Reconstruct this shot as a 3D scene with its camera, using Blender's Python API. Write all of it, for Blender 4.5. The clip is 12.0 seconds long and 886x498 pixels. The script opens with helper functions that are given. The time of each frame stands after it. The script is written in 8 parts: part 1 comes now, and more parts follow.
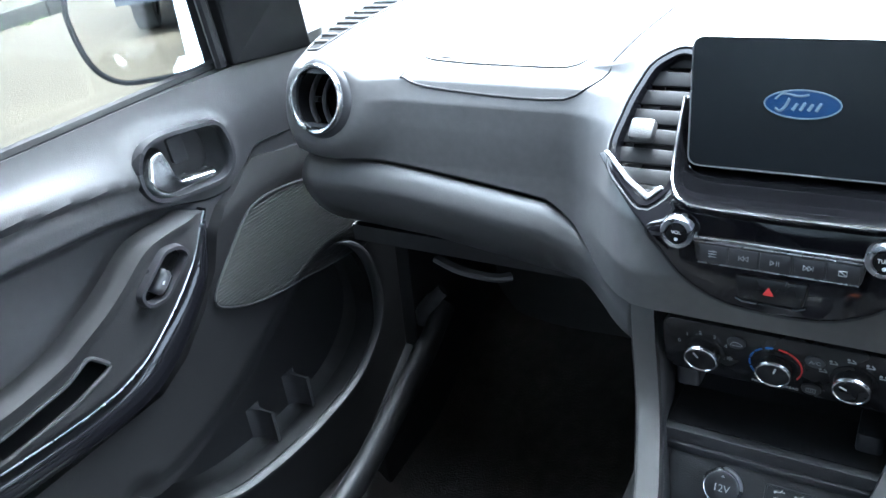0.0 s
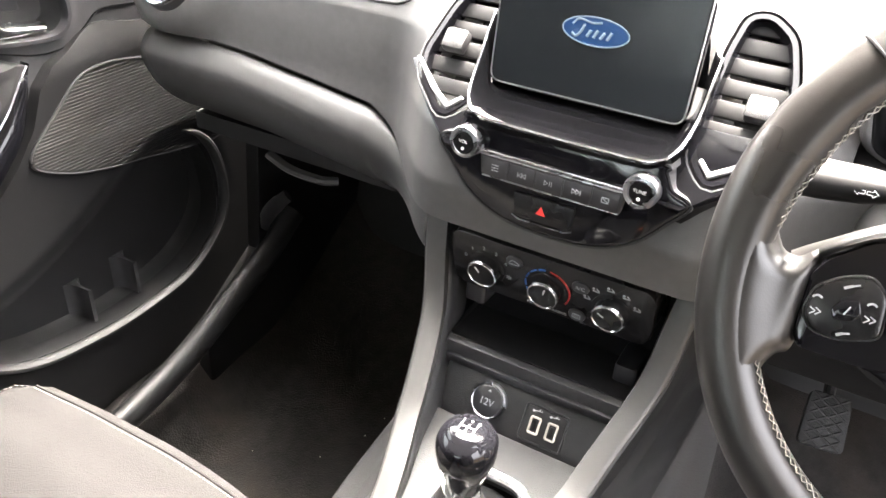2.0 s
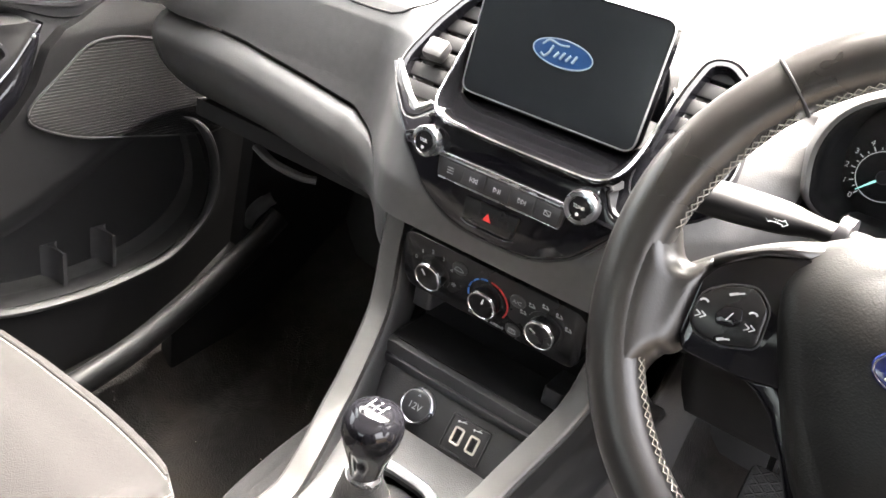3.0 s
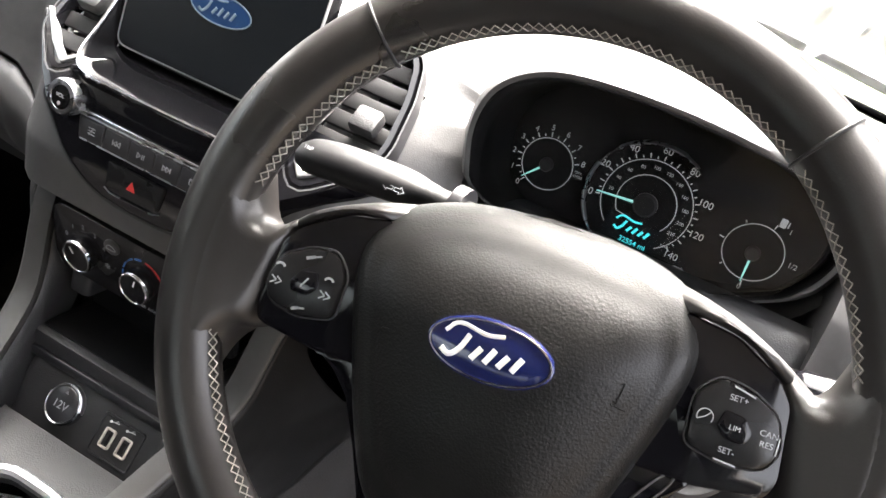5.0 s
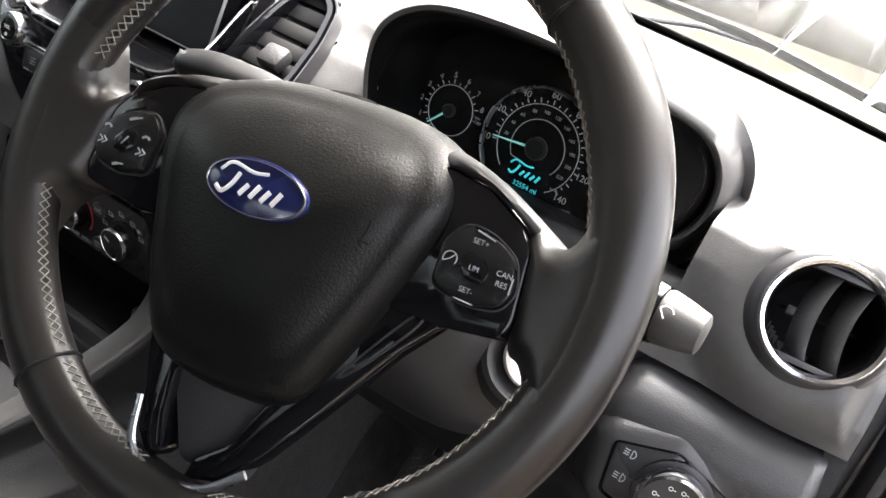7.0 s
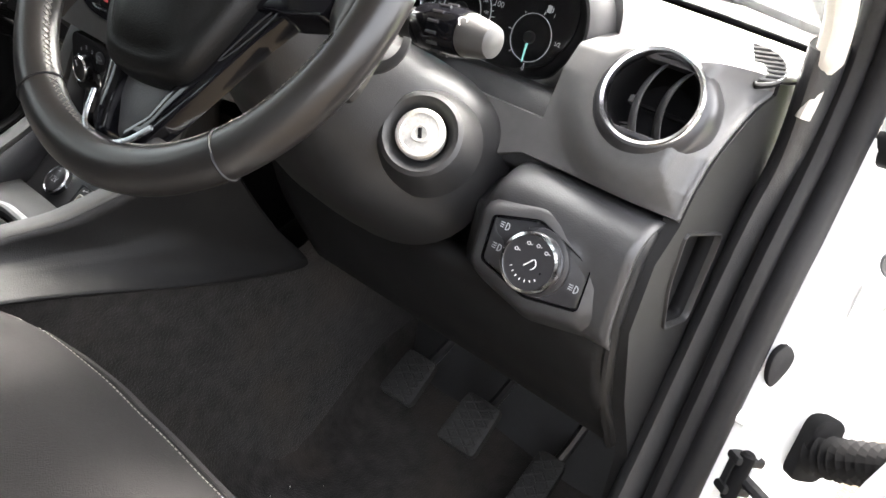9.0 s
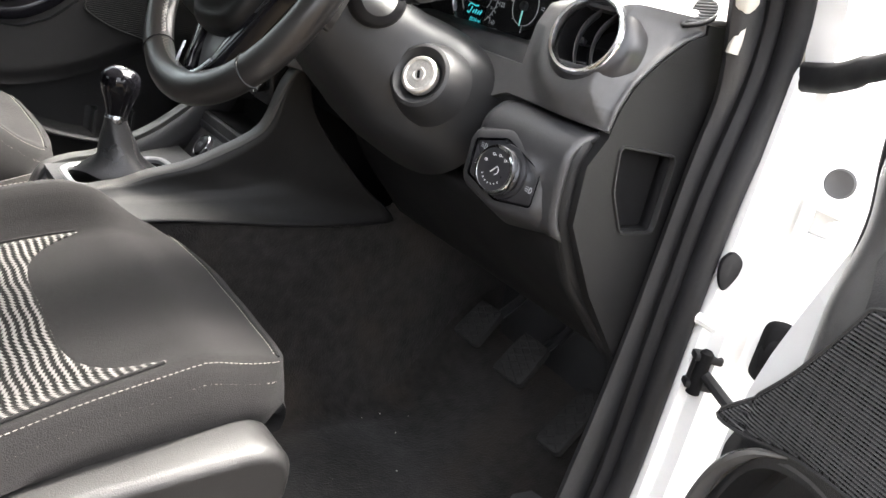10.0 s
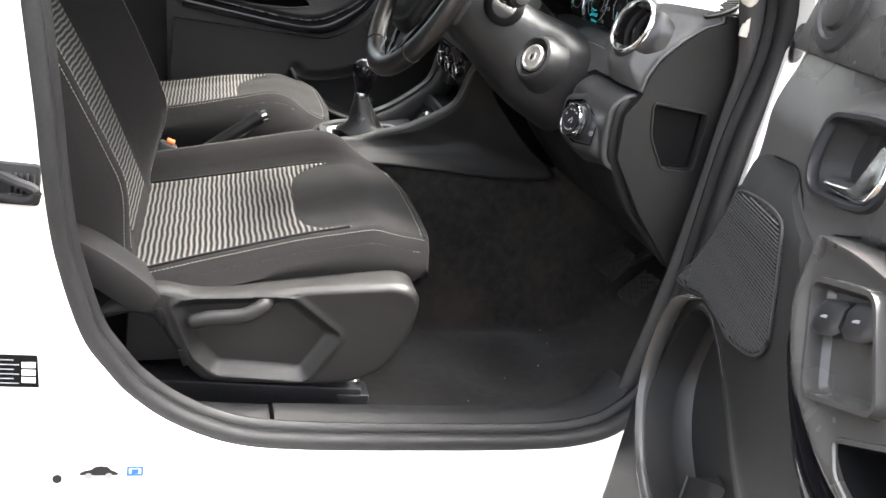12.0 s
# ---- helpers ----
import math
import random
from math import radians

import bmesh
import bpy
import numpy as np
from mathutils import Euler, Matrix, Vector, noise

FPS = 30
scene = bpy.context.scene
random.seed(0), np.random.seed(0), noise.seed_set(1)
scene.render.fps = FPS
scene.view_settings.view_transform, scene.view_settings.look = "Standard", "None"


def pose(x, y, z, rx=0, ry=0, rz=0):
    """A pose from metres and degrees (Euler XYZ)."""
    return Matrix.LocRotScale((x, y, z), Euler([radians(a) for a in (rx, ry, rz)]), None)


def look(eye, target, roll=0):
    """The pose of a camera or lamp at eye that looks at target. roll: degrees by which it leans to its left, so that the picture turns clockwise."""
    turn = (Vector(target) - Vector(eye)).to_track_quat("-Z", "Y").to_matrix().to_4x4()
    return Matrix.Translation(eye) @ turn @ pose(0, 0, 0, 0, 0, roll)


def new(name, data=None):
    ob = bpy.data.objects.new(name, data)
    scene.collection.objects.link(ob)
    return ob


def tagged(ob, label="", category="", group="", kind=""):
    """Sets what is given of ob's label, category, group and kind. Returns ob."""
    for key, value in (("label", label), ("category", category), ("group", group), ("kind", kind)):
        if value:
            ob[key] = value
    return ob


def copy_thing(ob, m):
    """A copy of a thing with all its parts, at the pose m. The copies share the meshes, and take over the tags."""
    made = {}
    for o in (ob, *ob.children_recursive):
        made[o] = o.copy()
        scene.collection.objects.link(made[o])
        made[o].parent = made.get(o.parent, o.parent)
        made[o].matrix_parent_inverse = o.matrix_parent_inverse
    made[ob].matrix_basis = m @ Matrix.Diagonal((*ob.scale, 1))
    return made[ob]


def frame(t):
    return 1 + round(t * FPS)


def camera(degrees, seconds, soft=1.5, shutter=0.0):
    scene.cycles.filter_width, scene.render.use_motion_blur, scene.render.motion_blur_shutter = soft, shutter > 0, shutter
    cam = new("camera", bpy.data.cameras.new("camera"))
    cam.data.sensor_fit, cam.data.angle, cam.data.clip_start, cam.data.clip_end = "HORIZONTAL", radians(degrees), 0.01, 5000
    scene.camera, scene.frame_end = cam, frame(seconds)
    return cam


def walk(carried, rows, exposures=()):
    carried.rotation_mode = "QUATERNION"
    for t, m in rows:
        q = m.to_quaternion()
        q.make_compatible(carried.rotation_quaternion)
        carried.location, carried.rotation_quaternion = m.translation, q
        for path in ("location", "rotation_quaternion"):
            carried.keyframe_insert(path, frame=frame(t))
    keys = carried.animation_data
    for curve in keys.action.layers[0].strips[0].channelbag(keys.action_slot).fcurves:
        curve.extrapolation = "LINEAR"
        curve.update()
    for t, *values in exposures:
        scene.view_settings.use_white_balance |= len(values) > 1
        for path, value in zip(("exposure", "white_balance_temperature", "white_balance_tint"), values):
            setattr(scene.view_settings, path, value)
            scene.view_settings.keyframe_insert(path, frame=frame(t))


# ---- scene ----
cam = camera(56.8, 12.0)
PATH = [
    (0, (0.094, -0.474, 1.364), (-0.905, 0.975, 0.413), -8.1),
    (0.5, (0.111, -0.437, 1.36), (-0.77, 1.052, 0.357), -7.5),
    (1, (0.14, -0.421, 1.351), (-0.649, 1.095, 0.313), -5.5),
    (1.5, (0.174, -0.422, 1.336), (-0.572, 1.092, 0.263), -1.6),
    (2, (0.215, -0.437, 1.317), (-0.593, 1.05, 0.251), 3.2),
    (2.5, (0.244, -0.443, 1.299), (-0.643, 1.038, 0.288), 7.1),
    (3, (0.298, -0.441, 1.279), (-0.593, 1.087, 0.346), 11.4),
    (3.5, (0.345, -0.424, 1.269), (-0.469, 1.174, 0.382), 13.8),
    (3.7, (0.356, -0.413, 1.262), (-0.42, 1.211, 0.391), 14.7),
    (5.3, (0.412, -0.317, 1.255), (-0.097, 1.455, 0.48), 19.8),
    (5.5, (0.42, -0.311, 1.255), (-0.081, 1.467, 0.488), 20.2),
    (6, (0.454, -0.318, 1.248), (-0.055, 1.465, 0.499), 20.9),
    (6.5, (0.509, -0.323, 1.241), (-0.043, 1.457, 0.514), 21.1),
    (6.7, (0.534, -0.315, 1.234), (-0.086, 1.442, 0.508), 20.7),
    (8.3, (0.772, -0.327, 1.168), (-0.243, 1.263, 0.502), 19.2),
    (8.5, (0.795, -0.346, 1.157), (-0.215, 1.248, 0.497), 19.2),
    (9, (0.882, -0.37, 1.105), (-0.169, 1.218, 0.494), 18.3),
    (9.5, (1.003, -0.37, 1.079), (-0.223, 1.092, 0.478), 15.9),
    (10, (1.216, -0.37, 1.09), (-0.223, 0.87, 0.463), 14.9),
    (10.5, (1.393, -0.387, 1.107), (-0.183, 0.67, 0.477), 14.5),
    (11, (1.509, -0.363, 1.117), (-0.155, 0.532, 0.463), 14.0),
    (11.5, (1.648, -0.348, 1.139), (-0.085, 0.353, 0.428), 12.6),
    (12, (1.749, -0.34, 1.159), (-0.011, 0.257, 0.42), 11.7),
]
EXPOSURES = [
    (0.0, 5.05, 5300, 3),
    (0.5, 5.5, 5850, 6),
    (1.0, 5.84, 6300, 8),
    (2.0, 5.86, 7000, 12),
    (2.5, 5.78, 7000, 12),
    (3.7, 5.52, 6900, 12),
    (5.3, 4.66, 6800, 12),
    (6.7, 4.2, 6700, 12),
    (8.3, 4.52, 6800, 11),
    (9.0, 4.82, 6750, 10),
    (9.5, 4.5, 6700, 10),
    (10.2, 4.3, 6700, 10),
    (11.4, 4.2, 6650, 9),
    (12.0, 4.02, 6600, 9),
]
walk(cam, [(t, look(eye, target, roll)) for t, eye, target, roll in PATH], EXPOSURES)


from mathutils.geometry import delaunay_2d_cdt

# ---- daylight: bright overcast sky with a veiled sun ahead of the car ----
SUN_EL, SUN_AZ = 61.0, -6.0
world = bpy.data.worlds.new("sky")
scene.world = world
world.use_nodes = True
wn = world.node_tree.nodes
wn.clear()
w_out, w_bg, w_sky = wn.new("ShaderNodeOutputWorld"), wn.new("ShaderNodeBackground"), wn.new("ShaderNodeTexSky")
w_sky.sky_type, w_sky.sun_disc = "NISHITA", False
w_sky.sun_elevation, w_sky.sun_rotation = radians(SUN_EL), radians(SUN_AZ)
w_sky.air_density, w_sky.dust_density, w_sky.ozone_density = 0.7, 9.0, 0.6
w_bg.inputs["Strength"].default_value = 0.15
w_grey = wn.new("ShaderNodeHueSaturation")
w_grey.inputs["Saturation"].default_value = 0.35      # thin cloud over the whole sky
world.node_tree.links.new(w_sky.outputs["Color"], w_grey.inputs["Color"])
world.node_tree.links.new(w_grey.outputs["Color"], w_bg.inputs["Color"])
world.node_tree.links.new(w_bg.outputs["Background"], w_out.inputs["Surface"])
sun_data = bpy.data.lights.new("sun", "SUN")
sun_data.energy, sun_data.angle, sun_data.color = 1.15, radians(12), (1.0, 0.97, 0.92)
sun = new("sun", sun_data)
a_el, a_az = radians(SUN_EL), radians(SUN_AZ)
sun_dir = Vector((math.sin(a_az) * math.cos(a_el), math.cos(a_az) * math.cos(a_el), math.sin(a_el)))
sun.matrix_world = look(sun_dir * 30, (0, 0, 0))


# ---- materials ----
def mat(name, color, rough=0.5, metal=0.0, grain=None, var=None, coat=0.0, spec=0.5, emit=0.0, sheen=0.0):
    """A procedural surface. grain: (cell size in m, relief); var: (patch size in m, amount of tone change, fine size)."""
    m = bpy.data.materials.new(name)
    m.use_nodes = True
    nt = m.node_tree
    b = nt.nodes["Principled BSDF"]
    b.inputs["Base Color"].default_value = (*color, 1)
    b.inputs["Roughness"].default_value = rough
    b.inputs["Metallic"].default_value = metal
    b.inputs["Coat Weight"].default_value = coat
    b.inputs["Coat Roughness"].default_value = 0.06
    b.inputs["Specular IOR Level"].default_value = spec
    b.inputs["Sheen Weight"].default_value = sheen
    if emit:
        b.inputs["Emission Color"].default_value = (*color, 1)
        b.inputs["Emission Strength"].default_value = emit
    tc = nt.nodes.new("ShaderNodeTexCoord")
    if var:
        size, amount, fine = var
        n1 = nt.nodes.new("ShaderNodeTexNoise")
        n1.inputs["Scale"].default_value, n1.inputs["Detail"].default_value = 1 / size, 4
        n2 = nt.nodes.new("ShaderNodeTexNoise")
        n2.inputs["Scale"].default_value, n2.inputs["Detail"].default_value = 1 / fine, 3
        add = nt.nodes.new("ShaderNodeMath")
        add.operation = "ADD"
        mr = nt.nodes.new("ShaderNodeMapRange")
        mr.inputs["From Min"].default_value, mr.inputs["From Max"].default_value = 0.7, 1.3
        mr.inputs["To Min"].default_value, mr.inputs["To Max"].default_value = 1 - amount, 1 + amount
        mix = nt.nodes.new("ShaderNodeMix")
        mix.data_type, mix.blend_type = "RGBA", "MULTIPLY"
        mix.inputs["Factor"].default_value = 1
        mix.inputs["A"].default_value = (*color, 1)
        for n in (n1, n2):
            nt.links.new(tc.outputs["Object"], n.inputs["Vector"])
        nt.links.new(n1.outputs["Fac"], add.inputs[0])
        nt.links.new(n2.outputs["Fac"], add.inputs[1])
        nt.links.new(add.outputs[0], mr.inputs["Value"])
        nt.links.new(mr.outputs[0], mix.inputs["B"])
        nt.links.new(mix.outputs["Result"], b.inputs["Base Color"])
        rr = nt.nodes.new("ShaderNodeMapRange")
        rr.inputs["To Min"].default_value, rr.inputs["To Max"].default_value = max(rough - 0.08, 0.02), min(rough + 0.08, 1)
        rr.inputs["From Min"].default_value, rr.inputs["From Max"].default_value = 0.3, 0.7
        nt.links.new(n1.outputs["Fac"], rr.inputs["Value"])
        nt.links.new(rr.outputs[0], b.inputs["Roughness"])
    if grain:
        size, relief = grain
        v = nt.nodes.new("ShaderNodeTexVoronoi")
        v.inputs["Scale"].default_value = 1 / size
        n3 = nt.nodes.new("ShaderNodeTexNoise")
        n3.inputs["Scale"].default_value = 0.6 / size
        wob = nt.nodes.new("ShaderNodeMix")
        wob.data_type, wob.blend_type = "RGBA", "LINEAR_LIGHT"
        wob.inputs["Factor"].default_value = size * 0.8
        nt.links.new(tc.outputs["Object"], n3.inputs["Vector"])
        nt.links.new(tc.outputs["Object"], wob.inputs["A"])
        nt.links.new(n3.outputs["Color"], wob.inputs["B"])
        nt.links.new(wob.outputs["Result"], v.inputs["Vector"])
        bp = nt.nodes.new("ShaderNodeBump")
        bp.inputs["Strength"].default_value, bp.inputs["Distance"].default_value = relief, size * 0.35
        nt.links.new(v.outputs["Distance"], bp.inputs["Height"])
        nt.links.new(bp.outputs["Normal"], b.inputs["Normal"])
    return m


M_DASH = mat("dash_plastic", (0.066, 0.065, 0.065), 0.47, grain=(0.0011, 0.30), var=(0.15, 0.12, 0.01))
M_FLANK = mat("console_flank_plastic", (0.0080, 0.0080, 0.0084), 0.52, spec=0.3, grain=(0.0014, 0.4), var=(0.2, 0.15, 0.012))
M_DARK = mat("dark_plastic", (0.019, 0.019, 0.020), 0.50, grain=(0.0014, 0.45), var=(0.12, 0.15, 0.01))
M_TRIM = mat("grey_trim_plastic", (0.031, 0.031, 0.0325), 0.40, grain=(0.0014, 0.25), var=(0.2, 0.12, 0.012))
M_LOWTRIM = mat("lower_trim_plastic", (0.0105, 0.0105, 0.011), 0.48, grain=(0.0014, 0.4), var=(0.2, 0.15, 0.012))
# open door only; the closed door's armrest gets darker plastics for its shade
M_ARM = mat("satin_armrest", (0.056, 0.0545, 0.053), 0.25, var=(0.2, 0.08, 0.02))
M_COLUMN = mat("column_shroud_plastic", (0.015, 0.015, 0.0156), 0.46, spec=0.4, grain=(0.0012, 0.3), var=(0.15, 0.12, 0.01))
M_SHIELD = mat("seat_shield_plastic", (0.0125, 0.0122, 0.0122), 0.45, spec=0.32, grain=(0.0014, 0.35), var=(0.2, 0.12, 0.012))
# lower trim plastic darkened: the passenger side's shade is put into the colour
M_FARTRIM_SHADED = mat("shaded_door_plastic", (0.0085, 0.0085, 0.009), 0.5, grain=(0.0014, 0.35), var=(0.2, 0.12, 0.012), spec=0.3)
M_SLAT = mat("vent_slat_plastic", (0.0115, 0.0115, 0.012), 0.55, spec=0.16, var=(0.05, 0.1, 0.004))
M_RIB = mat("grille_rib_plastic", (0.042, 0.042, 0.043), 0.5, spec=0.4)
M_SATIN = mat("satin_black_plastic", (0.020, 0.020, 0.022), 0.34, var=(0.1, 0.12, 0.006))
M_GLOSS = mat("piano_black", (0.004, 0.004, 0.005), 0.07, spec=0.35, var=(0.04, 0.1, 0.004))
M_INKY = mat("deep_piano_black", (0.003, 0.003, 0.0035), 0.10, spec=0.14, var=(0.04, 0.1, 0.004))
M_POD = mat("button_plastic", (0.007, 0.007, 0.0075), 0.24, spec=0.3, var=(0.05, 0.1, 0.004))
# lighter grey trim for the open door; its stronger light is in the colour
M_DOORTOP_LIT = mat("lit_door_shoulder_plastic", (0.058, 0.057, 0.056), 0.29, grain=(0.0014, 0.25), var=(0.2, 0.1, 0.012))
M_SCREEN = mat("screen_glass", (0.009, 0.0105, 0.012), 0.22, spec=0.25)
M_SATINCHROME = mat("satin_chrome", (0.74, 0.75, 0.77), 0.20, metal=1.0, var=(0.02, 0.06, 0.003))
M_SILVPAINT = mat("satin_silver_paint", (0.27, 0.275, 0.28), 0.36, metal=0.5, var=(0.03, 0.05, 0.004))
M_CHROME = mat("chrome", (0.80, 0.81, 0.83), 0.09, metal=1.0, var=(0.02, 0.06, 0.003))
M_SILVER = mat("satin_silver", (0.42, 0.43, 0.45), 0.28, metal=1.0, var=(0.02, 0.06, 0.003))
M_LEATHER = mat("wheel_leather", (0.012, 0.011, 0.0106), 0.34, grain=(0.0011, 0.08), var=(0.12, 0.05, 0.03), spec=0.5)
M_PAD = mat("airbag_cover", (0.0042, 0.0042, 0.0042), 0.40, grain=(0.0013, 0.30), var=(0.1, 0.06, 0.02), spec=0.22)
M_STALK = mat("stalk_plastic", (0.0055, 0.0055, 0.006), 0.42, spec=0.25, var=(0.05, 0.1, 0.004))
M_THREAD = mat("stitch_thread", (0.20, 0.188, 0.168), 0.8)
M_RUBBER = mat("rubber_seal", (0.010, 0.010, 0.011), 0.55, spec=0.25, var=(0.05, 0.2, 0.005))
M_WHITE = mat("white_paint", (0.70, 0.70, 0.69), 0.25, coat=0.5, var=(0.5, 0.02, 0.02))
M_FABRIC = mat("seat_cloth", (0.0082, 0.0077, 0.0078), 0.92, grain=(0.0012, 0.7), var=(0.12, 0.30, 0.003), sheen=0.03, spec=0.14)
M_CARPET = mat("carpet", (0.0190, 0.0173, 0.0164), 1.0, grain=(0.003, 0.7), var=(0.20, 0.45, 0.02), sheen=0.2, spec=0.1)
M_BLACK = mat("matt_black_plastic", (0.004, 0.004, 0.0045), 0.8, spec=0.12)
M_DASHLOW = mat("lower_dash_plastic", (0.048, 0.0475, 0.0475), 0.45, grain=(0.0011, 0.30), var=(0.15, 0.1, 0.01))
M_PEDAL = mat("scuffed_pedal_rubber", (0.0075, 0.0072, 0.007), 0.7, grain=(0.004, 0.5), var=(0.02, 0.5, 0.005))
M_STRIP = mat("console_edge_plastic", (0.042, 0.041, 0.040), 0.40, grain=(0.0012, 0.2), var=(0.2, 0.1, 0.012))
M_KEYMETAL = mat("worn_key_metal", (0.72, 0.70, 0.66), 0.42, metal=0.85, var=(0.006, 0.15, 0.002))
M_DIAL = mat("lit_dial_print", (0.27, 0.28, 0.29), 0.6, emit=0.014)
M_DIALG = mat("lit_dial_grey", (0.20, 0.21, 0.22), 0.6, emit=0.025)
M_MARK = mat("printed_white", (0.62, 0.62, 0.62), 0.6)
M_GREYMARK = mat("printed_grey", (0.28, 0.29, 0.30), 0.6)
M_RED = mat("hazard_red", (0.55, 0.03, 0.03), 0.5)
M_BLUE = mat("badge_blue", (0.006, 0.010, 0.055), 0.12, coat=0.6)
M_BLUEMARK = mat("printed_blue", (0.03, 0.14, 0.45), 0.6)
M_GEL = mat("screen_blue", (0.006, 0.028, 0.085), 0.3, emit=0.012)
M_GELW = mat("screen_silver", (0.11, 0.15, 0.19), 0.3, emit=0.012)
M_CYAN = mat("display_cyan", (0.03, 0.50, 0.56), 0.4, emit=0.05)
M_NEEDLE = mat("needle_cyan", (0.16, 0.42, 0.40), 0.4, emit=0.05)
M_ORANGE = mat("belt_buckle_orange", (0.65, 0.16, 0.05), 0.5)
M_CREAM = mat("cream_pillar_trim", (0.55, 0.52, 0.46), 0.6, grain=(0.0014, 0.3), var=(0.1, 0.06, 0.01))
M_HEAD = mat("headliner_cloth", (0.70, 0.68, 0.64), 0.95, grain=(0.002, 0.6), var=(0.2, 0.06, 0.004))
M_STEEL = mat("steel", (0.45, 0.44, 0.42), 0.35, metal=1.0, var=(0.03, 0.1, 0.004))
M_LEATHERBOOT = mat("gaiter_leather", (0.014, 0.014, 0.015), 0.33, grain=(0.002, 0.6), var=(0.05, 0.15, 0.004))


def dusted(m, dust, size, lo, hi):
    """Dust trodden into a cloth in patches."""
    nt = m.node_tree
    b = nt.nodes["Principled BSDF"]
    tc, nz = nt.nodes.new("ShaderNodeTexCoord"), nt.nodes.new("ShaderNodeTexNoise")
    nz.inputs["Scale"].default_value, nz.inputs["Detail"].default_value, nz.inputs["Roughness"].default_value = 1 / size, 6.0, 0.62
    nt.links.new(tc.outputs["Object"], nz.inputs["Vector"])
    rp = nt.nodes.new("ShaderNodeMapRange")
    rp.inputs["From Min"].default_value, rp.inputs["From Max"].default_value, rp.inputs["To Max"].default_value = lo, hi, 0.8
    nt.links.new(nz.outputs["Fac"], rp.inputs["Value"])
    mx = nt.nodes.new("ShaderNodeMixRGB")
    mx.inputs[2].default_value = (*dust, 1)
    nt.links.new(rp.outputs[0], mx.inputs[0])
    if b.inputs["Base Color"].links:
        nt.links.new(b.inputs["Base Color"].links[0].from_socket, mx.inputs[1])
    else:
        mx.inputs[1].default_value = b.inputs["Base Color"].default_value
    nt.links.new(mx.outputs[0], b.inputs["Base Color"])


dusted(M_CARPET, (0.036, 0.029, 0.024), 0.22, 0.50, 0.68)


def herringbone():
    """Woven insert: pale chevron strands on near-black cloth, stripes across the seat."""
    m = mat("herringbone_cloth", (0.03, 0.03, 0.03), 0.95, sheen=0.02, spec=0.1)
    nt = m.node_tree
    b = nt.nodes["Principled BSDF"]
    uv = nt.nodes.new("ShaderNodeUVMap")
    sep = nt.nodes.new("ShaderNodeSeparateXYZ")
    nt.links.new(uv.outputs["UV"], sep.inputs[0])

    def op(kind, a, bb=None):
        n = nt.nodes.new("ShaderNodeMath")
        n.operation = kind
        for i, q in enumerate((a, bb)):
            if q is None:
                continue
            if isinstance(q, (int, float)):
                n.inputs[i].default_value = q
            else:
                nt.links.new(q, n.inputs[i])
        return n.outputs[0]
    # u across the cords (y of the car), v along them; the slant of the strands turns over from band to band
    swing = op("MULTIPLY", op("PINGPONG", sep.outputs[1], 0.031), 0.05)
    col = op("DIVIDE", op("ADD", sep.outputs[0], swing), 0.0086)
    turn = op("SUBTRACT", op("MULTIPLY", op("GREATER_THAN", op("FRACT", op("DIVIDE", sep.outputs[1], 0.105)), 0.5), 2.0), 1.0)
    strand = op("MULTIPLY", op("PINGPONG", op("ADD", op("DIVIDE", sep.outputs[1], 0.0072), op("MULTIPLY", op("MULTIPLY", op("FRACT", col), 1.5), turn)), 0.5), 2.0)
    gap = op("MULTIPLY", op("PINGPONG", col, 0.5), 2.0)
    noise_n = nt.nodes.new("ShaderNodeTexNoise")
    noise_n.inputs["Scale"].default_value = 420
    nt.links.new(uv.outputs["UV"], noise_n.inputs["Vector"])
    h = op("ADD", op("ADD", op("MULTIPLY", strand, 0.34), op("MULTIPLY", gap, 0.66)), op("MULTIPLY", op("SUBTRACT", noise_n.outputs["Fac"], 0.5), 0.35))
    ramp = nt.nodes.new("ShaderNodeValToRGB")
    ramp.color_ramp.elements[0].position, ramp.color_ramp.elements[0].color = 0.44, (0.004, 0.0038, 0.0036, 1)
    ramp.color_ramp.elements[1].position, ramp.color_ramp.elements[1].color = 0.72, (0.135, 0.130, 0.124, 1)
    nt.links.new(h, ramp.inputs[0])
    nt.links.new(ramp.outputs[0], b.inputs["Base Color"])
    bp = nt.nodes.new("ShaderNodeBump")
    bp.inputs["Strength"].default_value, bp.inputs["Distance"].default_value = 0.5, 0.001
    nt.links.new(h, bp.inputs["Height"])
    nt.links.new(bp.outputs["Normal"], b.inputs["Normal"])
    return m


M_HERRING = herringbone()


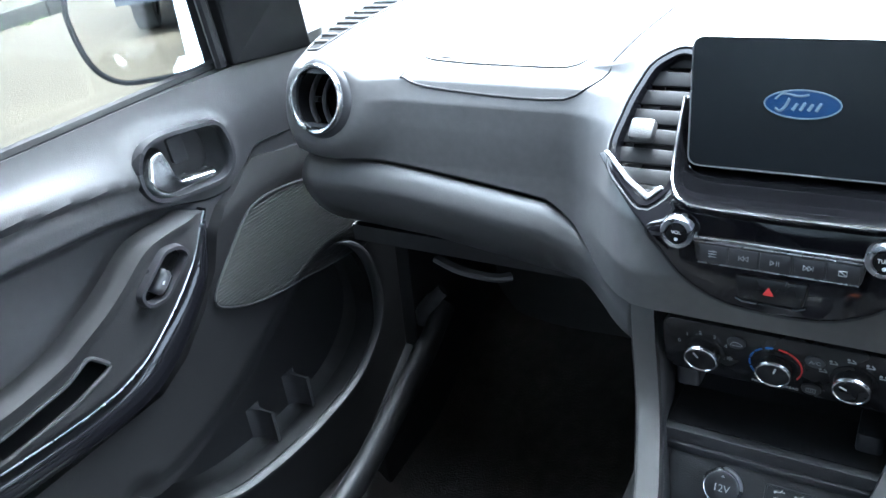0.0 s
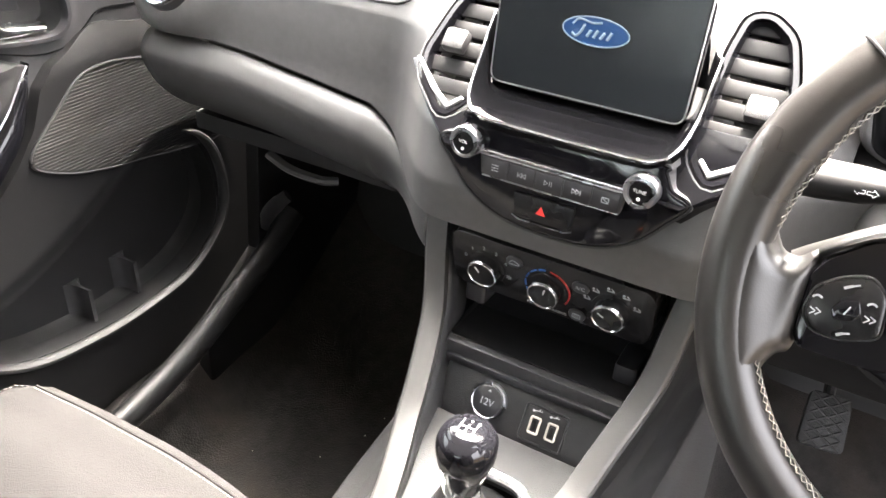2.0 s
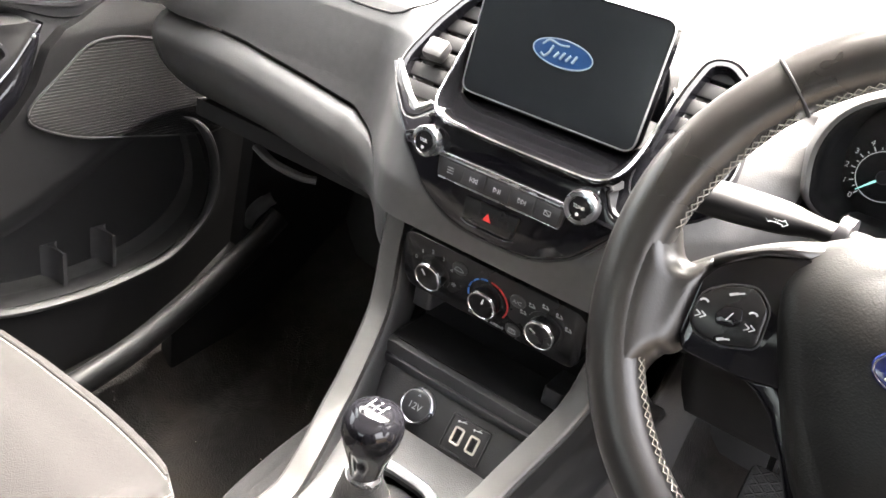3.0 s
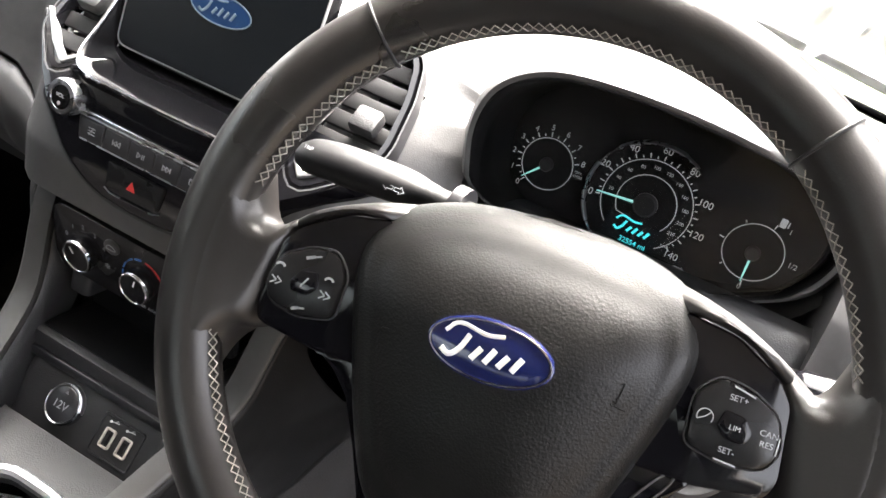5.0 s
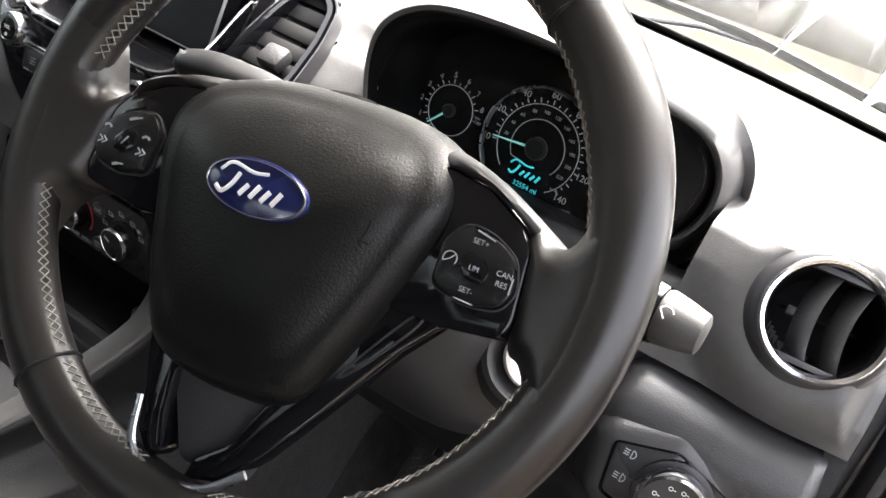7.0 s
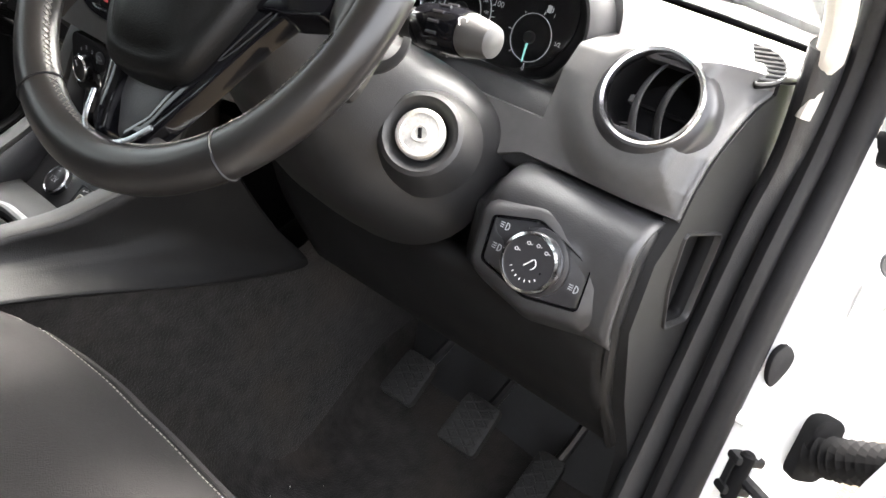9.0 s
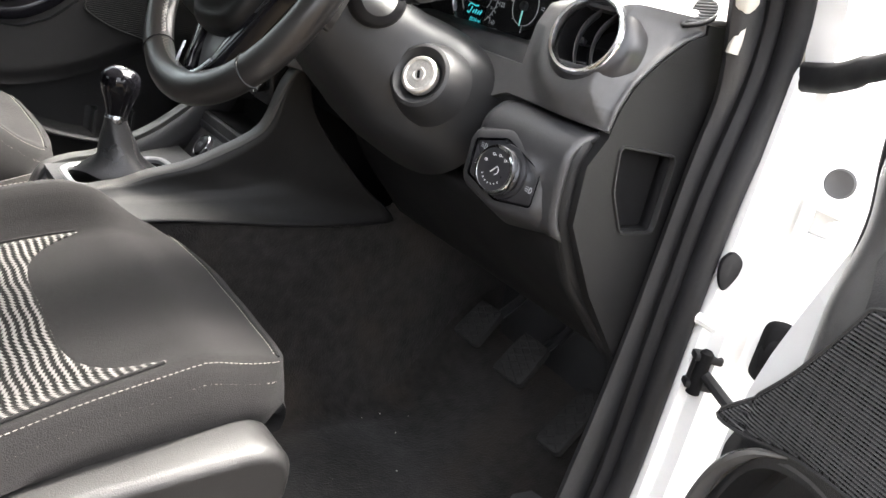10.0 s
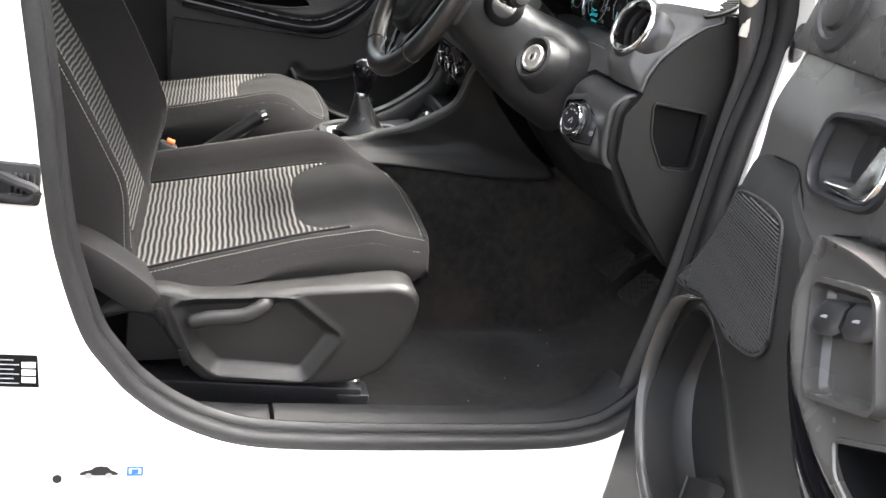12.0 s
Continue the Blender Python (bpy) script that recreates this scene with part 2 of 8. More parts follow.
def speaker_cloth():
    """Perforated speaker mesh: small dark holes in rows on dark plastic."""
    m = mat("speaker_mesh", (0.03, 0.03, 0.031), 0.9, spec=0.1)
    nt = m.node_tree
    b = nt.nodes["Principled BSDF"]
    tc = nt.nodes.new("ShaderNodeTexCoord")
    v = nt.nodes.new("ShaderNodeTexVoronoi")
    v.inputs["Scale"].default_value, v.inputs["Randomness"].default_value = 260, 0.0
    nt.links.new(tc.outputs["Object"], v.inputs["Vector"])
    r = nt.nodes.new("ShaderNodeValToRGB")
    r.color_ramp.elements[0].position, r.color_ramp.elements[0].color = 0.30, (0.002, 0.002, 0.002, 1)
    r.color_ramp.elements[1].position, r.color_ramp.elements[1].color = 0.52, (0.036, 0.036, 0.037, 1)
    nt.links.new(v.outputs["Distance"], r.inputs[0])
    nt.links.new(r.outputs[0], b.inputs["Base Color"])
    bp = nt.nodes.new("ShaderNodeBump")
    bp.inputs["Strength"].default_value, bp.inputs["Distance"].default_value = 0.8, 0.002
    nt.links.new(v.outputs["Distance"], bp.inputs["Height"])
    nt.links.new(bp.outputs["Normal"], b.inputs["Normal"])
    return m


M_MESH = speaker_cloth()


def clear_glass(name, tint=(1, 1, 1), gloss=0.5):
    m = bpy.data.materials.new(name)
    m.use_nodes = True
    nt = m.node_tree
    nt.nodes.clear()
    out, tr, gl, mx, fr = (nt.nodes.new(k) for k in ("ShaderNodeOutputMaterial", "ShaderNodeBsdfTransparent", "ShaderNodeBsdfGlossy", "ShaderNodeMixShader", "ShaderNodeFresnel"))
    tr.inputs["Color"].default_value = (*tint, 1)
    gl.inputs["Roughness"].default_value = 0.02
    fr.inputs["IOR"].default_value = 1.0 + gloss
    nt.links.new(fr.outputs[0], mx.inputs[0])
    nt.links.new(tr.outputs[0], mx.inputs[1])
    nt.links.new(gl.outputs[0], mx.inputs[2])
    nt.links.new(mx.outputs[0], out.inputs["Surface"])
    return m


M_GLASS = clear_glass("window_glass", (0.97, 0.985, 0.98), 0.45)
M_SIDEGLASS = clear_glass("side_glass", (0.70, 0.735, 0.73), 0.45)
M_LENS = clear_glass("dial_lens", (0.96, 0.96, 0.96), 0.13)
M_TINT = clear_glass("rear_glass", (0.70, 0.73, 0.72), 0.4)
M_MIRROR = mat("mirror_silvering", (0.9, 0.9, 0.9), 0.01, metal=1.0)


# ---- shaping tools ----
def join(*bms):
    out = bmesh.new()
    for b in bms:
        me = bpy.data.meshes.new("tmp")
        b.to_mesh(me)
        out.from_mesh(me)
        bpy.data.meshes.remove(me)
        b.free()
    return out


def thing(name, at=(0, 0, 0), label="", category="", group="", kind=""):
    ob = new(name)
    ob.empty_display_size = 0.05
    ob.matrix_world = Matrix.Translation(at)
    return tagged(ob, label, category, group, kind)


def part(name, bm, material, parent=None, label="", smooth=38, solid=0.0, weld=True, category="", group="", kind=""):
    """Links a bmesh, given in world metres, as one mesh object."""
    if weld:
        bmesh.ops.remove_doubles(bm, verts=bm.verts, dist=0.00002)
    bmesh.ops.recalc_face_normals(bm, faces=bm.faces)
    me = bpy.data.meshes.new(name)
    bm.to_mesh(me)
    bm.free()
    me.materials.append(material)
    for p in me.polygons:
        p.use_smooth = True
    me.set_sharp_from_angle(angle=radians(smooth))
    ob = new(name, me)
    if parent is not None:
        ob.parent = parent
        if parent.parent is None and parent.type == "EMPTY":
            ob.matrix_parent_inverse = parent.matrix_basis.inverted()
    if solid:
        md = ob.modifiers.new("thickness", "SOLIDIFY")
        md.thickness, md.offset = solid, -1
    return tagged(ob, label, category, group, kind)


def frm(o, u, v):
    """A frame at o with axes u, v and their cross product."""
    u = Vector(u).normalized()
    v = Vector(v)
    v = (v - u * v.dot(u)).normalized()
    w = u.cross(v)
    m = Matrix((u, v, w)).transposed().to_4x4()
    m.translation = Vector(o)
    return m


F_SIDE = frm((0, 0, 0), (0, 1, 0), (0, 0, 1))     # u = y, v = z, w = x
F_FRONT = frm((0, 0, 0), (1, 0, 0), (0, 0, 1))    # u = x, v = z, w = -y
F_TOP = Matrix.Identity(4)


def arc_round(pts, r, n=4):
    """Rounds the corners of a polygon by radius r (or one radius a corner)."""
    out = []
    k = len(pts)
    for i, p in enumerate(pts):
        rr = r[i] if isinstance(r, (list, tuple)) else r
        p = Vector(p)
        a, b = Vector(pts[i - 1]) - p, Vector(pts[(i + 1) % k]) - p
        d = min(rr, a.length * 0.48, b.length * 0.48)
        if d < 1e-6:
            out.append(p)
            continue
        s, e = p + a.normalized() * d, p + b.normalized() * d
        for j in range(n + 1):
            t = j / n
            out.append(s * (1 - t) ** 2 + p * 2 * t * (1 - t) + e * t * t)
    return [tuple(q) for q in out]


def smooth_line(pts, n=6, closed=False):
    """Catmull-Rom through the points."""
    p = [Vector(q) for q in pts]
    k = len(p)
    out = []
    for i in range(k if closed else k - 1):
        a = p[(i - 1) % k] if closed or i > 0 else p[0] * 2 - p[1]
        b, c = p[i], p[(i + 1) % k]
        d = p[(i + 2) % k] if closed or i + 2 < k else p[-1] * 2 - p[-2]
        for j in range(n):
            t = j / n
            out.append(0.5 * ((2 * b) + (c - a) * t + (2 * a - 5 * b + 4 * c - d) * t * t + (3 * b - a - 3 * c + d) * t ** 3))
    if not closed:
        out.append(p[-1])
    return [tuple(q) for q in out]


def grow(pts, d):
    """Offsets a closed 2D outline outward by d (inward if negative)."""
    k = len(pts)
    area = sum(pts[i][0] * pts[(i + 1) % k][1] - pts[(i + 1) % k][0] * pts[i][1] for i in range(k))
    s = 1 if area > 0 else -1
    out = []
    for i in range(k):
        a, b, c = Vector(pts[i - 1][:2]), Vector(pts[i][:2]), Vector(pts[(i + 1) % k][:2])
        e1, e2 = (b - a), (c - b)
        e1 = e1.normalized() if e1.length > 1e-9 else e2.normalized()
        e2 = e2.normalized() if e2.length > 1e-9 else e1
        n = Vector((e1.y + e2.y, -e1.x - e2.x))
        n = n.normalized() if n.length > 1e-9 else Vector((e1.y, -e1.x))
        c2 = max(0.4, n.dot(Vector((e1.y, -e1.x))))
        q = b + n * (d * s / c2)
        out.append((q.x, q.y))
    return out


def prism(pts, w0, w1, m=F_TOP, bevel=0.0, seg=2):
    """A polygon (u, v) extruded from w0 to w1, with bevelled rims at w1."""
    bm = bmesh.new()
    lo = [bm.verts.new(m @ Vector((p[0], p[1], w0))) for p in pts]
    if bevel <= 0:
        rings = [[bm.verts.new(m @ Vector((p[0], p[1], w1))) for p in pts]]
    else:
        rings = []
        s = 1 if w1 > w0 else -1
        for j in range(seg + 1):
            a = j / seg * math.pi / 2
            q = grow(pts, -bevel * (1 - math.cos(a)))
            rings.append([bm.verts.new(m @ Vector((p[0], p[1], w1 - s * bevel * (1 - math.sin(a))))) for p in q])
    k = len(pts)
    prev = lo
    for r in rings:
        for i in range(k):
            bm.faces.new((prev[i], prev[(i + 1) % k], r[(i + 1) % k], r[i]))
        prev = r
    for ring in (lo, prev):
        f = bm.faces.new(ring)
        bmesh.ops.triangulate(bm, faces=[f])
    return bm


def plate(outline, holes, w0, w1, m=F_TOP):
    """A flat plate with holes through it."""
    bm = bmesh.new()
    for w in (w0, w1):
        edges = []
        for loop in [outline] + list(holes):
            vs = [bm.verts.new(m @ Vector((p[0], p[1], w))) for p in loop]
            edges += [bm.edges.new((vs[i], vs[(i + 1) % len(vs)])) for i in range(len(vs))]
        bmesh.ops.triangle_fill(bm, use_beauty=True, edges=edges)
    for loop in [outline] + list(holes):
        k = len(loop)
        a = [bm.verts.new(m @ Vector((p[0], p[1], w0))) for p in loop]
        b = [bm.verts.new(m @ Vector((p[0], p[1], w1))) for p in loop]
        for i in range(k):
            bm.faces.new((a[i], a[(i + 1) % k], b[(i + 1) % k], b[i]))
    return bm


def ring_frame(outline, width, w0, w1, m=F_TOP, round_=0.3):
    """A moulding of rounded section that follows a closed outline."""
    bm = bmesh.new()
    prof = [(0, w0), (0, w0 + (w1 - w0) * (1 - round_)), (0.25, w1), (0.75, w1), (1, w0 + (w1 - w0) * (1 - round_)), (1, w0)]
    rings = []
    for f, w in prof:
        q = grow(outline, -width * f)
        rings.append([bm.verts.new(m @ Vector((p[0], p[1], w))) for p in q])
    k = len(outline)
    for a in range(len(rings)):
        ra, rb = rings[a], rings[(a + 1) % len(rings)]
        for i in range(k):
            bm.faces.new((ra[i], ra[(i + 1) % k], rb[(i + 1) % k], rb[i]))
    return bm


def loft(sections, closed=True, caps=True):
    """Skins rings of 3D points of equal length."""
    bm = bmesh.new()
    rows = [[bm.verts.new(Vector(p)) for p in s] for s in sections]
    k = len(rows[0])
    for a, b in zip(rows, rows[1:]):
        for i in range(k if closed else k - 1):
            j = (i + 1) % k
            bm.faces.new((a[i], a[j], b[j], b[i]))
    if caps and closed:
        for r in (rows[0], rows[-1]):
            f = bm.faces.new(r)
            bmesh.ops.triangulate(bm, faces=[f])
    return bm


def cup(sections):
    """A hollow: rings skinned from the open rim to a closed bottom."""
    bm = loft(sections, closed=True, caps=False)
    bm.verts.ensure_lookup_table()
    k = len(sections[0])
    f = bm.faces.new(bm.verts[-k:])
    bmesh.ops.triangulate(bm, faces=[f])
    return bm


def lathe(prof, m=F_TOP, n=32, a0=0.0, a1=2 * math.pi):
    """Turns a profile of (radius, height) round the frame's w axis."""
    full = abs(a1 - a0 - 2 * math.pi) < 1e-6
    steps = n if full else n + 1
    rows = []
    for r, w in prof:
        rows.append([m @ Vector((r * math.cos(a0 + (a1 - a0) * i / n), r * math.sin(a0 + (a1 - a0) * i / n), w)) for i in range(steps)])
    return loft(rows, closed=full, caps=False)


def sweep(path, rad, n=10, closed=False, up=(0, 0, 1), flat=1.0, caps=True):
    """A tube of radius rad (number, or list along the path), flattened along up by flat."""
    p = [Vector(q) for q in path]
    k = len(p)
    secs = []
    for i in range(k):
        t = (p[(i + 1) % k] - p[i - 1]) if closed else (p[min(i + 1, k - 1)] - p[max(i - 1, 0)])
        t = t.normalized()
        u = Vector(up) - t * t.dot(Vector(up))
        u = u.normalized() if u.length > 1e-4 else t.orthogonal().normalized()
        s = t.cross(u)
        r = rad[i] if isinstance(rad, (list, tuple)) else rad
        secs.append([p[i] + s * (r * math.cos(2 * math.pi * j / n)) + u * (r * flat * math.sin(2 * math.pi * j / n)) for j in range(n)])
    if closed:
        secs.append(secs[0])
    return loft(secs, closed=True, caps=caps and not closed)


def box(sx, sy, sz, m=F_TOP, bevel=0.0, seg=2):
    bm = bmesh.new()
    bmesh.ops.create_cube(bm, size=1, matrix=Matrix.Diagonal((sx, sy, sz, 1)))
    if bevel:
        bmesh.ops.bevel(bm, geom=list(bm.edges), offset=bevel, segments=seg, affect="EDGES", profile=0.5)
    bmesh.ops.transform(bm, matrix=m, verts=bm.verts)
    return bm


def bar(u0, v0, u1, v1, w, m, width=0.0008, lift=0.0004):
    """A printed stroke on a panel."""
    a, b = Vector((u0, v0)), Vector((u1, v1))
    d = (b - a).normalized()
    n = Vector((-d.y, d.x)) * width / 2
    return prism([tuple(a - n), tuple(b - n), tuple(b + n), tuple(a + n)], w, w + lift, m)


def arc_pts(cx, cy, r, a0, a1, n=24, ry=None):
    ry = r if ry is None else ry
    return [(cx + r * math.cos(radians(a0 + (a1 - a0) * i / n)), cy + ry * math.sin(radians(a0 + (a1 - a0) * i / n))) for i in range(n + 1)]


def oval(cx, cy, rx, ry, n=36):
    return arc_pts(cx, cy, rx, 0, 360 - 360 / n, n - 1, ry)


def stroke(pts, w, m, width=0.0008, lift=0.0004):
    """A printed line of several strokes."""
    return join(*[bar(*pts[i], *pts[i + 1], w, m, width, lift) for i in range(len(pts) - 1)])


def words(name, text, size, m, material, parent, align="CENTER"):
    """Lettering in the built-in font, raised a little."""
    cu = bpy.data.curves.new(name, "FONT")
    cu.body, cu.size, cu.align_x, cu.align_y, cu.extrude = text, size, align, "CENTER", 0.0001
    tmp = new("tmp_text", cu)
    bpy.context.view_layer.update()
    me = bpy.data.meshes.new_from_object(tmp.evaluated_get(bpy.context.evaluated_depsgraph_get()))
    bpy.data.objects.remove(tmp)
    bpy.data.curves.remove(cu)
    bm = bmesh.new()
    bm.from_mesh(me)
    bpy.data.meshes.remove(me)
    bmesh.ops.transform(bm, matrix=m, verts=bm.verts)
    return part(name, bm, material, parent, weld=False)


def shift(m, u, v, w=0.0, turn=0.0):
    return m @ Matrix.Translation((u, v, w)) @ Matrix.Rotation(radians(turn), 4, "Z")


def sm(a, b, x):
    t = min(1.0, max(0.0, (x - a) / (b - a)))
    return t * t * (3 - 2 * t)


def tab(x, xs, ys):
    return float(np.interp(x, xs, ys))


def stitches(path, material_w=0.0006, length=0.004, gap=0.0016, lift=(0, 0, 0), flat=0.6):
    """A row of short threads along a line."""
    p = [Vector(q) for q in path]
    out = bmesh.new()
    d, want = 0.0, 0.0
    segs = []
    for a, b in zip(p, p[1:]):
        ln = (b - a).length
        while want < d + ln:
            s = a + (b - a) * ((want - d) / ln)
            e = s + (b - a).normalized() * length
            segs.append((s, e))
            want += length + gap
        d += ln
    for s, e in segs:
        t = (e - s).normalized()
        o = t.orthogonal().normalized()
        q = t.cross(o)
        mid = (s + e) / 2 + Vector(lift)
        ring = [o, q, -o, -q]
        va = [out.verts.new(s + x * material_w * 0.5) for x in ring]
        vm = [out.verts.new(mid + x * material_w) for x in ring]
        vb = [out.verts.new(e + x * material_w * 0.5) for x in ring]
        for i in range(4):
            j = (i + 1) % 4
            out.faces.new((va[i], va[j], vm[j], vm[i]))
            out.faces.new((vm[i], vm[j], vb[j], vb[i]))
        out.faces.new(va[::-1])
        out.faces.new(vb)
    return out


CX = -0.007


def inside(pts, poly):
    """Which of the points (n, 2) lie in a closed outline."""
    x, y = pts[:, 0], pts[:, 1]
    r = np.zeros(len(pts), bool)
    k = len(poly)
    for i in range(k):
        (x0, y0), (x1, y1) = poly[i][:2], poly[(i + 1) % k][:2]
        if abs(y1 - y0) < 1e-12:
            continue
        r ^= ((y0 > y) != (y1 > y)) & (x < (x1 - x0) * (y - y0) / (y1 - y0) + x0)
    return r


def far_from(pts, line, closed=True):
    """Distance of points (n, 2) from a line of points."""
    best = np.full(len(pts), 9.0)
    k = len(line)
    for i in range(k if closed else k - 1):
        a, b = np.array(line[i][:2], float), np.array(line[(i + 1) % k][:2], float)
        ab = b - a
        t = np.clip(((pts - a) @ ab) / max(ab @ ab, 1e-12), 0, 1)
        best = np.minimum(best, np.linalg.norm(pts - (a + t[:, None] * ab), axis=1))
    return best


def depth_in(pts, poly):
    """Signed distance from a closed outline, positive inside."""
    return np.where(inside(pts, poly), 1, -1) * far_from(pts, poly)


def ease(a, b, x):
    t = np.clip((x - a) / (b - a), 0, 1)
    return t * t * (3 - 2 * t)


def dense(loop, step):
    out = []
    k = len(loop)
    for i in range(k):
        a, b = Vector(loop[i][:2]), Vector(loop[(i + 1) % k][:2])
        n = max(1, int(math.ceil((b - a).length / step)))
        out += [tuple(a.lerp(b, j / n)) for j in range(n)]
    return out


def relief(outline, fn, step, m, holes=(), skirt=0.02, lines=()):
    """A moulded sheet: the outline filled with a fine net, raised to w = fn(points), its rims turned back by skirt."""
    loops = [dense(l, step) for l in [outline] + list(holes)]
    us, vs = [p[0] for p in outline], [p[1] for p in outline]
    g = np.array([(u + (0.5 * step if j % 2 else 0), v) for j, v in enumerate(np.arange(min(vs), max(vs), step * 0.87)) for u in np.arange(min(us), max(us), step)])
    keep = inside(g, outline)
    for h in holes:
        keep &= ~inside(g, h)
    g = g[keep]
    rim = np.full(len(g), 9.0)
    for l in loops:
        rim = np.minimum(rim, far_from(g, l))
    g = g[rim > step * 0.45]
    co, ed = [], []
    for l in loops:
        o = len(co)
        co += [Vector(p) for p in l]
        ed += [(o + i, o + (i + 1) % len(l)) for i in range(len(l))]
    for l in lines:
        o = len(co)
        co += [Vector(p[:2]) for p in l]
        ed += [(o + i, o + i + 1) for i in range(len(l) - 1)]
    co += [Vector(p) for p in g]
    vo, _, fo, _, _, _ = delaunay_2d_cdt(co, ed, [], 0, 1e-7)
    pts = np.array([tuple(v) for v in vo])
    cen = np.array([pts[list(f)].mean(axis=0) for f in fo])
    ok = inside(cen, outline)
    for h in holes:
        ok &= ~inside(cen, h)
    w = fn(pts)
    bm = bmesh.new()
    bv = [bm.verts.new(m @ Vector((p[0], p[1], q))) for p, q in zip(pts, w)]
    for f, k in zip(fo, ok):
        if k:
            bm.faces.new([bv[i] for i in f])
    bmesh.ops.delete(bm, geom=[v for v in bm.verts if not v.link_faces], context="VERTS")
    if skirt:
        d = m.to_3x3() @ Vector((0, 0, -skirt))
        be = [e for e in bm.edges if len(e.link_faces) == 1]
        ex = bmesh.ops.extrude_edge_only(bm, edges=be)
        for v in [q for q in ex["geom"] if isinstance(q, bmesh.types.BMVert)]:
            v.co += d
    return bm

# ---- outdoors: yard, kerb, verge ----
def ground_mat():
    m = mat("pale_tarmac", (0.033, 0.0268, 0.0195), 0.95, spec=0.05, grain=(0.014, 1.0), var=(1.1, 0.30, 0.016))
    return m


M_GROUND = ground_mat()
M_KERB = mat("concrete_kerb", (0.024, 0.022, 0.018), 0.95, spec=0.05, grain=(0.008, 0.6), var=(0.4, 0.25, 0.02))
M_GRASS = mat("grass", (0.12, 0.17, 0.05), 0.9, grain=(0.02, 1.0), var=(0.6, 0.4, 0.03))
ground_bm = bmesh.new()
bmesh.ops.create_grid(ground_bm, x_segments=24, y_segments=24, size=400)
part("ground", ground_bm, M_GROUND, label="pale worn tarmac yard with loose grit", kind="structure")
for i in range(9):
    kerb = box(0.14, 0.9, 0.24, Matrix.Translation((-7.62 - 0.018 * i, 0.4 + i * 0.915, 0.03)) @ Matrix.Rotation(0.02, 4, "Z"), 0.02, 2)
    part("kerb", kerb, M_KERB, label="weathered concrete kerb stone along the yard", kind="structure", group="kerb stones", category="kerb")
verge = box(20, 22, 0.12, Matrix.Translation((-17.8, 4.5, 0.05)), 0.03)
part("verge", verge, M_GROUND, label="raised pale paved strip behind the kerb", kind="structure")
field = box(70, 34, 0.10, Matrix.Translation((32, 25, 0.03)), 0.04)
part("grass_verge", field, M_GRASS, label="sunlit green grass beyond the yard", kind="structure")
gap_grass = bmesh.new()
rg = random.Random(4)
for i in range(420):
    bx, by = -7.53 + rg.uniform(-0.02, 0.06), rg.uniform(0.2, 8.4)
    if noise.noise(Vector((by * 1.3, 0, 0))) < 0.05:
        continue
    h, a = rg.uniform(0.02, 0.07), rg.uniform(0, 6.28)
    dx, dy = math.cos(a) * 0.006, math.sin(a) * 0.006
    tip = Vector((bx + rg.uniform(-0.03, 0.03), by + rg.uniform(-0.03, 0.03), h))
    gap_grass.faces.new([gap_grass.verts.new((bx - dx, by - dy, 0)), gap_grass.verts.new((bx + dx, by + dy, 0)), gap_grass.verts.new(tip)])
part("weeds", gap_grass, M_GRASS, label="sparse grass growing along the foot of the kerb", kind="stuff", weld=False)

# ---- body shell ----
# outline of the driver's door opening, (y, z)
OPEN = smooth_line([(-0.532, 1.06), (-0.522, 0.98), (-0.509, 0.87), (-0.500, 0.783), (-0.485, 0.685), (-0.454, 0.580), (-0.422, 0.528), (-0.388, 0.487), (-0.330, 0.444), (-0.25, 0.412),
                    (-0.15, 0.402), (0.004, 0.401), (0.20, 0.403), (0.305, 0.413), (0.375, 0.445), (0.425, 0.53), (0.425, 0.78), (0.425, 0.93), (0.437, 1.08), (0.400, 1.19),
                    (0.26, 1.31), (0.06, 1.43), (-0.15, 1.475), (-0.40, 1.485), (-0.53, 1.46), (-0.57, 1.36), (-0.553, 1.18)], 5, True)
REAR_WIN = arc_round([(-0.70, 1.02), (-1.85, 1.06), (-1.65, 1.42), (-0.74, 1.46)], 0.06)
SIDE = [(-2.35, 0.18), (0.64, 0.18), (0.66, 0.60), (0.66, 1.06), (0.52, 1.16), (0.36, 1.29), (0.14, 1.43), (-0.15, 1.52), (-1.0, 1.53), (-1.9, 1.45), (-2.30, 1.0)]

shell = thing("car_body", (0, -0.7, 0.18), "white painted hatchback body with its driver's door opening", "car")
part("side_panel", plate(SIDE, [[(q[0] + (0.014 if q[0] > 0.40 and q[1] < 1.1 else 0.0), q[1]) for q in grow(OPEN, 0.009)], REAR_WIN], 0.742, 0.775, F_SIDE), M_WHITE, shell, "white painted side panel round the door opening")
# passenger side: opening is filled by the closed door
P_WIN = arc_round([(-0.56, 1.075), (0.34, 1.075), (0.34, 1.21), (0.10, 1.40), (-0.15, 1.46), (-0.50, 1.46)], 0.03)
part("side_panel", plate(SIDE, [P_WIN, REAR_WIN], -0.80, -0.745, F_SIDE), M_WHITE, shell, "white painted side panel with the window openings")
part("inner_trim", prism([(-2.2, 0.36), (0.50, 0.36), (0.50, 1.015), (-0.66, 1.015), (-2.2, 1.0)], -0.7445, -0.738, F_SIDE), M_FARTRIM_SHADED, shell, "dark inner side trim")


def slab(ptsa, ptsb, x0, x1, t):
    """A sheet between two (y, z) lines spanning x0..x1."""
    return loft([[(x0, *p) for p in ptsa], [(x1, *p) for p in ptsb]], closed=False)


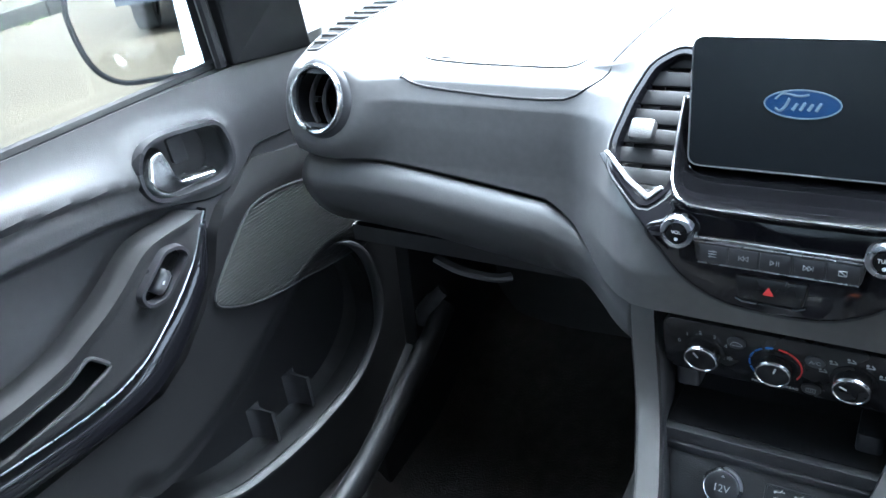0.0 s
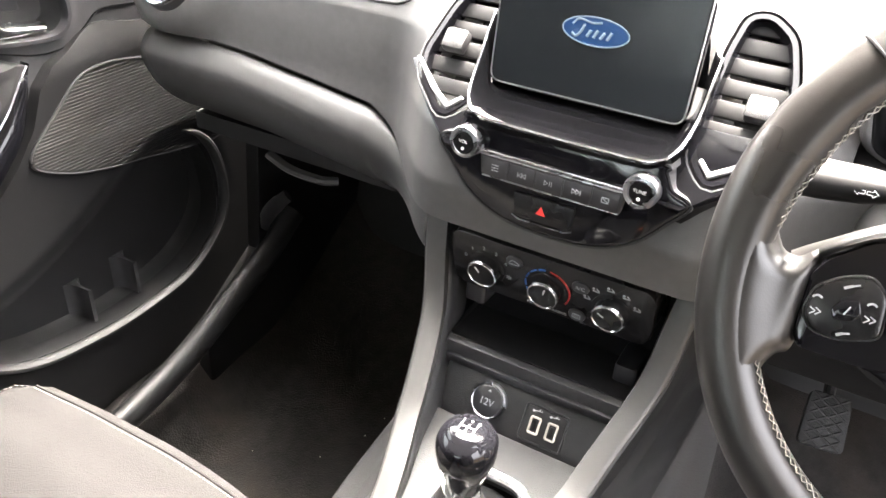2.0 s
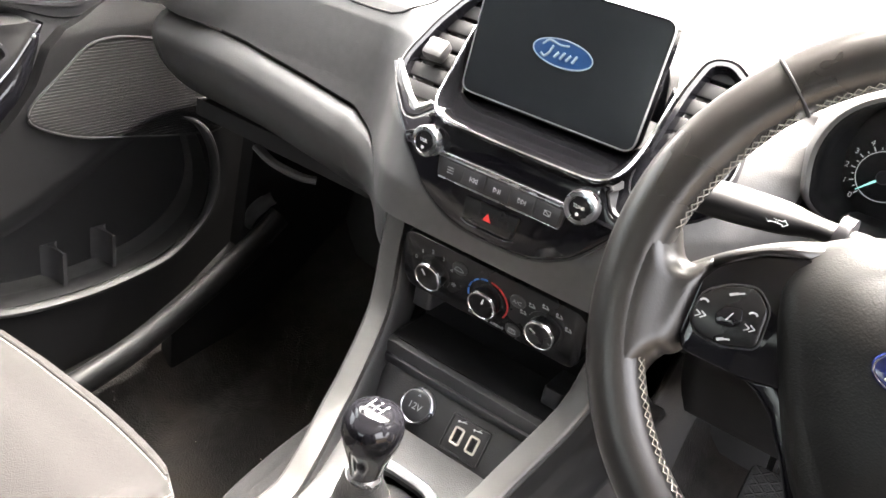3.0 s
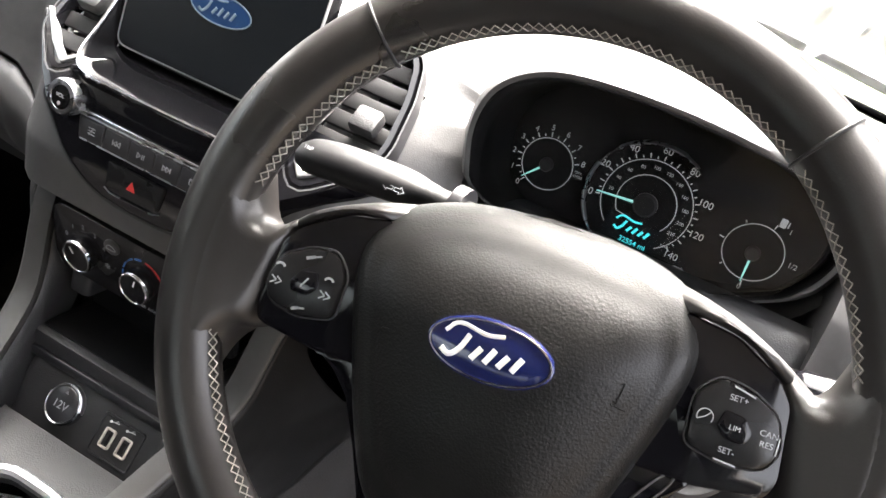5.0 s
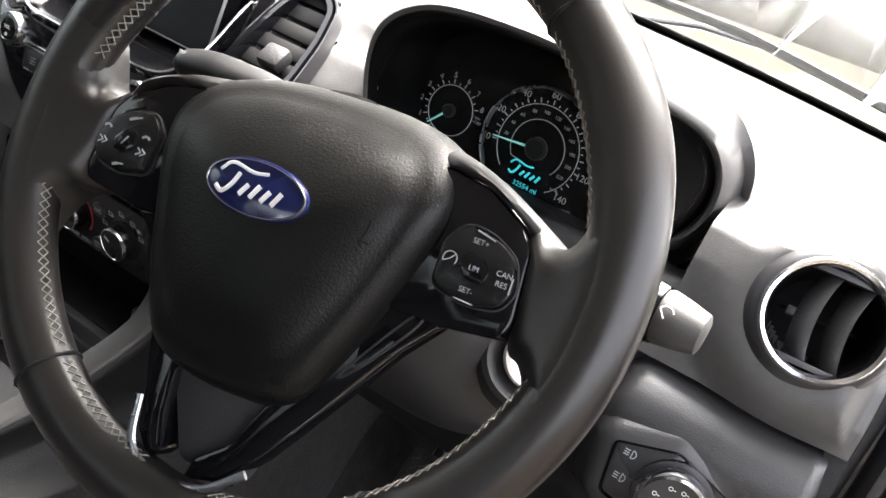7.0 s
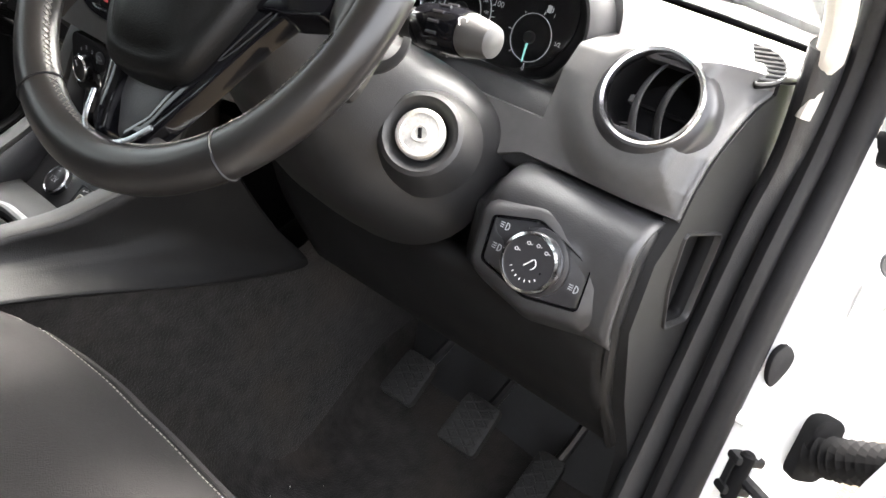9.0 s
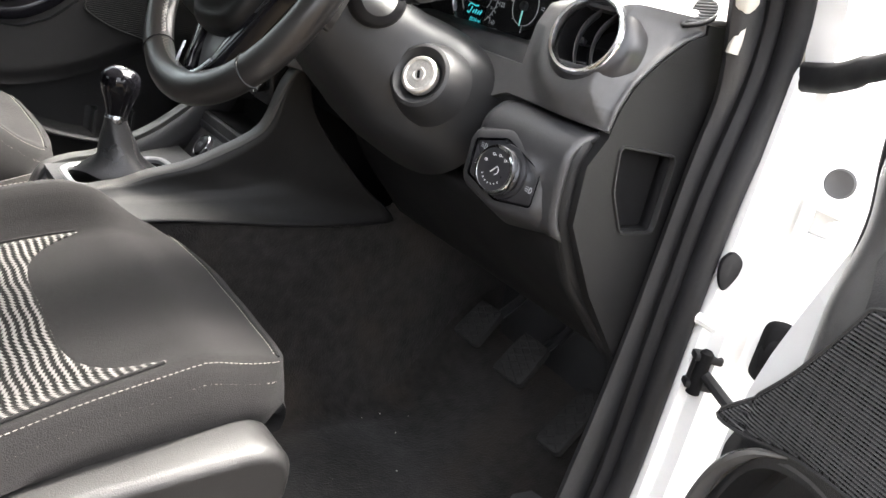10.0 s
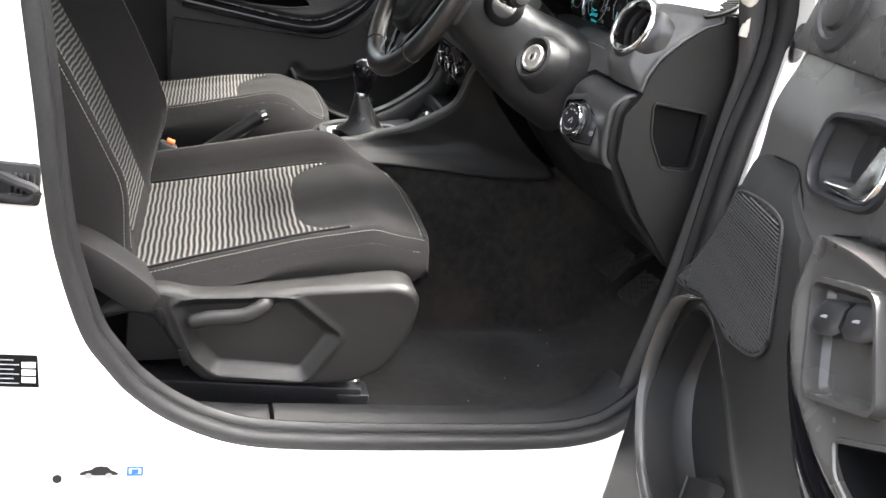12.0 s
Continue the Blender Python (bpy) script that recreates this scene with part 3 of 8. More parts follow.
part("roof", prism([(0.02, 1.475), (-0.15, 1.51), (-1.0, 1.52), (-1.9, 1.44), (-1.9, 1.47), (-1.0, 1.55), (-0.15, 1.54), (0.04, 1.50)], -0.79, 0.77, F_SIDE, 0.01), M_WHITE, shell, "white painted roof")
part("headliner", prism([(0.02, 1.455), (-0.15, 1.495), (-1.0, 1.505), (-1.9, 1.425), (-1.9, 1.438), (-1.0, 1.518), (-0.15, 1.508), (0.02, 1.473)], -0.74, 0.705, F_SIDE), M_HEAD, shell, "pale grey cloth headliner")
part("rear_bulkhead", prism([(-2.34, 0.2), (-2.30, 0.2), (-1.98, 1.02), (-2.02, 1.02)], -0.745, 0.712, F_SIDE), M_DARK, shell, "dark rear hatch trim")
hw_ = [(-0.66, 1.06), (0.64, 1.06), (0.58, 1.46), (-0.60, 1.46)]
F_HATCH = frm((0, -2.0, 0), (1, 0, 0), (0, 0.25, 0.97))
part("tailgate", plate([(-0.745, 1.0), (0.712, 1.0), (0.70, 1.50), (-0.73, 1.50)], [arc_round(hw_, 0.05)], -0.02, 0.03, F_HATCH), M_DARK, shell, "dark trimmed tailgate")
tg = part("rear_window", prism(grow(arc_round(hw_, 0.05), 0.004), 0.0, 0.005, F_HATCH), M_TINT, shell, "clear rear window")
tg.visible_shadow = False
for x0 in (-0.775, 0.755):
    rw = part("rear_side_window", prism(grow(REAR_WIN, 0.003), x0, x0 + 0.004, F_SIDE), M_TINT, shell, "rear side window")
    rw.visible_shadow = False
part("underbody", prism([(-2.3, 0.22), (0.66, 0.22), (0.66, 0.27), (-2.3, 0.27)], -0.745, 0.712, F_SIDE), M_DARK, shell)
part("firewall", prism([(0.66, 0.27), (0.72, 0.27), (0.90, 1.02), (0.84, 1.02)], -0.745, 0.712, F_SIDE), M_DARK, shell, "dark firewall behind the pedals")
part("bonnet", prism([(0.82, 0.985), (1.15, 0.995), (1.60, 0.945), (1.86, 0.86), (1.90, 0.78), (1.88, 0.60), (0.82, 0.60)], -0.74, 0.72, F_SIDE, 0.02), M_WHITE, shell, "white painted bonnet")
for sx, x0 in ((-1, -0.74), (1, 0.70)):
    fender = prism([(0.52, 0.30), (0.64, 0.45), (1.84, 0.5), (1.87, 0.78), (1.55, 0.93), (1.12, 0.985), (0.66, 1.04), (0.52, 1.06)], x0 + 0.03 * sx, x0 + 0.115 * sx if sx > 0 else x0 - 0.075, F_SIDE, 0.008)
    part("fender", fender, M_WHITE, shell, "white painted front wing")

# screen pillars and header
for side in (-1, 1):
    xs = -0.655 if side < 0 else 0.655
    path = smooth_line([(xs * 1.055, 0.82, 1.12), (xs * 1.05, 0.50, 1.205), (xs * 1.03, 0.26, 1.305), (xs * 1.0, 0.06, 1.425), (xs * 0.98, -0.12, 1.475)], 5)
    part("screen_pillar", sweep(path, [0.034] * len(path), 12, up=(0, 0.5, 0.8), flat=0.8), M_WHITE if side < 0 else M_RUBBER, shell, "windscreen pillar")
part("header_rail", sweep([(-0.70, 0.03, 1.462), (-0.3, 0.05, 1.475), (0.3, 0.05, 1.475), (0.69, 0.03, 1.462)], 0.03, 10, up=(0, 0, 1), flat=0.7), M_HEAD, shell)
cowl = prism([(0.84, 1.04), (0.98, 1.065), (1.10, 1.03), (1.10, 0.98), (0.84, 0.985)], -0.73, 0.71, F_SIDE, 0.006)
part("cowl", cowl, M_DARK, shell, "black plastic scuttle below the windscreen")

ws = thing("windscreen", (0, 0.5, 1.25), "clear raked windscreen", "windscreen", kind="structure")


def scr_base(x):
    """Where the glass meets the dash, (y, z)."""
    return 0.95 - 0.13 * (x / 0.67) ** 2, 1.180 - 0.034 * (x / 0.67) ** 2


glass_bm = loft([[(x, *scr_base(x)), (x, scr_base(x)[0] * 0.55 + 0.02, 1.345 - 0.012 * (x / 0.67) ** 2), (x, 0.04, 1.472)] for x in np.linspace(-0.68, 0.67, 11)], closed=False)
g = part("window_pane", glass_bm, M_GLASS, ws, solid=0.004)
g.visible_shadow = False
band = loft([[(x, scr_base(x)[0] + 0.004, scr_base(x)[1] - 0.006), (x, scr_base(x)[0] - 0.03, scr_base(x)[1] + 0.006)] for x in np.linspace(-0.68, 0.67, 11)], closed=False)
part("screen_edge", band, M_RUBBER, ws, "black printed lower band of the glass", solid=0.003)

wiper = thing("wiper", (0.5, 0.93, 1.17), "black windscreen wiper parked on the glass", "wiper")
part("blade", sweep([(0.10, 0.955, 1.212), (0.36, 0.93, 1.208), (0.585, 0.875, 1.182)], 0.0045, 8, flat=1.6), M_RUBBER, wiper)
part("arm", sweep([(0.12, 1.02, 1.16), (0.30, 0.965, 1.196), (0.44, 0.935, 1.202)], 0.009, 8, flat=0.6), M_SATIN, wiper)
copy_thing(wiper, Matrix.Translation((-0.05, 0.93, 1.17)))

# sill, seals and pillar on the driver's side
seal = thing("door_seal", (0.705, 0, 0.37), "black rubber weather seal round the door opening", "door seal")
ring3 = [(0.706, p[0], p[1]) for p in OPEN]
part("seal_bulb", sweep(ring3, 0.016, 10, True, up=(1, 0, 0), flat=0.75), M_RUBBER, seal)
part("seal_lip", sweep([(0.728, p[0], p[1]) for p in grow(OPEN, 0.004)], 0.0150, 10, True, up=(1, 0, 0)), M_RUBBER, seal)
sill = thing("sill_trim", (0.66, 0, 0.36), "black plastic sill scuff plate inside the door opening", "sill trim")
SILL_SEC = [(0.585, 0.300), (0.60, 0.372), (0.628, 0.399), (0.665, 0.405), (0.695, 0.400), (0.700, 0.36), (0.585, 0.29)]
part("scuff_plate", loft([[(x, y, z + dz) for x, z in SILL_SEC] for y, dz in ((-0.19, 0), (0.05, 0), (0.26, 0.004), (0.33, 0.016), (0.372, 0.042), (0.395, 0.085))]), M_DARK, sill)
part("rear_cover", loft([[(x - 0.004, y, z - 0.006 + dz) for x, z in SILL_SEC] for y, dz in ((-0.52, 0.06), (-0.42, 0.02), (-0.33, 0.004), (-0.196, 0.0))]), M_DARK, sill)

jamb = thing("hinge_pillar", (0.76, 0.45, 0.7), "white painted hinge pillar with black plugs", "door pillar")
JAMB = [(0.736, 0.440), (0.750, 0.438), (0.764, 0.464), (0.767, 0.488), (0.781, 0.503), (0.838, 0.516), (0.838, 0.60), (0.70, 0.60), (0.70, 0.46), (0.72, 0.45)]
part("pillar_skin", prism(JAMB, 0.34, 1.09, F_TOP, 0.012), M_WHITE, jamb)
F_JAMB = frm((0.7530, 0.4400, 0.859), (0.58, 0.81, 0), (0, 0, 1))
part("plug", prism(smooth_line([(0, 0.024), (0.013, 0.012), (0.010, -0.006), (0.001, -0.022), (-0.009, -0.008), (-0.011, 0.013)], 4, True), -0.003, 0.004, F_JAMB, 0.002), M_RUBBER, jamb, "black rubber plug")
part("grommet", lathe([(0.0165, -0.004), (0.0165, 0.002), (0.0145, 0.004), (0.011, 0.0025), (0.0, 0.0020)], frm((0.800, 0.5075, 0.983), (0.975, 0.222, 0), (0, 0, 1)), 24), M_RIB, jamb, "grey rubber grommet")
part("crease", sweep([(0.728, 0.429, 0.80), (0.748, 0.438, 0.796), (0.764, 0.464, 0.785)], 0.007, 8), M_WHITE, jamb)

# pillar behind the door: lock striker and label parts
striker = thing("door_striker", (0.78, -0.53, 0.79), "black door lock striker on the white pillar", "door striker")
part("mount", prism(arc_round([(-0.56, 0.765), (-0.505, 0.765), (-0.505, 0.815), (-0.56, 0.815)], 0.006), 0.774, 0.782, F_SIDE, 0.002), M_RUBBER, striker)
part("loop", sweep(smooth_line([(0.78, -0.545, 0.80), (0.80, -0.525, 0.80), (0.803, -0.505, 0.793), (0.80, -0.512, 0.78), (0.78, -0.545, 0.775)], 4), 0.006, 8), M_RUBBER, striker)
for i in range(5):
    part("rib", box(0.008, 0.003, 0.03, Matrix.Translation((0.784, -0.535 + i * 0.006, 0.79)), 0.001), M_RUBBER, striker)
label_bm = prism([(-0.60, 0.515), (-0.505, 0.515), (-0.507, 0.562), (-0.60, 0.562)], 0.7752, 0.7758, F_SIDE)
plab = thing("tyre_label", (0.776, -0.55, 0.54), "black printed tyre data label on the white pillar", "label")
part("backing", label_bm, M_BLACK, plab)
for i in range(6):
    part("text_line", prism([(-0.59, 0.520 + i * 0.0068), (-0.528 - 0.006 * (i % 2), 0.520 + i * 0.0068), (-0.528 - 0.006 * (i % 2), 0.5212 + i * 0.0068), (-0.59, 0.5212 + i * 0.0068)], 0.7758, 0.7762, F_SIDE), M_GREYMARK, plab)
for i in range(3):
    part("number_block", box(0.001, 0.016, 0.008, Matrix.Translation((0.7762, -0.515 - 0.002, 0.526 + i * 0.011))), M_MARK, plab)
slab_t = thing("airbag_sticker", (0.777, -0.43, 0.38), "small printed pictogram sticker on the white sill", "sticker")
F_STK = frm((0.7755, -0.43, 0.376), (0, 1, 0), (0, 0, 1))
part("car_mark", prism(smooth_line([(-0.022, 0), (-0.02, 0.006), (-0.01, 0.009), (-0.004, 0.014), (0.010, 0.014), (0.016, 0.008), (0.022, 0.005), (0.022, 0)], 3, True), 0, 0.0006, F_STK), M_SATIN, slab_t)
for u in (-0.013, 0.013):
    part("wheel_mark", prism(oval(u, -0.001, 0.0045, 0.0045, 14), 0.0006, 0.001, F_STK), M_GREYMARK, slab_t)
part("tyre_mark", prism(oval(-0.052, -0.006, 0.006, 0.007, 16), 0, 0.0006, F_STK), M_SATIN, slab_t)
part("book_mark", ring_frame([(0.036, -0.001), (0.057, -0.001), (0.057, 0.014), (0.036, 0.014)], 0.0025, 0, 0.0008, F_STK), M_BLUEMARK, slab_t)
part("book_page", prism([(0.042, 0.002), (0.051, 0.003), (0.051, 0.0095), (0.042, 0.009)], 0, 0.0008, F_STK), M_BLUEMARK, slab_t)
for u in (-0.03, -0.012, 0.006, 0.02):
    part("tick_mark", box(0.003, 0.0025, 0.0006, F_STK @ Matrix.Translation((u, -0.017, 0.0003))), M_GREYMARK, slab_t)

# ---- floor ----
floor_t = thing("floor_carpet", (0, 0.2, 0.3), "dark grey worn floor carpet", "carpet", kind="structure")


def floor_z(x, y):
    z = 0.318 + 0.20 * sm(0.42, 0.78, y) * (0.85) + 0.012 * noise.noise(Vector((x * 6, y * 6, 0)))
    z += 0.03 * noise.noise(Vector((x * 2.2, y * 2.2, 3.1))) * 0.4
    z += 0.20 * (1 - sm(0.10, 0.20, abs(x - CX)))
    z += 0.06 * sm(0.56, 0.64, x) * sm(0.25, 0.45, y) + 0.10 * sm(-0.55, -0.68, x)
    return z


bmf = loft([[(x, y, floor_z(x, y)) for y in np.linspace(-0.75, 0.84, 60)] for x in np.linspace(-0.73, 0.64, 60)], closed=False)
part("carpet_pile", bmf, M_CARPET, floor_t, solid=0.02)
rear = loft([[(x, y, 0.34 + 0.2 * sm(-0.95, -1.05, y) + 0.45 * sm(-1.5, -1.62, y)) for y in np.linspace(-2.2, -0.75, 24)] for x in np.linspace(-0.73, 0.70, 8)], closed=False)
part("rear_bench", rear, M_FABRIC, floor_t, solid=0.03)

crumbs = bmesh.new()
rc = random.Random(11)
for i in range(26):
    cx_, cy_ = (rc.uniform(0.20, 0.58), rc.uniform(0.0, 0.50)) if i % 3 else (rc.uniform(-0.55, -0.20), rc.uniform(0.05, 0.50))
    z_ = floor_z(cx_, cy_) + 0.003
    r_ = rc.uniform(0.0007, 0.0019)
    vs_ = [crumbs.verts.new((cx_ + r_ * rc.uniform(0.6, 1.3) * math.cos(a), cy_ + r_ * rc.uniform(0.6, 1.3) * math.sin(a), z_)) for a in (0, 1.6, 3.1, 4.7)]
    tip_ = crumbs.verts.new((cx_, cy_, z_ + r_))
    for a in range(4):
        crumbs.faces.new((vs_[a], vs_[(a + 1) % 4], tip_))
part("carpet_crumbs", crumbs, M_CREAM, floor_t, "pale crumbs and grit on the carpet", kind="stuff", weld=False)

# ---- dashboard ----
def face_y(x, z):
    k = sm(0.125, 0.25, abs(x - CX))
    yc = tab(z, [0.86, 0.905, 0.95, 1.0, 1.05, 1.10, 1.125], [0.188, 0.180, 0.176, 0.190, 0.235, 0.287, 0.318])
    ys = tab(z, [0.80, 0.93, 0.985, 1.03, 1.06, 1.085, 1.096], [0.27, 0.272, 0.281, 0.285, 0.289, 0.302, 0.335])
    e = sm(0.600, 0.662, abs(x - 0.004))
    return yc * (1 - k) + ys * k + e * tab(z, [0.97, 1.0, 1.03, 1.06, 1.085, 1.10], [0.0, 0.0, 0.011, 0.036, 0.054, 0.045])


def dash_low(x):
    return tab(x, [-0.632, -0.47, -0.354, -0.276, -0.237, -0.205, -0.185, -0.15, 0.14, 0.19, 0.25, 0.45, 0.50, 0.662],
               [0.988, 0.983, 0.971, 0.962, 0.938, 0.915, 0.909, 0.908, 0.908, 0.908, 0.915, 0.955, 0.977, 0.978])


def crest(x):
    k = sm(0.125, 0.25, abs(x - CX))
    return 1.125 * (1 - k) + 1.096 * k + 0.012 * sm(0.60, 0.655, x)


def crown(x):
    """How far the dash top swells; it flattens out over the driver's round vent."""
    return 1 - 0.8 * sm(0.56, 0.64, x)


VENTS = ((-0.574, 1.060, 0.277), (0.604, 1.061, 0.279))


def pad_y(x, z):
    """The dash face, swelling out to meet the collars of the round vents."""
    y = face_y(x, z)
    for vx, vz, vy in VENTS:
        r = math.hypot(x - vx, z - vz)
        if r < 0.11:
            k = sm(0.049, 0.100, r)
            k = max(k, sm(0.636, 0.658, x))
            y = y * k + min(y, vy + (z - vz) * 0.325 - 0.004) * (1 - k)
    return y


dash = thing("dashboard", (0, 0.3, 0.9), "dark grey grained plastic dashboard", "dashboard")
secs = []
for x in sorted(set(np.round(np.concatenate([np.linspace(-0.632, 0.662, 70), np.linspace(-0.29, -0.17, 14), np.linspace(0.53, 0.662, 46), np.linspace(-0.632, -0.51, 40), np.linspace(0.196, 0.226, 6), np.linspace(0.49, 0.52, 6)]), 4))):
    zt = crest(x)
    zl = dash_low(x)
    row = [(x, face_y(x, zl) + 0.035, zl - 0.003), (x, face_y(x, zl) + 0.006, zl - 0.002)]
    for z in list(np.linspace(zl, 1.0120, 26)) + list(np.linspace(1.0122, zt, 34)):
        y = pad_y(x, z)
        for vx, vz, _ in VENTS:
            if math.hypot(x - vx, z - vz) < 0.041 and z < vz + 0.031:
                y += 0.07
        if 0.107 < abs(x - CX) < tab(z, [1.02, 1.055, 1.09, 1.115], [0.152, 0.160, 0.148, 0.122]) and 1.022 < z < 1.115:
            y += 0.045
        if 0.212 < x < 0.503 and z > 1.012:
            y = 0.43
        row.append((x, y, z))
    y0 = pad_y(x, zt)
    ye, ze = scr_base(x)
    if 0.212 < x < 0.503:
        y0 = 0.43
    for f, dz in ((0.06, 0.009), (0.16, 0.017), (0.35, 0.021), (0.6, 0.015), (0.85, 0.004), (1.0, -0.006)):
        row.append((x, y0 + (ye - y0) * f, zt * (1 - f) + ze * f + dz * crown(x)))
    secs.append(row)
part("upper_pad", loft(secs, closed=False), M_DASH, dash, "grained soft dark upper dash moulding", solid=0.005, smooth=50)

# passenger airbag lid, a raised panel with a groove round it
LID = smooth_line([(-0.468, 0.318), (-0.462, 0.302), (-0.40, 0.2965), (-0.255, 0.2955), (-0.222, 0.307), (-0.20, 0.345), (-0.165, 0.42), (-0.15, 0.50), (-0.18, 0.56), (-0.40, 0.575), (-0.49, 0.56), (-0.49, 0.45)], 5, True)


def dash_top_z(x, y):
    zt = crest(x)
    y0 = pad_y(x, zt)
    if y < y0:
        zs = np.linspace(dash_low(x), zt, 60)
        return float(np.interp(y, np.maximum.accumulate([pad_y(x, z) for z in zs])[30:], zs[30:]))
    ye, ze = scr_base(x)
    f = (y - y0) / (ye - y0)
    return zt * (1 - f) + ze * f + crown(x) * tab(f, [0, 0.06, 0.16, 0.35, 0.6, 0.85, 1], [0, 0.009, 0.017, 0.021, 0.015, 0.004, -0.006])


groove = [(p[0], p[1], dash_top_z(p[0], p[1]) + 0.0004) for p in LID]
part("airbag_groove", sweep(groove, 0.0013, 6, True), M_RUBBER, dash, "dark groove round the airbag lid")
inner = [(p[0], p[1], dash_top_z(p[0], p[1]) + 0.001) for p in smooth_line([(-0.448, 0.365), (-0.44, 0.338), (-0.30, 0.333), (-0.255, 0.34), (-0.23, 0.38), (-0.20, 0.45), (-0.21, 0.52), (-0.40, 0.53), (-0.455, 0.5)], 5, True)]
part("lid_ridge", sweep(inner, 0.0024, 8, True, flat=0.4), M_DASH, dash)
tagm = frm((-0.429, 0.338, dash_top_z(-0.429, 0.338) + 0.001), (1, 0, 0), (0, 0.9, 0.3))
part("airbag_tag", ring_frame(arc_round([(-0.014, -0.0028), (0.014, -0.0028), (0.014, 0.0028), (-0.014, 0.0028)], 0.002), 0.0012, -0.001, 0.0008, tagm), M_RUBBER, dash)

# lower glove box moulding
gl_secs = []
GBP = [(0.0, 0.004, 0.0), (0.0, -0.006, -0.003), (0.22, -0.016, -0.012), (0.45, -0.022, -0.026), (0.72, -0.018, -0.046), (0.9, -0.002, -0.076), (1.0, 0.03, -0.108), (1.0, 0.07, -0.132), (1.0, 0.14, -0.150)]
for x in sorted(set(np.round(np.concatenate([np.linspace(-0.618, -0.28, 26), np.linspace(-0.28, -0.150, 30)]), 4))):
    zl = dash_low(x) - 0.006
    y0 = face_y(x, zl)
    near = sm(-0.19, -0.30, x)
    row = []
    for _, dy, dz in GBP:
        zz = zl + dz * (0.80 + 0.2 * near) * (1.0 if zl > 0.95 else max(0.45, 1 - (0.95 - zl) * 4))
        tuck = 0.016 * (1 - sm(-0.19, -0.27, x))
        row.append((x, (y0 + dy * (0.35 + 0.65 * near) if dy < 0 else y0 + dy) + tuck, zz))
    gl_secs.append(smooth_line(row, 3))
glove = part("glovebox", loft(gl_secs, closed=False), M_DASHLOW, dash, "dark glove box lid under the dash", solid=0.01, smooth=50)
part("glovebox_handle", sweep(smooth_line([(-0.455, 0.305, 0.836), (-0.41, 0.292, 0.833), (-0.362, 0.292, 0.832), (-0.345, 0.305, 0.830)], 4), 0.0075, 8, up=(0, 0, 1), flat=0.7), M_TRIM, glove, "grey glove box pull")
part("underdash", prism([(0.34, 0.82), (0.74, 0.80), (0.74, 0.83), (0.34, 0.845)], -0.62, 0.64, F_SIDE), M_DARK, dash, "dark panel under the dash")
part("dash_carrier", prism([(0.38, 0.90), (0.80, 0.90), (0.80, 1.06), (0.38, 1.06)], -0.62, 0.64, F_SIDE), M_DARK, dash)

# defroster slots at the far corners of the dash top
EDGES = (([(-0.618, 0.318), (-0.612, 0.42), (-0.575, 0.525)], [(-0.600, 0.318), (-0.570, 0.42), (-0.545, 0.53)], 12),)
for le, ri, n in EDGES:
    gr = thing("demister_grille", (le[1][0], le[1][1], 1.11), "small black slatted demister grille on the dash top", "air vent", "demister grilles")
    o = arc_round(smooth_line(le, 4) + smooth_line(ri, 4)[::-1], 0.003, 2)
    top_w = lambda p: np.array([dash_top_z(q[0], q[1]) + 0.0012 for q in p])
    part("well", relief(o, top_w, 0.006, F_TOP, (), 0.004), M_BLACK, gr)
    part("grille_edge", sweep([(p[0], p[1], dash_top_z(p[0], p[1]) + 0.001) for p in o], 0.0016, 6, True), M_DARK, gr)
    la, ra = smooth_line(le, 8), smooth_line(ri, 8)
    for i in range(1, n):
        f = i / n * (len(la) - 1)
        j = int(f)
        e1 = Vector(la[j]).lerp(Vector(la[min(j + 1, len(la) - 1)]), f - j)
        e2 = Vector(ra[j]).lerp(Vector(ra[min(j + 1, len(ra) - 1)]), f - j)
        part("slat", sweep([(q.x, q.y, dash_top_z(q.x, q.y) + 0.0028) for q in (e1, e1.lerp(e2, 0.5), e2)], 0.0019, 6), M_DASH, gr)
# D-shaped one at the driver's corner
GA, GB, GC = Vector((0.615, 0.415, 1.129)), Vector((0.653, 0.353, 1.097)), Vector((0.660, 0.395, 1.117))
g_u = (GB - GA).normalized()
g_v = ((GC - GA) - g_u * (GC - GA).dot(g_u)).normalized()
F_G = frm(GA, g_u, g_v)
g_l, g_h, g_c = (GB - GA).length, (GC - GA).dot(g_v), (GC - GA).dot(g_u)
g_n = 9
gr = thing("demister_grille", (GA + GB) / 2, "small black slatted demister grille on the dash top", "air vent", "demister grilles")


def g_top(u):
    """Height of the arched edge over the straight one."""
    return g_h * (1 - abs((u - g_c) / (g_c if u < g_c else g_l - g_c)) ** 2.4) ** 0.6


g_o = arc_round([(0.0, 0.0)] + [(u, max(0.002, g_top(u))) for u in np.linspace(0.001, g_l - 0.001, 16)] + [(g_l, 0.0)], 0.002, 2)
part("well", prism(g_o, -0.003, 0.0015, F_G), M_BLACK, gr)
part("grille_edge", sweep([F_G @ Vector((p[0], p[1], 0.0015)) for p in g_o], 0.0016, 6, True), M_DASH, gr)
for i in range(1, g_n):
    u = g_l * i / g_n
    part("slat", sweep([F_G @ Vector((u, v, 0.0022)) for v in (0.001, g_top(u) * 0.5, g_top(u))], 0.0019, 6), M_DASH, gr)


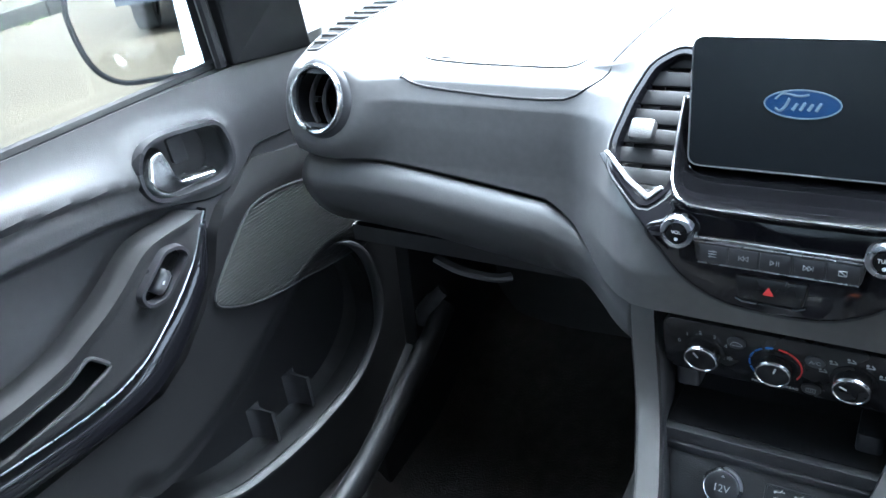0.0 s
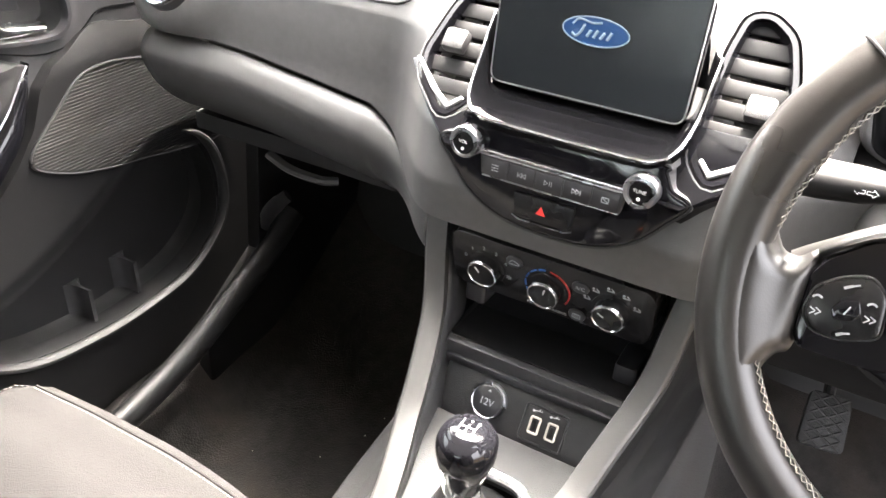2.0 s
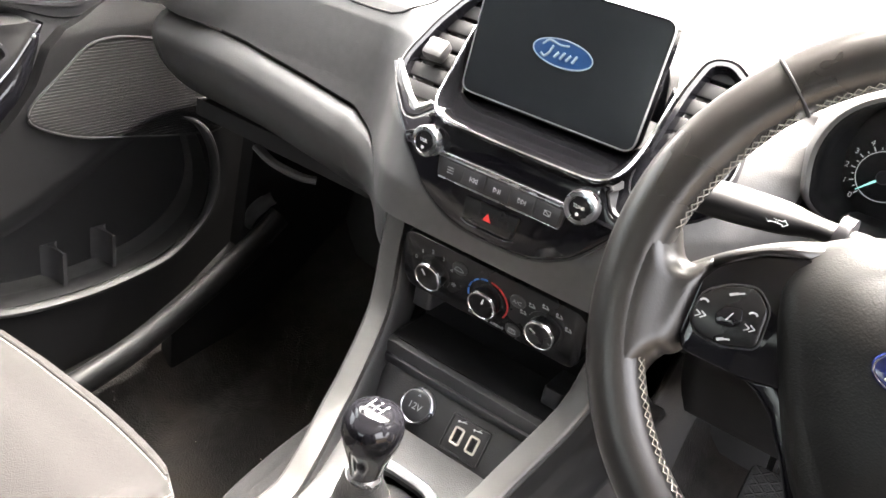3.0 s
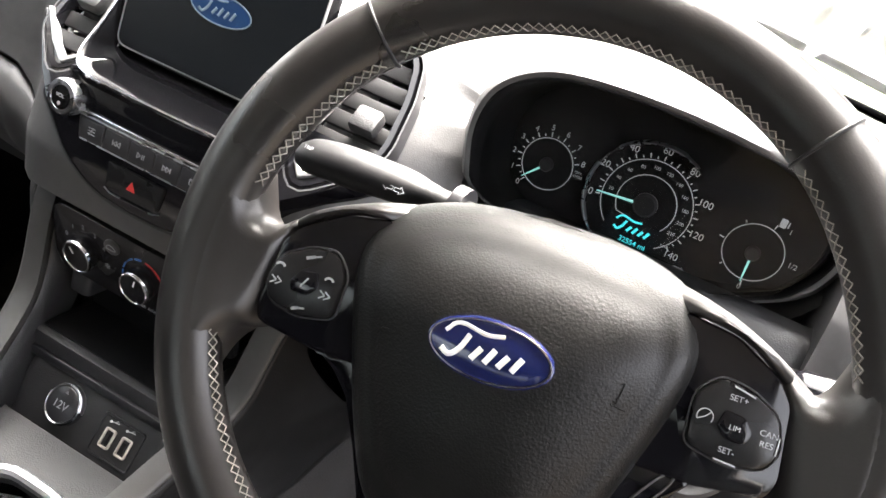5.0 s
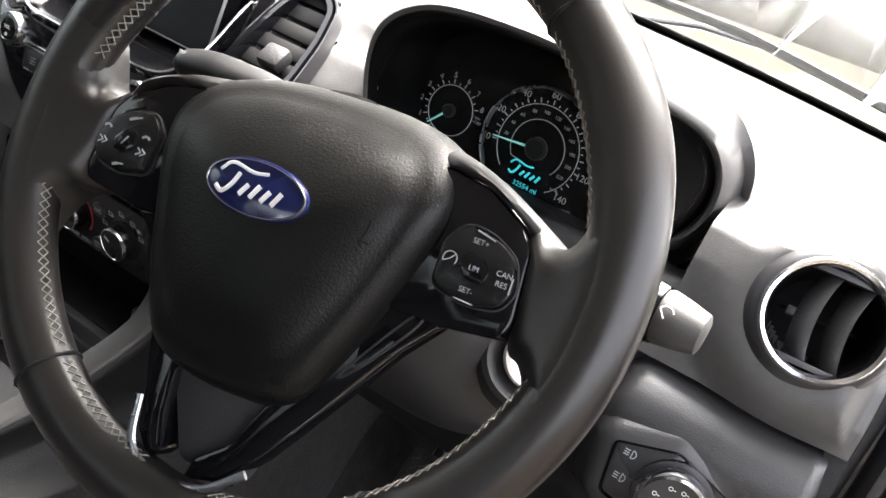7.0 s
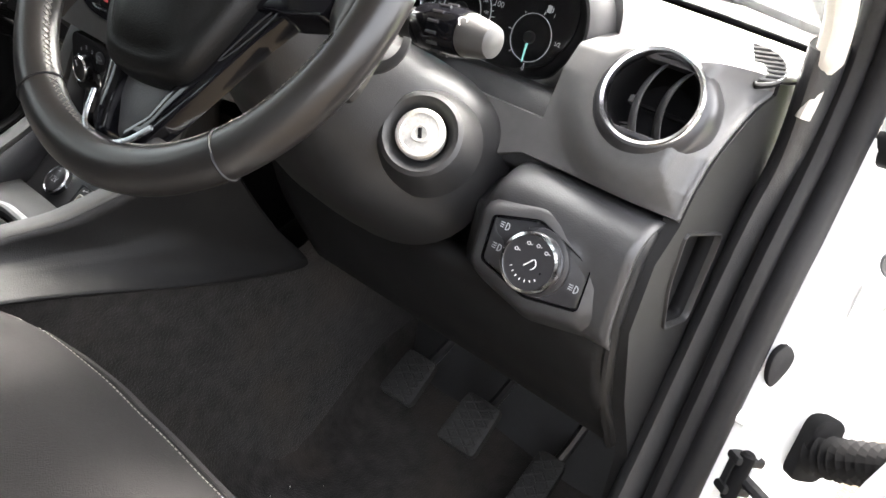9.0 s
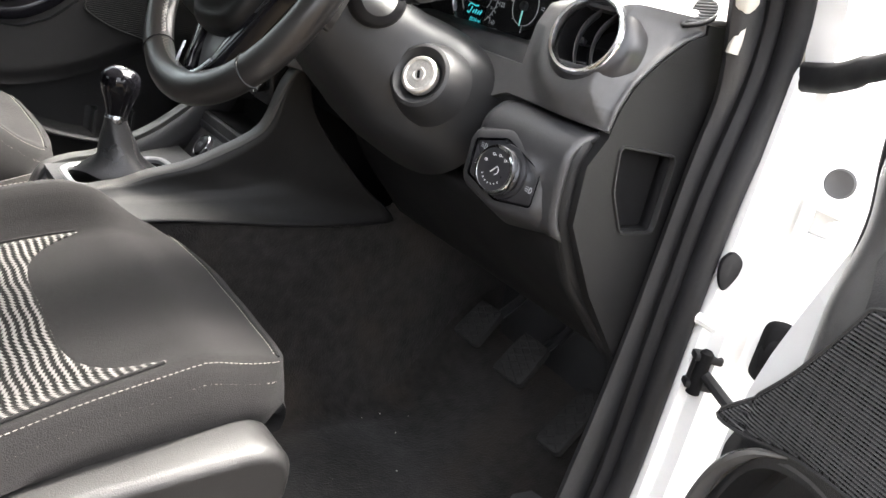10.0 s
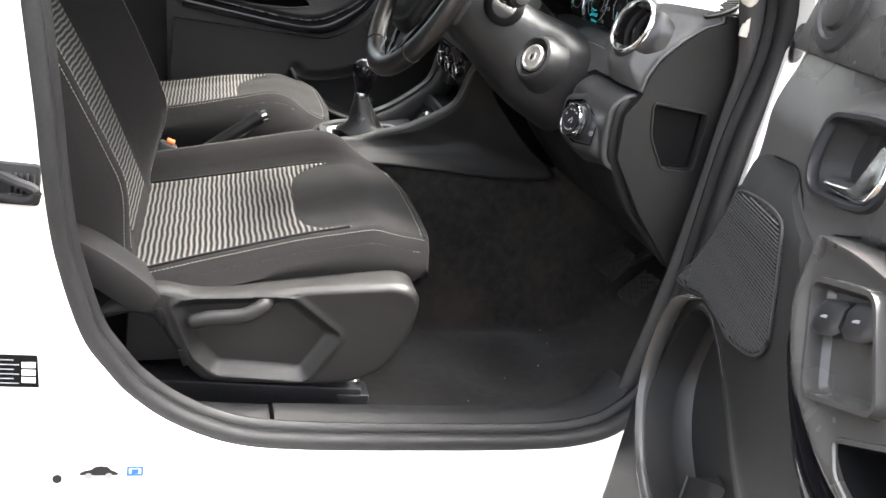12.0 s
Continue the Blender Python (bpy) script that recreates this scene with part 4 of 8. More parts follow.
# round vents at both ends
def round_vent(c, tilt, yaw):
    v = thing("round_air_vent", c, "round black air vent with a bright chrome ring", "air vent", "round vents")
    u = Vector((math.cos(radians(yaw)), math.sin(radians(yaw)), 0))
    f = Vector((-u.y, u.x, 0))
    m = frm(c, u, f * math.sin(radians(tilt)) + Vector((0, 0, math.cos(radians(tilt)))))
    m = m @ Matrix.Diagonal((0.89, 0.89, 0.89, 1))
    part("collar", lathe([(0.0605, -0.026), (0.0590, -0.006), (0.0555, 0.003), (0.051, 0.008), (0.048, 0.009), (0.0475, -0.026), (0.0605, -0.026)], m, 48), M_SATIN, v)
    part("chrome_ring", lathe([(0.0485, 0.008), (0.0485, 0.0135), (0.0465, 0.0165), (0.0435, 0.0155), (0.0415, 0.011), (0.0415, 0.004), (0.0485, 0.004), (0.0485, 0.008)], m, 56), M_SATINCHROME, v, "bright satin chrome ring")
    part("barrel", lathe([(0.0425, 0.009), (0.041, 0.0), (0.038, -0.03), (0.032, -0.05), (0.0, -0.052)], m, 40), M_BLACK, v)
    for ux in (-0.010, 0.014):
        pts = []
        for j in range(13):
            t = -1 + 2 * j / 12
            pts.append(m @ Vector((ux - 0.006 * (1 - t * t) + 0.003, 0.036 * t * (1 - 0.1 * abs(ux) / 0.014), -0.004 + 0.009 * (1 - t * t))))
        part("vane", sweep(pts, 0.0017, 8, up=m.to_3x3() @ Vector((0.55, 0, 1)), flat=7.0), M_TRIM, v, "curved black vane")
    part("crossbar", box(0.066, 0.0035, 0.006, m @ Matrix.Translation((0, 0.0, -0.034)), 0.001), M_BLACK, v)
    part("pivot_knob", box(0.010, 0.008, 0.010, m @ Matrix.Translation((-0.021, -0.002, -0.014)), 0.002), M_SATIN, v)
    part("lower_lip", prism([(-0.024, -0.0345), (0.024, -0.0345), (0.014, -0.0395), (-0.014, -0.0395)], -0.004, 0.008, m, 0.001), M_SATIN, v)
    part("upper_lip", prism([(-0.024, 0.0345), (0.024, 0.0345), (0.014, 0.0395), (-0.014, 0.0395)], -0.004, 0.008, m, 0.001), M_SATIN, v)
    return v


round_vent((-0.574, 0.277, 1.060), 18, -4)
round_vent((0.604, 0.279, 1.061), 18, 7)

# ---- centre stack ----
# leaning frame of the centre vents
F_CV = frm((CX, 0.2245, 1.05), (1, 0, 0), (0, 0.73, 0.68))
VENT = [(0.124, -0.052), (0.106, -0.032), (0.102, 0.0), (0.103, 0.07), (0.108, 0.104), (0.124, 0.108), (0.146, 0.092), (0.158, 0.056), (0.166, 0.008), (0.161, -0.016)]
for sx in (-1, 1):
    cv = thing("centre_air_vent", (CX + 0.14 * sx, 0.24, 1.06), "slatted centre air vent in a gloss black surround", "air vent", "centre vents")
    o = [(p[0] * sx, p[1]) for p in VENT]
    if sx < 0:
        o = o[::-1]
    o = arc_round(o, 0.010, 3)
    part("surround", ring_frame(grow(o, 0.006), 0.009, -0.012, 0.0055, F_CV, 0.5), M_GLOSS, cv, "gloss black vent surround")
    part("chrome_edge", ring_frame(grow(o, 0.009), 0.0030, -0.012, 0.0048, F_CV, 0.5), M_SATIN, cv, "satin black outer edge")
    part("well", prism(o, -0.04, -0.030, F_CV), M_BLACK, cv)
    wing = [(0.090, 0.000), (0.090, -0.078), (0.110, -0.079), (0.136, -0.056), (0.160, -0.030), (0.180, -0.004), (0.172, -0.001), (0.144, -0.026), (0.1217, -0.041), (0.109, -0.032), (0.099, -0.004)]
    part("fascia_wing", prism([(p[0] * sx, p[1]) for p in wing][::-1 if sx < 0 else 1], -0.045, 0.0045, F_CV, 0.002), M_GLOSS, cv, "gloss black fascia below the vent")
    strip = [(0.175, -0.002), (0.146, -0.0305), (0.1217, -0.0470), (0.1095, -0.034), (0.1120, -0.030), (0.1222, -0.0405), (0.1435, -0.0255), (0.170, -0.001)]
    part("wedge", prism(arc_round([(p[0] * sx, p[1]) for p in strip][::-1 if sx < 0 else 1], 0.002), -0.004, 0.0075, F_CV, 0.002), M_SILVPAINT, cv, "bright silver wedge under the slats")
    for i in range(8):
        vv = -0.040 + i * 0.0205
        lo_, hi_ = tab(vv, [-0.058, -0.034, 0, 0.116], [0.122, 0.104, 0.101, 0.106]), tab(vv, [-0.058, -0.018, 0.010, 0.060, 0.098, 0.116], [0.126, 0.165, 0.170, 0.162, 0.149, 0.126])
        if hi_ - lo_ < 0.012:
            continue
        sl = box(hi_ - lo_ - 0.001, 0.0045, 0.0150, F_CV @ Matrix.Translation(((lo_ + hi_) / 2 * sx, vv, -0.006)) @ Matrix.Rotation(radians(98), 4, "X"), 0.0014)
        part("slat", sl, M_SLAT, cv)
    part("slider", box(0.024, 0.022, 0.014, F_CV @ Matrix.Translation((0.146 * sx - 0.004 * sx, 0.022, 0.006)), 0.004), M_DARK, cv, "square grey slider tab")

stack = thing("audio_panel", (CX, 0.17, 0.99), "gloss black audio panel with chrome knobs", "audio panel")
F_AP = frm((CX, 0.1690, 0.985), (1, 0, 0), (0, 0.10, 0.99))
AP = smooth_line([(0, -0.047), (0.045, -0.043), (0.080, -0.026), (0.103, -0.001), (0.116, 0.014), (0.113, 0.021), (0.100, 0.026), (0.092, 0.040), (0.086, 0.0462), (0.0, 0.0462), (-0.086, 0.0462), (-0.092, 0.040), (-0.100, 0.026), (-0.113, 0.021), (-0.116, 0.014), (-0.103, -0.001), (-0.080, -0.026), (-0.045, -0.043)], 4, True)
part("fascia", prism(AP, -0.05, 0.004, F_AP, 0.004), M_GLOSS, stack, "gloss black fascia")
part("fascia_edge", ring_frame(grow(AP, 0.003), 0.004, -0.05, 0.0015, F_AP), M_SATIN, stack)
# scooped dish under the screen, its lip rising at both sides of the glass
half_f = [(-0.103, 0.238, 1.104), (-0.1025, 0.222, 1.086), (-0.101, 0.200, 1.059), (-0.095, 0.179, 1.041), (-0.079, 0.1685, 1.0328), (-0.04, 0.1668, 1.0313)]
half_b = [(-0.095, 0.256, 1.104), (-0.0945, 0.250, 1.086), (-0.093, 0.243, 1.060), (-0.088, 0.236, 1.048), (-0.070, 0.232, 1.044), (-0.04, 0.232, 1.044)]
mirror_line = lambda h: smooth_line(h + [(-p[0], p[1], p[2]) for p in h[::-1]], 5)
rim_f, rim_b = mirror_line(half_f), mirror_line(half_b)
dish = []
for p, q in zip(rim_f, rim_b):
    p, q = Vector(p), Vector(q)
    row = [p + Vector((0, 0.002, -0.006)), p, p + Vector((0, 0.003, 0.0006))]
    for f in (0.2, 0.4, 0.6, 0.8, 1.0):
        c = p.lerp(q, f)
        sag = 0.003 * math.sin(math.pi * f) * (1 - 0.7 * sm(0.085, 0.11, abs(p.x)))
        row.append(c + Vector((0, 0.3 * sag, -sag)))
    dish.append([(CX + r.x, r.y, r.z) for r in row])
part("shelf", loft(dish, closed=False), M_INKY, stack, "scooped gloss black dish under the screen", smooth=60, solid=0.002)
part("backing", prism(arc_round([(-0.100, 0.045), (0.100, 0.045), (0.084, 0.150), (-0.084, 0.150)], 0.02), -0.105, -0.078, F_AP), M_INKY, stack)
part("shelf_edge", sweep([(CX + p[0], p[1] - 0.0006, p[2] + 0.0008) for p in rim_f], 0.0013, 6), M_SATINCHROME, stack, "thin bright edge line")
for (u, txt) in ((-0.0850, "VOL"), (0.0780, "TUNE")):
    km = shift(F_AP, u, 0.0235, 0.004)
    knob = part("knob", lathe([(0.0150, 0), (0.0150, 0.010), (0.0140, 0.0125), (0.0105, 0.013), (0.0095, 0.0115), (0.0, 0.0115)], km, 36), M_SILVER, stack, "ribbed chrome rotary knob")
    part("knob_cap", lathe([(0.0094, 0.0116), (0.0090, 0.0130), (0, 0.0132)], km, 28), M_POD, knob, "black knob cap")
    words("lettering", txt, 0.0044, shift(km, 0, 0.001, 0.0134), M_MARK, knob)
    part("power_mark" if u < 0 else "ok_mark", prism(oval(0, -0.0055, 0.0016, 0.0016, 10), 0.0131, 0.0135, km), M_MARK, knob)
part("button_strip", prism(arc_round([(-0.069, -0.0045), (0.063, -0.0045), (0.066, 0.0150), (-0.072, 0.0150)], 0.003), 0.002, 0.0075, F_AP, 0.002), M_SATIN, stack, "satin button strip")
part("strip_chrome", box(0.140, 0.0026, 0.004, F_AP @ Matrix.Translation((-0.003, 0.0185, 0.0055)), 0.0010), M_SATINCHROME, stack)
part("strip_chrome", box(0.138, 0.0016, 0.004, F_AP @ Matrix.Translation((-0.003, 0.0155, 0.0062)), 0.0006), M_SILVER, stack)
part("strip_chrome", box(0.130, 0.0012, 0.003, F_AP @ Matrix.Translation((-0.003, -0.0052, 0.005)), 0.0005), M_SILVER, stack)
for i in range(5):
    bu = -0.055 + i * 0.026
    btn = part("button", prism(arc_round([(bu - 0.0126, -0.0038), (bu + 0.0126, -0.0038), (bu + 0.0126, 0.0136), (bu - 0.0126, 0.0136)], 0.0015), 0.006, 0.0082, F_AP, 0.0008), M_SATIN, stack)
    marks = []
    y = 0.0050
    if i == 0:
        for k in range(3):
            marks += [bar(bu - 0.0035, y - 0.0025 + k * 0.0025, bu + 0.0035, y - 0.0025 + k * 0.0025, 0.0082, F_AP, 0.0006), bar(bu - 0.002 + k * 0.0015, y - 0.0034 + k * 0.0025, bu - 0.002 + k * 0.0015, y - 0.0016 + k * 0.0025, 0.0082, F_AP, 0.0007)]
    elif i in (1, 3):
        s = -1 if i == 1 else 1
        for k in (0, 1):
            marks.append(stroke([(bu + s * (-0.004 + k * 0.0036), y - 0.0022), (bu + s * (-0.0008 + k * 0.0036), y), (bu + s * (-0.004 + k * 0.0036), y + 0.0022), (bu + s * (-0.004 + k * 0.0036), y - 0.0022)], 0.0082, F_AP, 0.0006))
        marks.append(bar(bu + s * 0.0036, y - 0.0022, bu + s * 0.0036, y + 0.0022, 0.0082, F_AP, 0.0006))
    elif i == 2:
        marks += [stroke([(bu - 0.004, y - 0.0022), (bu - 0.0008, y), (bu - 0.004, y + 0.0022), (bu - 0.004, y - 0.0022)], 0.0082, F_AP, 0.0006), bar(bu + 0.001, y - 0.0022, bu + 0.001, y + 0.0022, 0.0082, F_AP, 0.0006), bar(bu + 0.0028, y - 0.0022, bu + 0.0028, y + 0.0022, 0.0082, F_AP, 0.0006)]
    else:
        marks += [stroke([(bu - 0.003, y - 0.0022), (bu + 0.003, y - 0.0022), (bu + 0.003, y + 0.0022), (bu - 0.003, y + 0.0022), (bu - 0.003, y - 0.0022)], 0.0082, F_AP, 0.0006), bar(bu - 0.003, y + 0.0022, bu + 0.003, y - 0.0022, 0.0082, F_AP, 0.0006)]
    part("symbol", join(*marks), M_GREYMARK, btn)
haz = part("hazard_button", prism(arc_round([(-0.032, -0.0335), (0.022, -0.0335), (0.025, -0.0115), (-0.035, -0.0115)], 0.003), 0.002, 0.0065, F_AP, 0.0015), M_POD, stack, "black hazard warning button")
part("triangle", prism([(-0.0112, -0.0268), (-0.0018, -0.0268), (-0.0065, -0.0186)], 0.0065, 0.0070, F_AP), M_RED, haz, "red warning triangle")
part("button_lip", stroke([(-0.034, -0.0345), (-0.027, -0.0372), (0.017, -0.0372), (0.024, -0.0345)], 0.0045, F_AP, 0.0009, 0.001), M_SILVER, stack)

screen = thing("touchscreen", (CX - 0.002, 0.226, 1.05), "black tablet touchscreen showing a blue oval emblem", "touchscreen")
F_SC = frm((CX - 0.003, 0.2265, 1.1045), (1, 0, 0), (0, 0.14, 0.99))
SC = arc_round([(-0.0905, -0.0565), (0.0905, -0.0565), (0.0915, 0.0575), (-0.0915, 0.0575)], 0.011, 5)
part("housing", prism(SC, -0.016, 0.002, F_SC, 0.001), M_INKY, screen)
part("glass", prism(grow(SC, -0.0010), 0.001, 0.0036, F_SC), M_SCREEN, screen, "dark glossy screen glass")
part("bezel_line", ring_frame(grow(SC, 0.0006), 0.0012, 0.0005, 0.0040, F_SC), M_SILVPAINT, screen, "thin bright edge round the glass")
emb = part("emblem", prism(oval(0.001, 0.004, 0.0300, 0.0120), 0.0036, 0.0039, F_SC), M_GEL, screen, "glowing blue oval emblem")
part("emblem_ring", ring_frame(oval(0.001, 0.004, 0.0305, 0.0125), 0.0013, 0.0036, 0.0041, F_SC), M_GELW, emb)
def script_mark(cx, cy, s, w, m, lift=0.0003):
    """Plain pale swash and bars in place of the lettering inside the oval."""
    def line(pts, r):
        return sweep([m @ Vector((p[0], p[1], w + lift * 0.5)) for p in pts], r * s, 6, up=m.to_3x3() @ Vector((0, 0, 1)), flat=0.25)
    bars = [line([(cx + (px - 0.05) * s, cy - 0.15 * s), (cx + (px + 0.05) * s, cy + (0.02 + 0.03 * (k % 2)) * s)], 0.040) for k, px in enumerate((-0.16, 0.02, 0.20, 0.38))]
    return join(line(smooth_line([(cx - 0.62 * s, cy + 0.10 * s), (cx - 0.46 * s, cy + 0.25 * s), (cx - 0.10 * s, cy + 0.20 * s), (cx + 0.14 * s, cy + 0.24 * s)], 5), 0.028),
                line(smooth_line([(cx - 0.30 * s, cy + 0.14 * s), (cx - 0.38 * s, cy - 0.06 * s), (cx - 0.50 * s, cy - 0.18 * s), (cx - 0.62 * s, cy - 0.12 * s)], 5), 0.036), *bars)
part("emblem_script", script_mark(0.001, 0.004, 0.034, 0.0039, F_SC), M_GELW, emb)

climate = thing("climate_panel", (CX, 0.19, 0.87), "black heater control panel with three rotary knobs", "climate controls")
F_CL = frm((CX, 0.1905, 0.868), (1, 0, 0), (0, -0.22, 0.975))
CL = arc_round([(-0.098, -0.035), (0.098, -0.035), (0.106, -0.022), (0.106, 0.028), (0.098, 0.037), (-0.098, 0.037), (-0.106, 0.028), (-0.106, -0.022)], 0.006)
part("plate", prism(CL, -0.05, 0.003, F_CL, 0.002), M_POD, climate)
for i, u in enumerate((-0.066, 0, 0.066)):
    km = shift(F_CL, u, -0.001, 0.003)
    part("knob_base", lathe([(0.0205, -0.001), (0.0200, 0.0012), (0.0175, 0.0018), (0.0, 0.0018)], km, 32), M_POD, climate)
    kn = part("knob", lathe([(0.0160, 0.001), (0.0156, 0.010), (0.0142, 0.0128), (0.0, 0.0132)], km, 32), M_POD, climate, "black rotary knob")
    part("knob_rim", lathe([(0.0156, 0.0092), (0.0164, 0.0110), (0.0158, 0.0132), (0.0146, 0.0136), (0.0140, 0.0128), (0.0140, 0.0092), (0.0156, 0.0092)], km, 40), M_SATINCHROME, kn, "bright chrome rim")
    ang = (125, 75, 150)[i]
    part("pointer", bar(0.004 * math.cos(radians(ang)), 0.004 * math.sin(radians(ang)), 0.011 * math.cos(radians(ang)), 0.011 * math.sin(radians(ang)), 0.0134, km, 0.0013), M_MARK, kn)
    if i == 0:
        for k, ch in enumerate("01234"):
            a = radians(160 - k * 32)
            words("numeral", ch, 0.0066, shift(km, 0.0248 * math.cos(a), 0.0248 * math.sin(a), 0.0006), M_GREYMARK, climate)
        part("fan_symbol", join(*[bar(0.0245 + 0.003 * math.cos(a), -0.004 + 0.003 * math.sin(a), 0.0245 - 0.003 * math.cos(a), -0.004 - 0.003 * math.sin(a), 0.0002, km, 0.0011) for a in (0.4, 1.45, 2.5)]), M_GREYMARK, climate)
    elif i == 1:
        part("cold_arc", join(*[prism([*arc_pts(0, 0, 0.0225, a, a + 19, 3), *arc_pts(0, 0, 0.0240, a + 19, a, 3)], 0.0, 0.0008, km) for a in (95, 121, 147, 173, 199)]), M_BLUEMARK, climate, "blue printed arc")
        part("hot_arc", join(*[prism([*arc_pts(0, 0, 0.0225, a, a + 22, 3), *arc_pts(0, 0, 0.0240, a + 22, a, 3)], 0.0, 0.0008, km) for a in (62, 38, 14, -10, -34)]), M_RED, climate, "red printed arc")
    else:
        for k in range(5):
            a = radians(165 - k * 34)
            c, s_ = 0.0265 * math.cos(a), 0.0265 * math.sin(a)
            part("mode_symbol", join(prism(oval(c - 0.002, s_ + 0.0012, 0.0014, 0.0014, 8), 0, 0.0005, km), bar(c - 0.003, s_ - 0.0018, c + 0.004, s_ - 0.0018, 0, km, 0.0011), bar(c + 0.001, s_ + 0.002, c + 0.0035, s_ - 0.001, 0, km, 0.0009)), M_GREYMARK, climate)
for u, v, kind_ in ((-0.035, 0.020, "car"), (0.034, 0.016, "A/C"), (0.032, -0.023, "rear")):
    bt = part("push_button", prism(oval(u, v, 0.0088, 0.0074, 20), 0.002, 0.0055, F_CL, 0.0012), M_SATIN, climate, "small oval push button")
    if kind_ == "A/C":
        words("lettering", "A/C", 0.0062, shift(F_CL, u, v, 0.0057), M_GREYMARK, bt)
    elif kind_ == "car":
        part("symbol", stroke(smooth_line([(u - 0.005, v - 0.002), (u - 0.004, v + 0.0008), (u - 0.0015, v + 0.0026), (u + 0.002, v + 0.0022), (u + 0.005, v), (u + 0.005, v - 0.002), (u - 0.005, v - 0.002)], 2), 0.0055, F_CL, 0.0007), M_GREYMARK, bt)
    else:
        part("symbol", join(stroke([(u - 0.004, v - 0.0025), (u + 0.004, v - 0.0025), (u + 0.004, v + 0.0025), (u - 0.004, v + 0.0025), (u - 0.004, v - 0.0025)], 0.0055, F_CL, 0.0007), *[bar(u + d, v - 0.001, u + d, v + 0.0035, 0.0055, F_CL, 0.0006) for d in (-0.002, 0, 0.002)]), M_GREYMARK, bt)
words("lettering", "PASSENGER  AIRBAG", 0.0046, shift(F_CL, 0.0, -0.0285, 0.0034), M_GREYMARK, climate)

# ---- centre console ----
console = thing("centre_console", (CX, 0.0, 0.45), "dark grey plastic centre console between the seats", "console")
EDGE = [(0.215, 0.925, 0.148), (0.195, 0.880, 0.140), (0.182, 0.820, 0.132), (0.162, 0.790, 0.124), (0.112, 0.752, 0.109), (0.080, 0.732, 0.101), (0.035, 0.712, 0.087), (0.0, 0.694, 0.080), (-0.04, 0.684, 0.079), (-0.075, 0.668, 0.076), (-0.092, 0.632, 0.072), (-0.11, 0.575, 0.070)]
FOOT = [(0.222, 0.900, 0.140), (0.245, 0.845, 0.142), (0.300, 0.785, 0.144), (0.355, 0.735, 0.146), (0.425, 0.680, 0.148), (0.340, 0.664, 0.145), (0.240, 0.660, 0.140), (0.140, 0.660, 0.134), (0.040, 0.658, 0.128), (-0.035, 0.645, 0.120), (-0.075, 0.605, 0.100), (-0.11, 0.555, 0.088)]
ed, ft = smooth_line(EDGE, 5), smooth_line(FOOT, 5)
for sx in (-1, 1):
    flank_r, strip_r, inner_r = [], [], []
    for i, (e, f) in enumerate(zip(ed, ft)):
        a_, b_ = Vector(ed[max(i - 1, 0)]), Vector(ed[min(i + 1, len(ed) - 1)])
        t = (b_ - a_)
        n_ = Vector((t.y, -t.x, 0)).normalized()      # in (y, z): away from the body
        if n_.y + n_.x * -1 < 0:
            n_ = -n_
        put = lambda h, d: (CX + sx * h, e[0] + n_.x * d, e[1] + n_.y * d)
        row = []
        for j in range(15):
            k = j / 14
            step_ = 0.006 * sm(0.36, 0.44, k) * sm(8, 18, i)
            row.append((CX + sx * (e[2] + (f[2] - e[2]) * k ** 1.3 + step_ - 0.001), e[0] + (f[0] - e[0]) * k, e[1] + (f[1] - e[1]) * k))
        flank_r.append(row)
        h = e[2]
        strip_r.append([put(h, -0.010), put(h + 0.0015, 0.0), put(h + 0.0005, 0.0028), put(h - 0.003, 0.0042), put(h - 0.018, 0.0040), put(h - 0.023, 0.0030), put(h - 0.0245, -0.003)])
        inner_r.append([put(h - 0.0235, 0.001), put(h - 0.0245, -0.02), put(min(h - 0.0245, 0.106), -0.055)])
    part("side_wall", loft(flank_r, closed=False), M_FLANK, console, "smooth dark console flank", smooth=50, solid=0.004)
    part("edge_strip", loft(strip_r, closed=False), M_STRIP, console, "satin grey edge strip", smooth=50, solid=0.001)
    part("inner_wall", loft(inner_r, closed=False), M_TRIM, console, solid=0.001)
    tun = []
    for y in np.linspace(-0.36, 0.82, 40):
        zt = tab(y, [-0.36, -0.05, 0.30, 0.42, 0.50, 0.82], [0.545, 0.648, 0.668, 0.690, 0.80, 0.86])
        h0 = tab(y, [-0.36, 0.05, 0.42, 0.82], [0.108, 0.120, 0.138, 0.150])
        tun.append([(CX + sx * (h0 + 0.05 * (j / 12) ** 2.2 + 0.003 * noise.noise(Vector((y * 7, j * 0.4, sx)))), y, zt + (0.30 - zt) * j / 12) for j in range(13)])
    part("tunnel_carpet", loft(tun, closed=False), M_CARPET, console, "dark carpet over the tunnel side", smooth=60, solid=0.003)
part("recess_back", prism([(-0.108, 0.74), (0.108, 0.74), (0.108, 0.84), (-0.108, 0.84)], -0.262, -0.245, F_FRONT), M_BLACK, console)
tray = part("storage_tray", prism(arc_round([(-0.107, 0.172), (0.107, 0.172), (0.107, 0.26), (-0.107, 0.26)], 0.008), 0.752, 0.772, frm((CX, 0, 0), (1, 0, 0), (0, 1, 0)), 0.005), M_DARK, console, "black storage tray lip")
part("tray_mat", prism([(-0.098, 0.182), (0.098, 0.182), (0.098, 0.255), (-0.098, 0.255)], 0.770, 0.7735, frm((CX, 0, 0), (1, 0, 0), (0, 1, 0))), M_RUBBER, tray)
part("tray_front", box(0.206, 0.006, 0.010, Matrix.Translation((CX, 0.171, 0.752)), 0.002), M_SATIN, tray)
